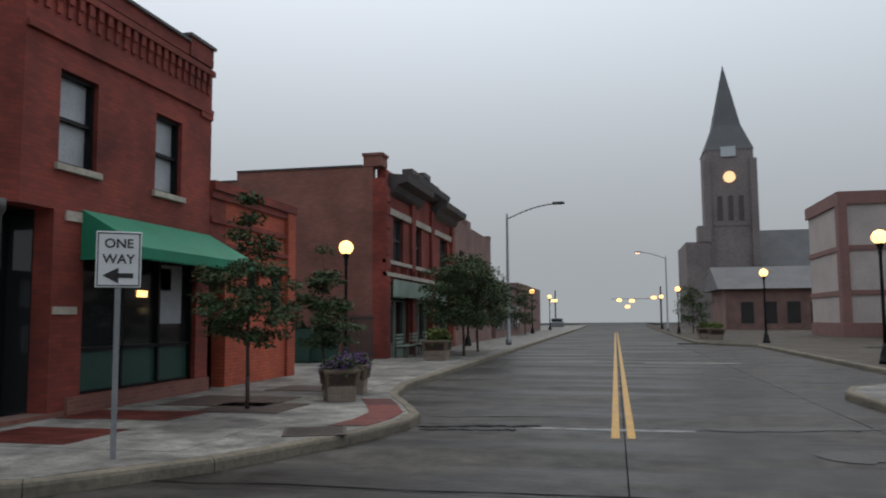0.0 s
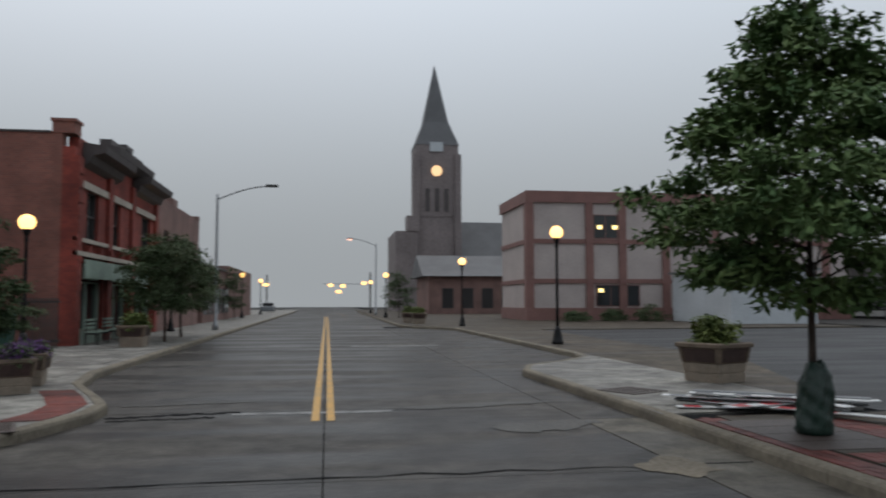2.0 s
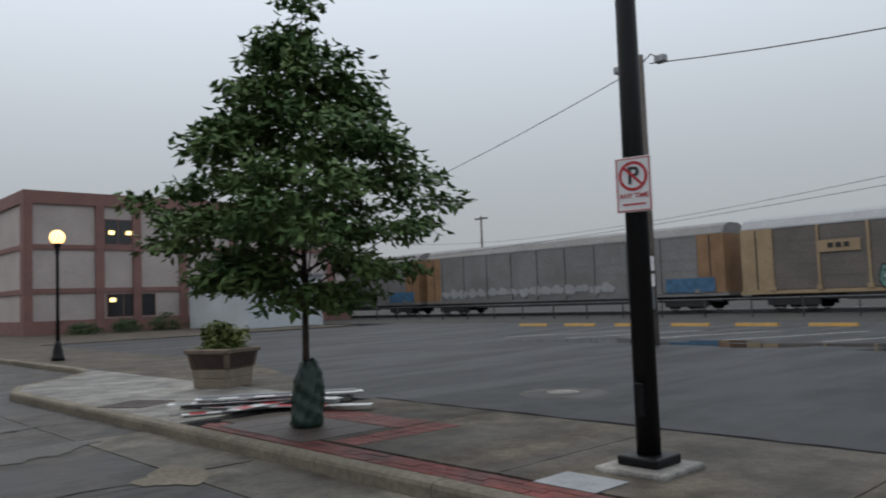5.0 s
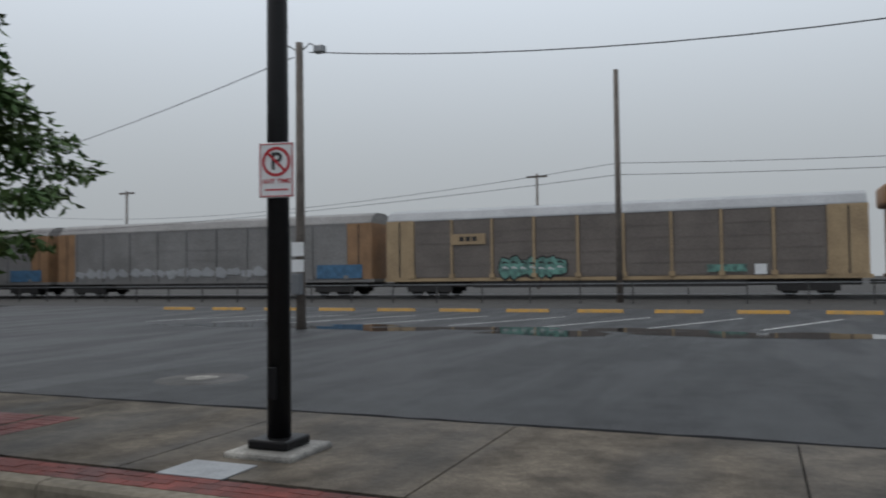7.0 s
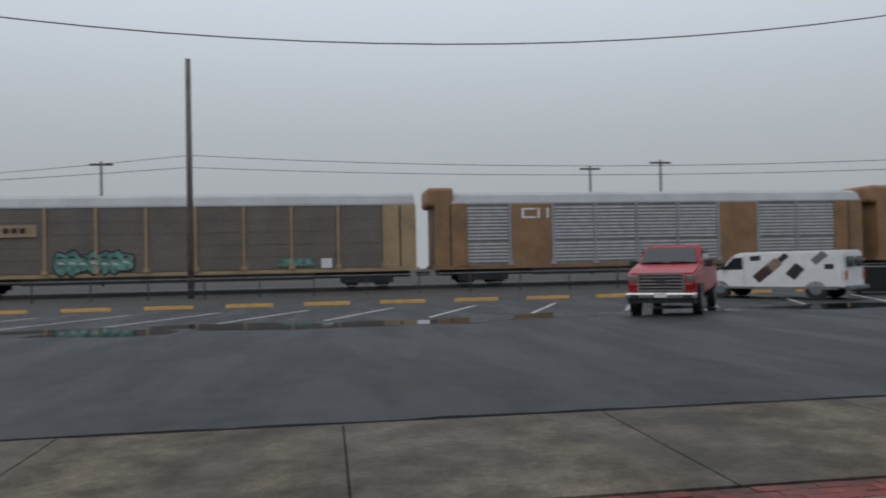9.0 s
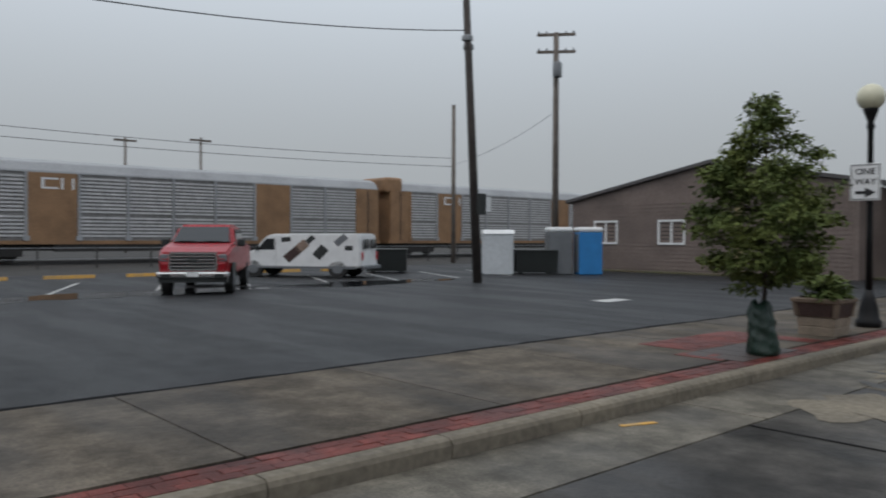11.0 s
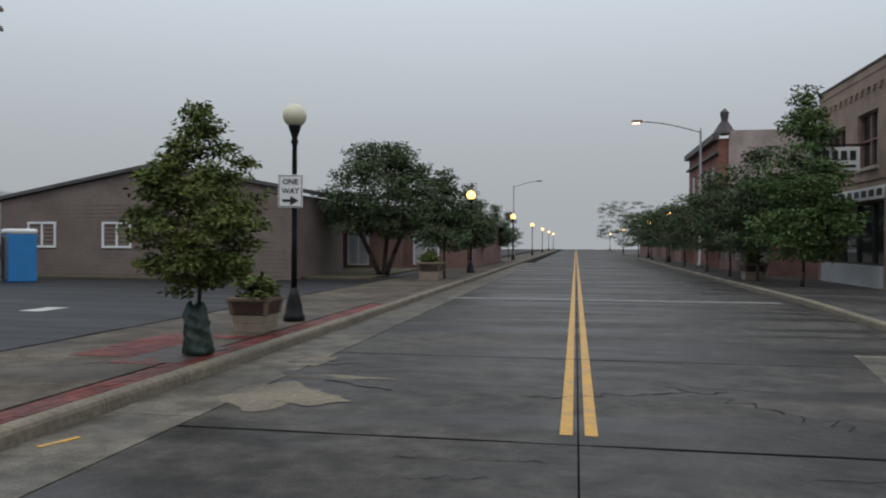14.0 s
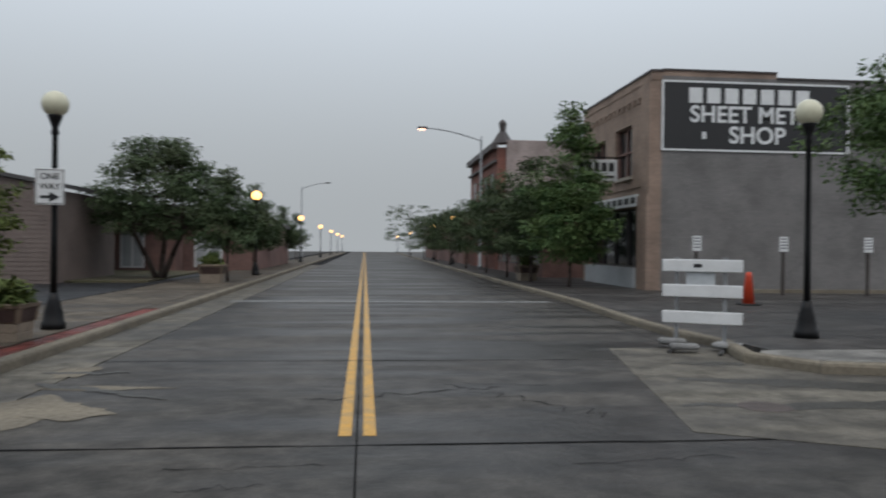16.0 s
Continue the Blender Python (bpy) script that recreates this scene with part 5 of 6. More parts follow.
for x, y, h in ((79.5, 21.5, 12), (80, -28, 11.5), (75, -33.7, 11.5), (72, 70, 12)):
    q = thing("rail_yard_pole", "distant yard pole with a short cross-arm", "utility pole", (x, y, 0.1), group="yard poles")
    part("pole", lathe([(0.16, -0.1), (0.12, h)], 8), M["timber"], q, "", True)
    part("cross_arm", boxes((-0.1, 0.1, -1.1, 1.1, h - 0.4, h - 0.2)), M["timber"], q)
wire("overhead_wire", (19.50, 12.02, 8.1), (19.13, -17.87, 8.5), 1.25, 0.017)
wire("overhead_wire", (19.45, 12.52, 8.0), (46, 75, 10.4), 1.2)
wire("overhead_wire", (40.18, 6.65, 7.2), (34.90, -31.65, 6.4), 0.5)
wire("overhead_wire", (40.18, 6.65, 6.6), (34.90, -31.65, 5.9), 0.4)
wire("overhead_wire", (40.18, 6.65, 6.6), (46, 75, 5.6), 0.8)
wire("overhead_wire", (40.18, 6.65, 7.2), (62, 72, 8.4), 1.2)
wire("overhead_wire", (27.00, -31.73, 8.3), (34.90, -31.65, 6.0), 0.3, 0.01)


# ---- train ----
def autorack(y0, tone, label, logo):
    """A covered rail car for motor cars, its near side at x = 45; the body runs from y0 towards -y."""
    X, L = 45.0, 27.6
    car = thing("autorack_car", label, "rail car", (X, y0, 0.25), 0, "rail cars")
    W = 3.1
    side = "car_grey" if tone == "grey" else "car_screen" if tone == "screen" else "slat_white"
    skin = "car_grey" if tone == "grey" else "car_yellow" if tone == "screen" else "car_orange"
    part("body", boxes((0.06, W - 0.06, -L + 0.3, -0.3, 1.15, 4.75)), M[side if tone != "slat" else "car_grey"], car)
    part("sill", boxes((0.0, W, -L, 0, 0.95, 1.15)), M[skin], car)
    for a, b in ((-2.0, -0.15), (-L + 0.15, -L + 2.0)):
        part("end_panel", boxes((-0.02, W + 0.02, a, b, 1.15, 4.78)), M["car_orange" if tone == "grey" else skin], car, "plain painted end panel")
        part("door_seam", boxes((-0.035, -0.02, (a + b) / 2 - 0.04, (a + b) / 2 + 0.04, 1.2, 4.7)), M["car_under"], car)
    n = 9
    for k in range(n + 1):
        y = -2.0 - (L - 4.0) * k / n
        part("post", boxes((-0.06, 0.06, y - 0.07, y + 0.07, 1.15, 4.75), (-0.1, 0.06, y - 0.16, y + 0.16, 1.15, 1.4)), M["car_roof" if tone == "slat" and 0 < k < n else skin], car)
        if k < n:
            y1 = -2.0 - (L - 4.0) * (k + 1) / n
            if tone == "slat" and k in (1, 6):
                part("panel", boxes((0.0, 0.06, y1 + 0.09, y - 0.09, 1.15, 4.75)), M[skin], car)
            elif tone == "slat":
                part("slat_panel", boxes(*[(0.01, 0.06, y1 + 0.1, y - 0.1, z, z + 0.1) for z in [1.35 + 0.2 * j + (0.12 if j > 5 else 0) for j in range(16)]]), M["slat_white"], car, "panel of white slats")
            else:
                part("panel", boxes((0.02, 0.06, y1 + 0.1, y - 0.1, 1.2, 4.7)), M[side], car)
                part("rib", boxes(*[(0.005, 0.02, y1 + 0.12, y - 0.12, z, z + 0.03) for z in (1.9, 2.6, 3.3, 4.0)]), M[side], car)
    prof = [(0.0, 4.75), (0.02, 4.85), (0.35, 5.3), (1.0, 5.5), (W - 1.0, 5.5), (W - 0.35, 5.3), (W, 4.85), (W, 4.75)]
    part("roof", extrude_y(prof, -L + 0.2, -0.2), M["car_roof"] if tone != "grey" else M["car_grey"], car, "pale corrugated roof")
    if tone == "slat":
        part("hood", rounded(0.0, W, -1.3, 0.25, 4.6, 5.75, 0.2), M["car_orange"], car, "rounded rusty end hood")
    part("underframe", boxes((0.3, W - 0.3, -L + 0.5, -0.5, 0.6, 0.95), (0.05, 0.25, -L + 6, -6, 0.55, 0.95)), M["car_under"], car)
    for y in (-3.0, -L + 3.0):
        b = part("bogie", boxes((0.2, 0.4, y - 1.5, y + 1.5, 0.3, 0.75), (W - 0.4, W - 0.2, y - 1.5, y + 1.5, 0.3, 0.75), (0.4, W - 0.4, y - 0.3, y + 0.3, 0.35, 0.7)), M["car_under"], car)
        for dy in (-0.9, 0.9):
            for x in (0.42, W - 0.42):
                bm = bmesh.new()
                tube(bm, (x - 0.06, y + dy, 0.42), (x + 0.06, y + dy, 0.42), 0.42, n=18)
                part("wheel", bm, M["car_under"], b)
    for y, s in ((0.0, 1), (-L, -1)):
        part("coupler", boxes((W / 2 - 0.15, W / 2 + 0.15, min(y, y + s * 0.4), max(y, y + s * 0.4), 0.62, 0.85)), M["car_under"], car)
    if logo == "plate":
        part("logo_plate", boxes((-0.08, -0.06, -6.85, -4.65, 3.2, 3.85)), M["car_yellow"], car, "yellow plate with a dark mark")
        each("logo_mark", boxes(*[(-0.09, -0.08, -6.3 + k * 0.42, -6.0 + k * 0.42, 3.4, 3.68) for k in range(3)]), M["car_under"], car)
        rng = random.Random(5)
        for k in range(7):
            cy, h = -8.1 - k * 0.56, 0.62 + 0.3 * rng.random()
            for name, grow, x in (("spray_outline", 1.16, -0.048 - 0.005 * (k % 2)), ("spray_letter", 1.0, -0.054 - 0.005 * (k % 2))):
                bm = bmesh.new()
                rr = random.Random(50 + k)
                bm.faces.new([bm.verts.new((x, cy + grow * (0.36 + 0.1 * rr.random()) * math.cos(t), 1.75 + grow * h * 0.75 * math.sin(t) * (0.8 + 0.35 * rr.random()))) for t in [j * math.tau / 13 for j in range(13)]])
                part(name, bm, M["car_under"] if name == "spray_outline" else M["spray_teal"], car, "teal spray-painted letter" if name == "spray_letter" else "dark sprayed outline")
            for j in range(2):
                bm = bmesh.new()
                zz = 1.55 + 0.3 * j + 0.1 * rng.random()
                bm.faces.new([bm.verts.new((-0.064, cy + dy, zz + dz)) for dy, dz in ((-0.2, 0), (-0.05, 0.09), (0.16, 0.04), (0.2, 0.16), (0.02, 0.2), (-0.16, 0.1))])
                part("spray_fill", bm, M["car_under"] if j else M["slat_white"], car)
        part("notice", boxes((-0.08, -0.06, -22.6, -22.0, 1.2, 1.75)), M["sign_white"], car)
        part("spray_paint", boxes((-0.045, -0.03, -21.6, -19.6, 1.35, 1.75)), M["spray_teal"], car)
    elif logo == "mark":
        part("logo_mark", boxes((-0.01, 0.0, -5.5, -5.35, 3.9, 4.5), (-0.01, 0.0, -6.2, -5.5, 4.4, 4.5), (-0.01, 0.0, -6.2, -5.5, 3.9, 4.0), (-0.01, 0.0, -6.45, -6.33, 3.9, 4.5), (-0.01, 0.0, -7.0, -6.88, 3.9, 4.5)), M["sign_white"], car, "pale angular railway mark")
    else:
        rng = random.Random(8)
        for k in range(16):
            bm = bmesh.new()
            cy = -2.4 - k * 1.1
            bm.faces.new([bm.verts.new((-0.05, cy + (0.5 + 0.15 * rng.random()) * math.cos(t), 1.7 + 0.42 * math.sin(t) * (0.25 + 0.95 * rng.random()))) for t in [j * math.tau / 9 for j in range(9)]])
            part("spray_letter", bm, M["car_roof"], car, "faded pale spray-painted letter")
        part("spray_block", boxes((-0.07, -0.055, -26.8, -23.4, 1.2, 2.1)), M["spray_blue"], car, "blue spray-painted block letters")
    return car


GAP = 28.4
Y0 = 22.3
autorack(Y0 + GAP * 2, "grey", "dirty grey enclosed rail car in fog", "scrawl")
autorack(Y0 + GAP, "grey", "dirty grey enclosed rail car with spray paint", "scrawl")
autorack(Y0, "screen", "brown-grey autorack rail car with yellow posts", "plate")
autorack(Y0 - GAP, "slat", "orange autorack rail car with white slats", "mark")
autorack(Y0 - GAP * 2, "slat", "orange autorack rail car with white slats", "mark")
rails = thing("railway_track", "steel rails on dark ballast under the train", "railway track", kind="structure")
for x in (45.85, 47.3):
    each("rail", boxes((x - 0.04, x + 0.04, -130, 130, 0.1, 0.26)), M["dark_metal"], rails)
fence = thing("trackside_rail", "thin wire fence before the railway", "fence")
for k in range(40):
    part("post", boxes((38.97, 39.03, 50 - k * 2.6, 50.06 - k * 2.6, 0.08, 1.1)), M["dark_metal"], fence)
part("cable", boxes((38.98, 39.02, -52, 50.5, 1.06, 1.1)), M["zinc"], fence)
part("cable", boxes((38.98, 39.02, -52, 50.5, 0.55, 0.58)), M["zinc"], fence)

# ---- parking lot ----
bump = thing("wheel_stop", "yellow concrete wheel stop on the lot edge", "wheel stop", (29.8, 8.55, 0.115), 0, "wheel stops")
part("bar", extrude_y([(-0.09, 0), (0.09, 0), (0.06, 0.12), (-0.06, 0.12)], -0.85, 0.85), M["yellow"], bump)
for k in range(-6, 11):
    if k:
        copy_thing(bump, pose(29.8, 8.55 - 2.85 * k, 0.115))
bays = thing("bay_lines", "faded white parking bay lines", "road marking", kind="structure")
for k in range(18):
    bm = boxes((0, 5.6, -0.05, 0.05, 0.116, 0.12))
    o = part("line", bm, M["white_paint"], bays)
    o.matrix_basis = pose(21.6, 20.0 - 2.85 * k, 0, 0, 0, -24)
part("line", boxes((11.37, 11.87, -16.22, -15.22, 0.116, 0.12)), M["white_paint"], bays)
puddles = thing("puddles", "shallow dark puddles along the lot", "puddle", kind="structure")
rng = random.Random(31)
water = glassy("puddle_water", (0.02, 0.021, 0.023), 0.04)
for k in range(30):
    y, x = 17 - k * 1.2 + rng.gauss(0, 0.3), 20.2 + rng.gauss(0, 0.55) + (1.0 if k > 17 else 0)
    a, b = 0.35 + 0.6 * rng.random(), 0.8 + 1.1 * rng.random()
    bm = bmesh.new()
    bm.faces.new([bm.verts.new((x + a * (0.7 + 0.6 * rng.random()) * math.cos(t), y + b * (0.7 + 0.6 * rng.random()) * math.sin(t), 0.1165 + 0.0002 * k)) for t in [j * math.tau / 13 for j in range(13)]])
    part("puddle", bm, water, puddles)
patch = thing("asphalt_patch", "raised pale patch round a drain in the lot", "drain", kind="structure")
part("patch", lathe([(0.75, 0.10), (0.6, 0.13), (0.35, 0.135)], 18, 9.66, 7.81), M["old_asphalt"], patch)
part("cover", lathe([(0.25, 0.13), (0.24, 0.14)], 18, 9.66, 7.81), M["pale_walk"], patch)
verge = solid("grass_verge", prism([(8.71, -43.89), (14.39, -43.97), (14.09, -32.65), (10.99, -31.02), (8.36, -31.4)], 0.05, 0.19), M["grass"], "dull dry grass island at the lot end", "grass")
strip = solid("hall_verge", boxes((14.6, 25.8, -30.9, -29.2, 0.05, 0.17)), M["grass"], "narrow grass strip along the hall", "grass")


def wheel(parent, x, y, r=0.38, w=0.24):
    bm = bmesh.new()
    tube(bm, (x, y - w / 2, r), (x, y + w / 2, r), r, n=22)
    wh = part("wheel", bm, M["rubber"], parent)
    bm = bmesh.new()
    s = 1 if y > 0 else -1
    tube(bm, (x, y + s * w / 2, r), (x, y + s * (w / 2 + 0.015), r), r * 0.56, r * 0.45, n=16)
    part("rim", bm, M["plastic_grey"], wh)


def bevelled(pts, y0, y1, r=0.05):
    bm = extrude_y([(p[0], p[1]) for p in pts], y0, y1)
    bmesh.ops.bevel(bm, geom=bm.edges[:], offset=r, segments=2, affect="EDGES")
    return bm


# pickup: local +x is its front
pk = thing("pickup_truck", "red crew-cab pickup truck with a chrome grille, parked", "pickup truck", (21.76, -10.09, 0.115), 147)
pk.scale = (0.95, 0.95, 0.96)
bm = bevelled([(2.72, 0.5), (2.8, 0.9), (2.74, 1.14), (2.3, 1.28), (1.2, 1.42), (-1.3, 1.38), (-2.85, 1.36), (-2.85, 0.55)], -0.98, 0.98, 0.07)
for v in bm.verts:
    v.co.y *= 0.92 if v.co.x > 2.5 else 0.97 if v.co.z > 1.2 else 1.0
part("body", bm, M["truck_red"], pk)
bm = bevelled([(1.3, 1.36), (0.5, 1.93), (-1.05, 1.96), (-1.4, 1.36)], -0.9, 0.9, 0.09)
glass_f = bevelled([(1.42, 1.43), (0.74, 1.87), (0.5, 1.85), (1.2, 1.4)], -0.8, 0.8, 0.01)
for v in bm.verts[:] + glass_f.verts[:]:
    v.co.y *= 1 - 0.3 * max(0, v.co.z - 1.4)
part("cabin", bm, M["truck_red"], pk)
part("windscreen", glass_f, M["glass"], pk)
each("side_window", boxes((-1.0, 0.55, -0.875, -0.84, 1.46, 1.8), (-1.0, 0.55, 0.84, 0.875, 1.46, 1.8)), M["glass"], pk)
part("grille", rounded(2.72, 2.83, -0.6, 0.6, 0.68, 1.14, 0.06), M["ink"], pk, "dark grille with chrome bars")
part("grille_frame", boxes((2.8, 2.845, -0.62, 0.62, 1.1, 1.16), (2.8, 2.845, -0.62, 0.62, 0.66, 0.71), (2.8, 2.845, -0.64, -0.58, 0.71, 1.1), (2.8, 2.845, 0.58, 0.64, 0.71, 1.1)), M["chrome"], pk)
for k in range(4):
    part("grille_bar", boxes((2.825, 2.855, -0.57, 0.57, 0.755 + 0.09 * k, 0.795 + 0.09 * k)), M["chrome"], pk)
part("badge", rounded(2.845, 2.865, -0.13, 0.13, 0.87, 0.97, 0.01, 1), M["plastic_dark"], pk)
for s in (-1, 1):
    part("headlight", rounded(2.6, 2.78, s * 0.77 - 0.11, s * 0.77 + 0.11, 0.9, 1.1, 0.03), M["plastic_grey"], pk, "clear headlight")
    part("mirror", rounded(0.85, 1.05, s * 1.08 - 0.12, s * 1.08 + 0.12, 1.3, 1.52, 0.04), M["plastic_dark"], pk)
    for x in (1.85, -1.85):
        wheel(pk, x, s * 0.86)
part("bumper", rounded(2.72, 2.93, -0.96, 0.96, 0.46, 0.63, 0.05), M["chrome"], pk, "chrome front bumper")
part("valance", boxes((2.5, 2.85, -0.9, 0.9, 0.34, 0.52)), M["plastic_dark"], pk)
for s in (-1, 1):
    part("fog_lamp", rounded(2.9, 2.94, s * 0.7 - 0.12, s * 0.7 + 0.12, 0.46, 0.58, 0.01, 1), M["plastic_dark"], pk)
    part("wheel_arch", rounded(1.42, 2.28, s * 0.965 - 0.02, s * 0.965 + 0.02, 0.5, 0.86, 0.02, 1), M["plastic_dark"], pk)
    part("wiper", boxes((1.36, 1.4, s * 0.35 - 0.28, s * 0.35 + 0.2, 1.44, 1.46)), M["ink"], pk)
part("number_plate", boxes((2.93, 2.94, -0.16, 0.16, 0.5, 0.62)), M["sign_white"], pk)
part("chassis", boxes((-2.7, 2.4, -0.7, 0.7, 0.32, 0.56)), M["plastic_dark"], pk)

vn = thing("delivery_van", "white delivery van with brown pictures on its side", "van", (26.11, -16.07, 0.115), 34)
vn.scale = (0.9, 0.9, 0.78)
part("body", bevelled([(2.72, 0.42), (2.78, 0.92), (2.58, 1.14), (2.02, 1.28), (1.42, 1.98), (1.15, 2.09), (-2.75, 2.12), (-2.85, 0.5)], -0.98, 0.98, 0.07), M["white"], vn)
part("windscreen", bevelled([(2.06, 1.31), (1.5, 1.96), (1.34, 1.93), (1.88, 1.29)], -0.82, 0.82, 0.01), M["glass"], vn)
for s in (-1, 1):
    part("side_window", extrude_y([(1.02, 1.32), (1.86, 1.32), (1.4, 1.86), (1.02, 1.86)], min(s * 0.975, s * 0.99), max(s * 0.975, s * 0.99)), M["glass"], vn)
    part("door_mirror", rounded(1.75, 1.87, s * 1.07 - 0.09, s * 1.07 + 0.09, 1.3, 1.52, 0.03), M["plastic_dark"], vn)
    part("tail_light", rounded(-2.88, -2.83, s * 0.86 - 0.06, s * 0.86 + 0.06, 0.85, 1.25, 0.015, 1), M["sign_red"], vn)
    part("headlight", rounded(2.66, 2.8, s * 0.75 - 0.13, s * 0.75 + 0.13, 0.82, 1.0, 0.03), M["zinc"], vn)
    part("rear_window", rounded(-2.865, -2.84, s * 0.42 - 0.3, s * 0.42 + 0.3, 1.4, 1.85, 0.01, 1), M["glass"], vn)
    part("sill_trim", boxes((-2.6, 2.4, min(s * 0.975, s * 0.99), max(s * 0.975, s * 0.99), 0.44, 0.54)), M["plastic_grey"], vn)
part("door_seam", boxes((0.96, 0.975, 0.978, 0.984, 0.55, 1.95)), M["plastic_grey"], vn)
part("grille", rounded(2.74, 2.8, -0.55, 0.55, 0.7, 0.98, 0.02), M["plastic_dark"], vn)
part("bumper", rounded(2.65, 2.87, -0.95, 0.95, 0.4, 0.6, 0.04), M["plastic_grey"], vn)
part("rear_bumper", rounded(-3.02, -2.8, -0.95, 0.95, 0.42, 0.6, 0.04), M["plastic_grey"], vn)
for x, z, w, h, mt, a in ((0.2, 1.12, 0.8, 0.42, "pot_top", 42), (-0.22, 1.5, 0.55, 0.42, "tan_brick", 42), (-0.6, 1.82, 0.42, 0.24, "plastic_dark", 42), (-1.05, 1.22, 0.62, 0.44, "plastic_dark", 50), (-1.95, 1.8, 0.6, 0.3, "plastic_grey", 42), (0.5, 1.82, 0.42, 0.22, "plastic_dark", 6), (-2.3, 1.42, 0.34, 0.22, "plastic_dark", 0)):
    o = part("picture", rounded(-w / 2, w / 2, -0.004, 0.004, -h / 2, h / 2, 0.003, 1), M[mt], vn, "printed picture")
    o.matrix_basis = pose(x, 0.985, z, 0, a, 0)
for s in (-1, 1):
    for x in (2.0, -1.8):
        wheel(vn, x, s * 0.86, 0.4)

for x, y, mt, lb in ((21.6, -25.59, "plastic_grey", "grey portable toilet with white roof"), (20.56, -26.26, "plastic_blue", "bright blue portable toilet with white roof")):
    o = thing("portable_toilet", lb, "portable toilet", (x, y, 0.115), -38, "portable toilets")
    o.scale = (0.86, 0.86, 0.86)
    part("cabin", rounded(-0.56, 0.56, -0.56, 0.56, 0.0, 2.05, 0.04), M[mt], o)
    part("door", rounded(-0.4, 0.4, 0.555, 0.59, 0.1, 1.95, 0.02, 1), M["plastic_grey"], o)
    each("side_rib", boxes(*[(0.555, 0.58, k * 0.25 - 0.5, k * 0.25 - 0.42, 0.1, 1.95) for k in range(5)]), M[mt], o)
    bm = rounded(-0.6, 0.6, -0.6, 0.6, 2.04, 2.28, 0.1)
    part("roof", bm, M["white"], o, "white domed roof")
shed = thing("storage_box", "pale grey storage box beside the lot", "shed", (23.16, -23.5, 0.115), -40)
shed.scale = (0.86, 0.86, 0.86)
part("body", rounded(-0.8, 0.8, -0.7, 0.7, 0, 1.95, 0.03), M["pale_wall"], shed)
part("lid", extrude_y([(-0.85, 1.95), (0.85, 1.95), (0.6, 2.15), (-0.6, 2.15)], -0.75, 0.75), M["white"], shed)
for x, y in ((22.22, -24.8), (26.99, -20.61)):
    o = thing("dumpster", "dark plastic-lidded dumpster beside the lot", "dumpster", (x, y, 0.115), -40, "dumpsters")
    part("body", extrude_y([(-0.6, 0.08), (0.6, 0.08), (0.75, 0.95), (-0.75, 0.95)], -0.85, 0.85), M["plastic_dark"], o)
    part("lid", rounded(-0.78, 0.78, -0.88, 0.88, 0.95, 1.03, 0.03), M["plastic_dark"], o)
    for s in (-0.6, 0.6):
        part("caster", rounded(-0.08, 0.08, s - 0.08, s + 0.08, 0.0, 0.12, 0.02, 1), M["rubber"], o)


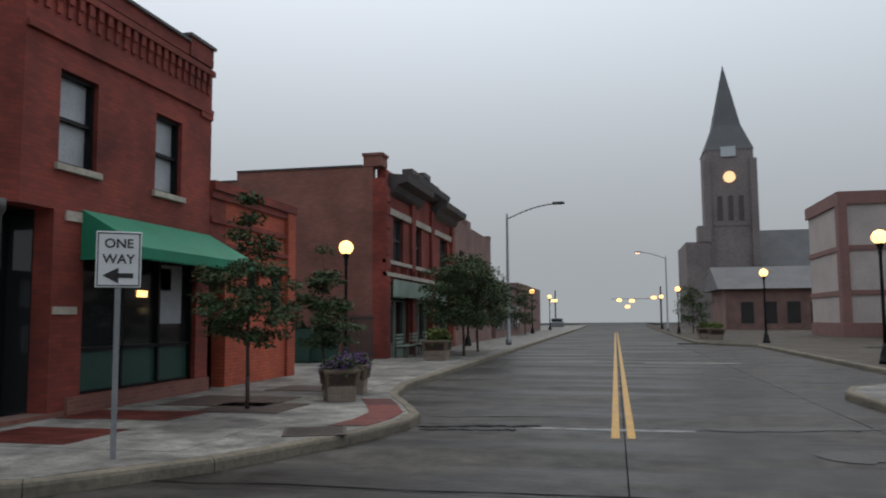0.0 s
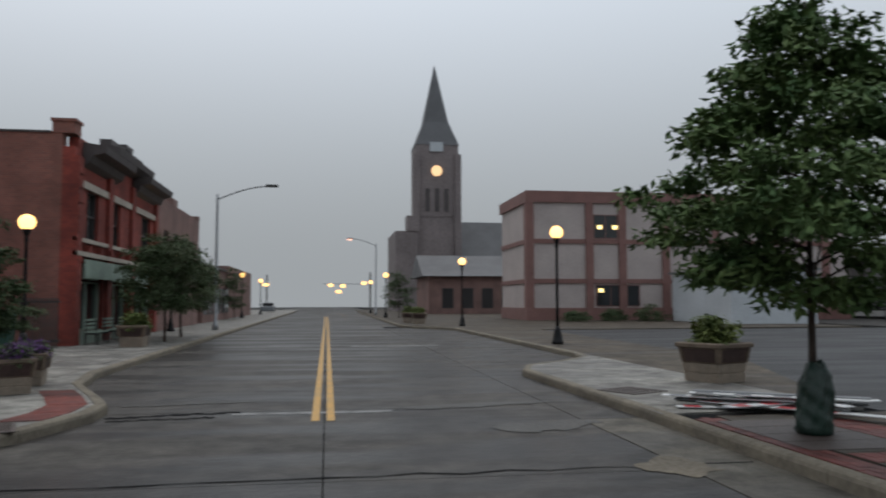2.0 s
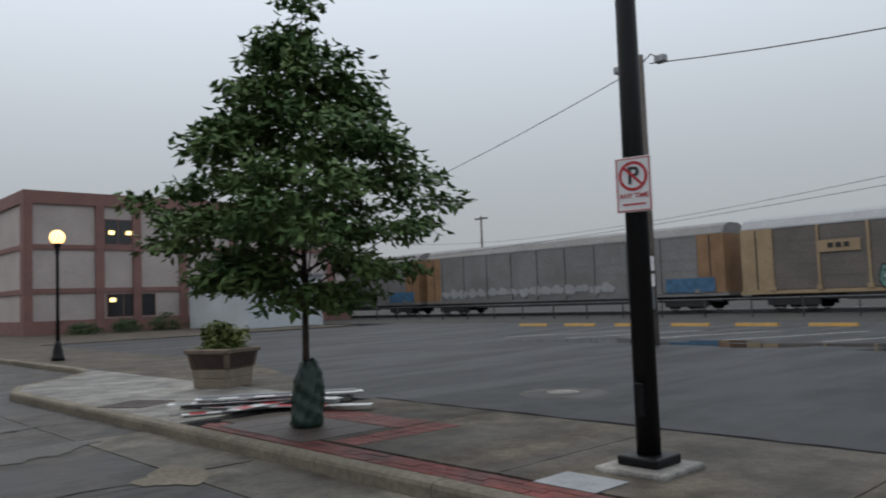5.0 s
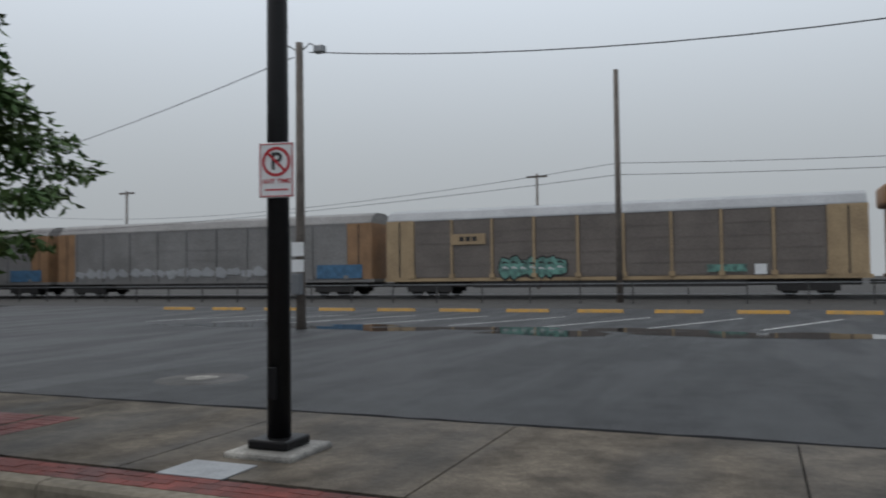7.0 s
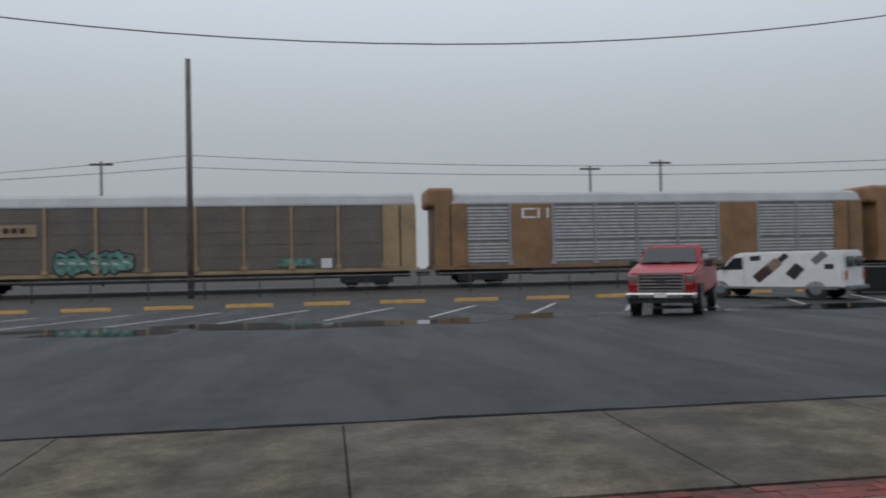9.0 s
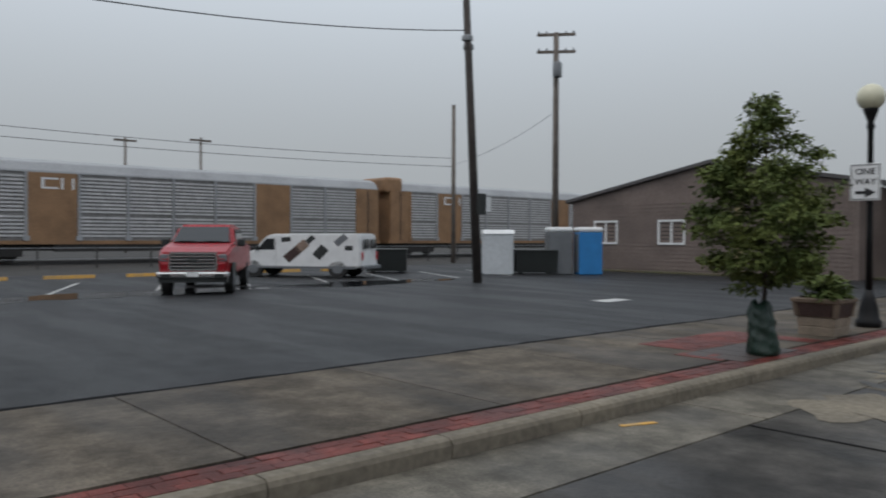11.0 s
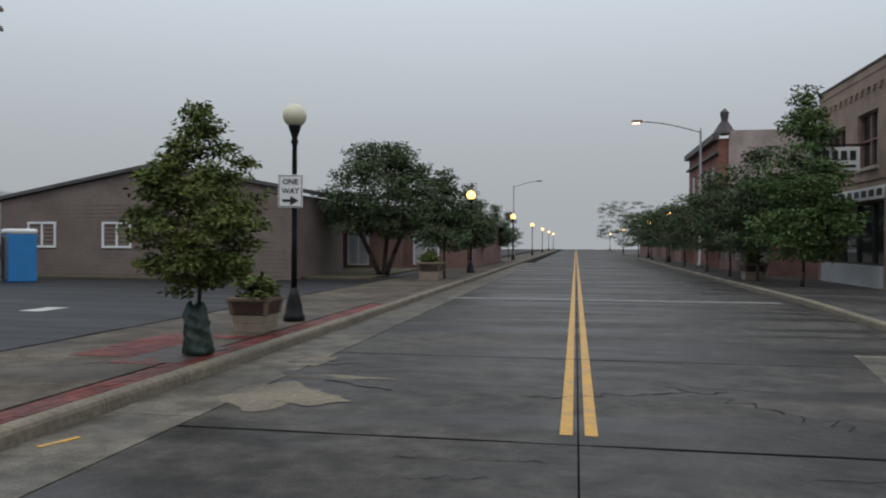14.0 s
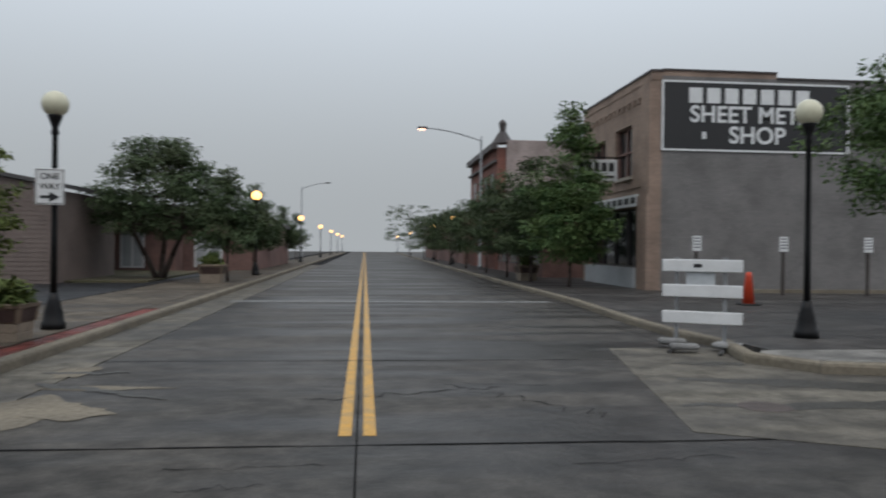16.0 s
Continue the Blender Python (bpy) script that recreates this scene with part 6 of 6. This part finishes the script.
# ---- planters ----
def planter(at, turn, label, w=1.0, flowers=False, seed=2):
    rng = random.Random(seed)
    o = thing("planter", label, "planter", at, turn, "street planters")
    a, b = w * 0.42, w * 0.52
    if w < 0.7:
        o.scale = (0.95, 0.95, 0.8)
    def taper(rows):
        """A square body from rows of (half width, height)."""
        bm = bmesh.new()
        rings = [[bm.verts.new((sx * h, sy * h, z)) for sx, sy in ((-1, -1), (1, -1), (1, 1), (-1, 1))] for h, z in rows]
        for lo, hi in zip(rings, rings[1:]):
            for k in range(4):
                bm.faces.new((lo[k], lo[(k + 1) % 4], hi[(k + 1) % 4], hi[k]))
        bm.faces.new(rings[0][::-1])
        return bm

    def side_panel(h0, z0, h1, z1, wide, thick):
        """A flat board on the +x face, between two heights of the taper."""
        bm = bmesh.new()
        lo = [bm.verts.new((h0 + dx, sy * h0 * wide, z0)) for dx, sy in ((-0.01, -1), (thick, -1), (thick, 1), (-0.01, 1))]
        hi = [bm.verts.new((h1 + dx, sy * h1 * wide, z1)) for dx, sy in ((-0.01, -1), (thick, -1), (thick, 1), (-0.01, 1))]
        for k in range(4):
            bm.faces.new((lo[k], lo[(k + 1) % 4], hi[(k + 1) % 4], hi[k]))
        bm.faces.new(lo[::-1])
        bm.faces.new(hi)
        return bm

    part("tub", taper([(a, 0.0), (a * 1.03, 0.15), (a * 1.0, 0.158), (a * 1.0, 0.172), (a * 1.035, 0.18), (a * 1.07, 0.33), (a * 1.0, 0.34)]), M["pot"], o, "tan ribbed concrete tub")
    part("upper_tub", taper([(a * 1.02, 0.335), (a * 1.06, 0.35), (b * 0.99, 0.62)]), M["pot_band"], o, "dark tan upper tub")
    for k in range(4):
        q = part("side_board", side_panel(a * 1.07, 0.365, b * 0.98, 0.6, 0.8, 0.014), M["pot_top"], o, "dark red-brown side board")
        q.matrix_basis = pose(0, 0, 0, 0, 0, 90 * k)
        q = part("corner_post", side_panel(a * 1.065, 0.35, b * 0.99, 0.62, 0.12, 0.03), M["pot_band"], o)
        q.matrix_basis = pose(0, 0, 0, 0, 0, 45 + 90 * k) @ pose((a * 1.06) * 0.40, 0, 0)
    part("rim", taper([(b * 0.99, 0.615), (b * 1.07, 0.63), (b * 1.08, 0.69), (b * 1.03, 0.71), (b * 0.92, 0.71), (b * 0.9, 0.6)]), M["pot_band"], o, "dark tan overhanging rim")
    part("soil", boxes((-b * 0.89, b * 0.89, -b * 0.89, b * 0.89, 0.55, 0.63)), M["soil"], o)
    me, _ = crown_mesh(rng, 1.15 if not flowers else 0.95, 0.62, 0.42 * w, "dome", 26, 34, 0.15 if not flowers else 0.09, 0.12, M["leaf_b"] if not flowers else M["leaf_d"])
    f = new("foliage", me)
    f.parent = o
    if flowers:
        me, _ = crown_mesh(rng, 0.98, 0.62, 0.58 * w, "dome", 30, 24, 0.07, 0.1, M["petal"])
        f = new("flowers", me)
        f.parent = o
        tagged(f, "massed purple flowers")
    return o


planter((7.11, 13.82, 0.15), 25, "square two-tone street planter with a low shrub", 0.88)
planter((5.32, -12.57, 0.15), 0, "square two-tone street planter with green shrubs", 0.68, False, 4)
planter((-4.99, 13.83, 0.15), 30, "square street planter full of purple flowers", 0.62, True, 5)
planter((-5.19, 15.15, 0.15), 10, "square street planter full of purple flowers", 0.62, True, 6)
planter((-6.23, 27.23, 0.15), 0, "square street planter with low green plants", 0.85, False, 7)
planter((5.83, -31.16, 0.15), 0, "street planter with dry plants by the lot", 0.9, False, 8)
planter((-7.38, -35.06, 0.14), 0, "street planter with dark plants by the shops", 0.9, False, 9)
planter((6.08, 51.74, 0.15), 0, "street planter with dark plants at the depot kerb", 0.9, False, 10)
planter((5.69, 54.48, 0.15), 0, "street planter with dark plants at the depot kerb", 0.9, False, 12)

# ---- grates, pavers and patches ----
for x, y, t in ((5.01, 12.59, 28), (-3.95, 10.06, 20)):
    g = thing("tree_grate", "flat rusty iron cover in the pavement", "grate", (x, y, 0.147), t, kind="structure")
    g.scale = (0.82, 0.82, 1)
    part("frame", boxes((-0.5, 0.5, -0.5, -0.44, 0, 0.012), (-0.5, 0.5, 0.44, 0.5, 0, 0.012), (-0.5, -0.44, -0.44, 0.44, 0, 0.012), (0.44, 0.5, -0.44, 0.44, 0, 0.012)), M["iron"], g)
    part("pit", boxes((-0.44, 0.44, -0.44, 0.44, -0.02, 0.003)), M["soil"], g)
    for k in range(9):
        part("bar", boxes((-0.44, 0.44, -0.42 + k * 0.098, -0.36 + k * 0.098, 0, 0.01)), M["iron"], g)
for x0, x1, y0, y1, c in ((-8.1, -6.5, 8.5, 9.8, "paver"), (-8.4, -6.5, 10.7, 11.8, "paver"), (-7.9, -5.9, 12.6, 14.3, "iron"), (-6.8, -5.3, 11.8, 13.2, "iron"), (-7.2, -5.5, 15.4, 16.7, "iron"), (4.75, 5.9, 7.4, 9.3, "iron"), (4.78, 5.6, -10.5, -9.0, "iron")):
    p = thing("tree_pit" if c == "iron" else "paved_inset", "dark iron tree pit cover" if c == "iron" else "dark red paved inset in the pavement", "pavement", kind="structure")
    for k in range(4):
        part("plate", boxes((x0, x1, y0 + (y1 - y0) * k / 4 + 0.006, y0 + (y1 - y0) * (k + 1) / 4 - 0.006, 0.12, 0.156)), M[c], p)

pav = thing("paver_band", "band of red clay pavers behind the kerb", "pavement", kind="structure")
rng = random.Random(77)
pm = [mesh_of("paver", boxes((-0.052, 0.052, -0.104, 0.104, -0.04, 0.0)), M["paver"])]
rest = bmesh.new()
count = 0
for r in range(3):
    k = 0
    y = -18.4 + 0.1 * (r % 2)
    while y < 9.6:
        near = -13 < y < 9.6
        z = 0.152 + rng.uniform(-0.003, 0.002)
        x = KERB + 0.23 + 0.11 * r
        if near and count < 300:
            o = new("paver", pm[0])
            o.parent = pav
            o.matrix_basis = pose(x, y, z, rng.uniform(-0.6, 0.6), rng.uniform(-0.6, 0.6), rng.uniform(-0.8, 0.8))
            count += 1
        else:
            box(rest, x - 0.052, x + 0.052, y - 0.104, y + 0.104, z - 0.04, z)
        y += 0.214
for x0, x1, y0, y1 in ((5.65, 6.5, -11.5, -9.4), (5.0, 5.65, -9.3, -8.85), (5.0, 6.5, -11.8, -11.4), (5.95, 6.5, 7.3, 9.2), (5.0, 6.5, 6.8, 7.3)):
    y = y0
    while y < y1 - 0.1:
        x = x0
        while x < x1 - 0.05:
            box(rest, x + 0.003, x + 0.103, y + 0.003, y + 0.207, 0.1, 0.1545 + rng.uniform(-0.002, 0.002))
            x += 0.107
        y += 0.214
tagged(part("paver_rest", rest, M["paver"], pav), kind="stuff")
cover = thing("utility_cover", "grey metal utility cover beside the kerb", "cover", (5.14, 4.05, 0.148), kind="structure")
part("lid", boxes((-0.22, 0.22, -0.3, 0.3, 0, 0.012)), M["zinc"], cover)

# ---- broken barrier boards by the tree ----
rng = random.Random(9)
for k in range(16):
    a = -32 + rng.gauss(0, 9) + (rng.choice((-38, 30)) if k in (3, 7, 11) else 0)
    b = thing("barrier_board", "flat red and white striped barrier board lying in a pile" if k % 3 else "dark grey barrier board lying in a pile", "barrier", (6.09 + rng.gauss(0, 0.16), 10.24 + rng.gauss(0, 0.3), 0.153 + 0.0125 * k), a, "barrier boards")
    w = 0.95 + 0.3 * rng.random()
    part("board", boxes((-w, w, -0.1, 0.1, 0, 0.012)), M["sign_white"] if k % 3 else M["plastic_grey"], b)
    if k % 3:
        for j in range(int(2 * w / 0.5)):
            part("stripe", boxes((-w + 0.1 + j * 0.5, -w + 0.32 + j * 0.5, -0.098, 0.098, 0.012, 0.0135)), M["sign_red"] if k % 2 else M["plastic_grey"], b)

# ---- barricade and cone ----
bc = thing("barricade", "white three-board road barricade with sandbagged feet", "barricade", (-5.48, -12.4, 0.0), 150)
for k, z in enumerate((0.52, 0.95, 1.36)):
    part("board", rounded(-0.62, 0.62, -0.06, -0.02, z - 0.1, z + 0.1, 0.01, 1), M["white"], bc, "white plastic board")
for x in (-0.4, 0.35):
    part("leg", boxes((x - 0.03, x + 0.03, -0.02, 0.04, 0.04, 1.5)), M["zinc"], bc)
    part("foot", boxes((x - 0.03, x + 0.03, -0.75, 0.75, 0.0, 0.05)), M["dark_metal"], bc)
part("notice", boxes((-0.25, 0.2, -0.012, -0.005, 1.0, 1.3)), M["pale_wall"], bc)
part("mark", boxes((-0.13, 0.0, -0.064, -0.06, 1.33, 1.39)), M["ink"], bc)
for x, y in ((-0.42, 0.3), (0.38, 0.35), (0.3, -0.3)):
    sb = thing("sandbag", "slumped white sandbag on the barricade foot", "sandbag", (-5.48 + x * 0.9 + 0.1, -12.40 + y, 0.05), 150 + 40 * x, "sandbags")
    bm = rounded(-0.22, 0.22, -0.13, 0.13, 0.0, 0.11, 0.05, 3)
    for v in bm.verts:
        v.co.z *= 0.8 + 0.35 * math.sin(9 * v.co.x + 5 * v.co.y + 3 * x) ** 2
        v.co.y *= 1 + 0.18 * math.sin(11 * v.co.x)
    part("bag", bm, M["sandbag"], sb, "", True)
cone = thing("traffic_drum_cone", "orange and white striped traffic cone", "traffic cone", (-10.4, -20.41, 0.13))
cone.scale = (0.8, 0.8, 0.8)
part("base", rounded(-0.3, 0.3, -0.3, 0.3, 0, 0.06, 0.02), M["rubber"], cone)
part("body", lathe([(0.2, 0.06), (0.11, 1.0), (0.09, 1.12)], 16), M["orange"], cone, "", True)
for z in (0.45, 0.75):
    part("band", lathe([(0.171 - 0.09 * (z - 0.35), z - 0.07), (0.158 - 0.09 * (z - 0.35), z + 0.07)], 16), M["white"], cone, "white band", True)
for x in (-10.9, -13.9, -16.9):
    s = thing("parking_notice", "small white notice plate on a short dark post", "sign", (x, -24.9, 0.13), 0, "parking notices")
    part("post", boxes((-0.04, 0.04, -0.04, 0.04, 0, 1.6)), M["dark_timber"], s)
    part("plate", boxes((-0.15, 0.15, 0.04, 0.05, 1.45, 1.95)), M["sign_white"], s)
    each("bar", boxes(*[(-0.11, 0.11, 0.05, 0.055, 1.55 + 0.1 * k, 1.59 + 0.1 * k) for k in range(4)]), M["plastic_grey"], s)
kerb_stop = solid("low_kerb", boxes((-25, -10.9, -26.2, -26.0, 0.1, 0.26)), M["kerb"], "low concrete kerb before the painted wall", "kerb")

# ---- alley by the brick block ----
al = thing("alley_fence", "dark iron fence panel in the alley", "fence")
for k in range(14):
    part("picket", boxes((-9.6 + k * 0.085, -9.56 + k * 0.085, 24.0, 24.04, 0.14, 1.75)), M["dark_metal"], al)
each("rail", boxes((-9.65, -8.4, 23.99, 24.05, 1.6, 1.66), (-9.65, -8.4, 23.99, 24.05, 0.35, 0.41)), M["dark_metal"], al)
al.location = (0, 2.73, 0)
for x, y in ((-10.6, 25.33), (-9.9, 25.73)):
    o = thing("refuse_bin", "dark green wheeled bin in the alley", "bin", (x, y, 0.14), 10, "refuse bins")
    part("body", extrude_y([(-0.4, 0.05), (0.4, 0.05), (0.5, 1.15), (-0.5, 1.15)], -0.5, 0.5), M["green_panel"], o)
    part("lid", rounded(-0.52, 0.52, -0.52, 0.52, 1.15, 1.25, 0.03), M["plastic_dark"], o)
    for s in (-0.3, 0.3):
        part("caster", rounded(s - 0.06, s + 0.06, -0.06, 0.06, 0, 0.08, 0.02, 1), M["rubber"], o)
for y in (29.2, 31.5, 33.7):
    o = thing("bench", "pale green iron bench before the shopfront", "bench", (-7.9, y, 0.14), 0, "shopfront benches")
    each("seat", boxes(*[(-0.2 + 0.1 * k, -0.12 + 0.1 * k, -0.75, 0.75, 0.42, 0.46) for k in range(4)]), M["pale_green"], o)
    each("backrest", boxes(*[(-0.28, -0.24, -0.75, 0.75, 0.55 + 0.13 * k, 0.63 + 0.13 * k) for k in range(3)]), M["pale_green"], o)
    for s in (-0.6, 0.6):
        part("leg", boxes((-0.26, 0.2, s - 0.03, s + 0.03, 0.36, 0.42), (-0.26, -0.22, s - 0.03, s + 0.03, 0, 0.9), (0.16, 0.2, s - 0.03, s + 0.03, 0, 0.4)), M["dark_metal"], o)

# ---- tar seams, painted edge shade, leaf litter ----
seams = thing("tar_seams", "dark ragged tar seams, cracks and a painted shadow strip", "road crack", kind="structure")
rng = random.Random(41)


def crack(a, b, w, wob, z=0.0055, n=22):
    bm = bmesh.new()
    prev = None
    for k in range(n + 1):
        p = Vector(a).lerp(Vector(b), k / n)
        d = Vector((-(b[1] - a[1]), b[0] - a[0])).normalized()
        p = p + d * rng.gauss(0, wob)
        h = d * w * (0.3 + rng.random())
        cur = (bm.verts.new((*(p + h), z)), bm.verts.new((*(p - h), z)))
        if prev:
            bm.faces.new((prev[0], cur[0], cur[1], prev[1]))
        prev = cur
    part("seam", bm, M["seam"], seams)


for a, b, w, o in (((-3.0, 11.75), (-1.2, 12.15), 0.085, 0.035), ((-2.9, 11.45), (-1.5, 11.65), 0.06, 0.03), ((-5.2, -6.63), (3.5, -6.63), 0.016, 0.006), ((-5.2, -11.33), (3.5, -11.33), 0.014, 0.006), ((-5.0, 7.5), (4.3, 7.7), 0.02, 0.03), ((-1.6, -9.2), (0.6, -8.5), 0.012, 0.06), ((-2.4, -7.6), (-1.0, -9.4), 0.01, 0.08), ((1.0, 12), (3.4, 12.4), 0.02, 0.05)):
    crack(a, b, w, o)
# Dark strip painting the shadowed gap where the lot drops below the pavement
crack((EDGE + 0.2, -44.0), (EDGE + 0.2, 10.0), 0.07, 0.012, 0.1185, 160)
for k in range(16):
    x, y, a = rng.uniform(-4.6, 3.0), rng.choice((rng.uniform(-16, -4), rng.uniform(4, 16))), rng.uniform(-0.5, 0.5)
    crack((x, y), (x + math.cos(a) * rng.uniform(0.4, 1.4), y + math.sin(a) * 0.7), 0.006, 0.03, 0.0055, 12)
damp = thing("pale_dry_patches", "pale dry patches on the damp street concrete", "stain", kind="structure")
for k, (cx, cy, a, b) in enumerate(((3.2, -8.1, 0.55, 0.75), (2.75, -8.0, 0.4, 0.35), (2.9, -9.3, 0.75, 0.14), (3.55, -10.4, 0.25, 0.5), (3.5, 3.5, 0.4, 0.7), (3.45, 7.6, 0.4, 0.45))):
    bm = bmesh.new()
    ph = rng.random() * 6
    bm.faces.new([bm.verts.new((cx + a * (0.85 + 0.18 * math.sin(3 * t + ph) + 0.12 * math.sin(7 * t) + 0.12 * rng.random()) * math.cos(t), cy + b * (0.85 + 0.2 * math.sin(4 * t - ph) + 0.12 * rng.random()) * math.sin(t), 0.0046 + 0.0034 * (k % 2))) for t in [j * math.tau / 47 for j in range(47)]])
    part("patch", bm, M["kerb"], damp)
inset = thing("kerb_inset", "curved red paver inset behind the corner kerb", "pavement", kind="structure")
arc = [(-3.39, 10.68), (-3.26, 11.44), (-3.3, 12.26), (-3.65, 13.21), (-4.07, 14.21)]
for (x0, y0), (x1, y1) in zip(arc, arc[1:]):
    part("paver", prism([(x0 - 0.06, y0 + 0.01), (x1 - 0.06, y1 - 0.01), (x1 - 0.6, y1 - 0.08), (x0 - 0.6, y0 - 0.06)], 0.1, 0.154), M["paver"], inset)
apron = solid("concrete_apron", prism([(-2.95, -6.93), (-14.78, -0.94), (-12.16, -10), (-7.94, -9.43), (-6.04, -9.93), (-5.46, -10.99), (-5.78, -12.54), (-3.99, -12.58)], -0.01, 0.006), M["gutter"], "pale damp concrete apron at the corner", "road")
wet = thing("wet_stains", "dark wet stains and runoff on the corner concrete", "stain", kind="structure")
rng = random.Random(52)


def stain(a, b, w0, w1, z=0.0085, n=26):
    """A dark run of water from a to b, of uneven width."""
    bm = bmesh.new()
    a, b = Vector(a), Vector(b)
    d = Vector((-(b - a).y, (b - a).x)).normalized()
    prev, off = None, 0.0
    for k in range(n + 1):
        off = 0.8 * off + rng.gauss(0, 0.03)
        u = k / n
        half = (w0 + (w1 - w0) * u) * (0.25 + 0.75 * math.sin(math.pi * min(1, 0.06 + u * 0.94)) ** 0.5) * (0.85 + 0.3 * rng.random())
        c = a.lerp(b, u) + d * off
        cur = (bm.verts.new((*(c + d * half), z)), bm.verts.new((*(c - d * half), z)))
        if prev:
            bm.faces.new((prev[0], cur[0], cur[1], prev[1]))
        prev = cur
    part("stain", bm, M["wet_stain"], wet)


for a, b, w0, w1 in (((-3.9, -9.6), (-6.6, -8.9), 0.12, 0.42), ((-3.3, -8.0), (-7.0, -7.9), 0.08, 0.3), ((-4.4, -10.9), (-5.4, -10.9), 0.1, 0.25), ((2.0, -8.6), (3.7, -9.6), 0.03, 0.12), ((2.9, -10.4), (3.9, -10.3), 0.05, 0.08), ((-1.0, 13.4), (-3.1, 13.0), 0.05, 0.1), ((3.7, 10.4), (2.2, 10.0), 0.2, 0.5), ((3.6, 12.6), (1.2, 12.2), 0.1, 0.3)):
    stain(a, b, w0, w1)
tape = thing("yellow_scrap", "scrap of yellow tape in the gutter", "litter", (4.14, -5.93, 0.004), 70)
part("scrap", boxes((-0.18, 0.18, -0.03, 0.03, 0, 0.006)), M["yellow"], tape)
drain = thing("drain_cover", "round dark drain cover in the side street", "drain", (-4.15, -7.92, 0.004), kind="structure")
part("lid", lathe([(0.28, 0.0), (0.27, 0.008)], 20), M["iron"], drain)

# ---- shrubs before the office block ----
rng = random.Random(60)
for k, (x, y, w, h) in enumerate(((17.93, 54.9, 1.3, 0.7), (20.98, 55.62, 1.0, 0.9), (23.53, 54.69, 1.2, 1.2), (26.61, 54.91, 1.0, 1.0), (29.69, 54.07, 1.3, 1.3), (33.82, 53.89, 1.2, 1.0))):
    sh = thing("shrub", "low grey-green shrub before the office block", "shrub", (x, y, 0.14), 0, "office shrubs")
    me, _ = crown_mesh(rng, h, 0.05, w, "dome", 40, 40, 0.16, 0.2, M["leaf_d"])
    o = new("foliage", me)
    o.parent = sh
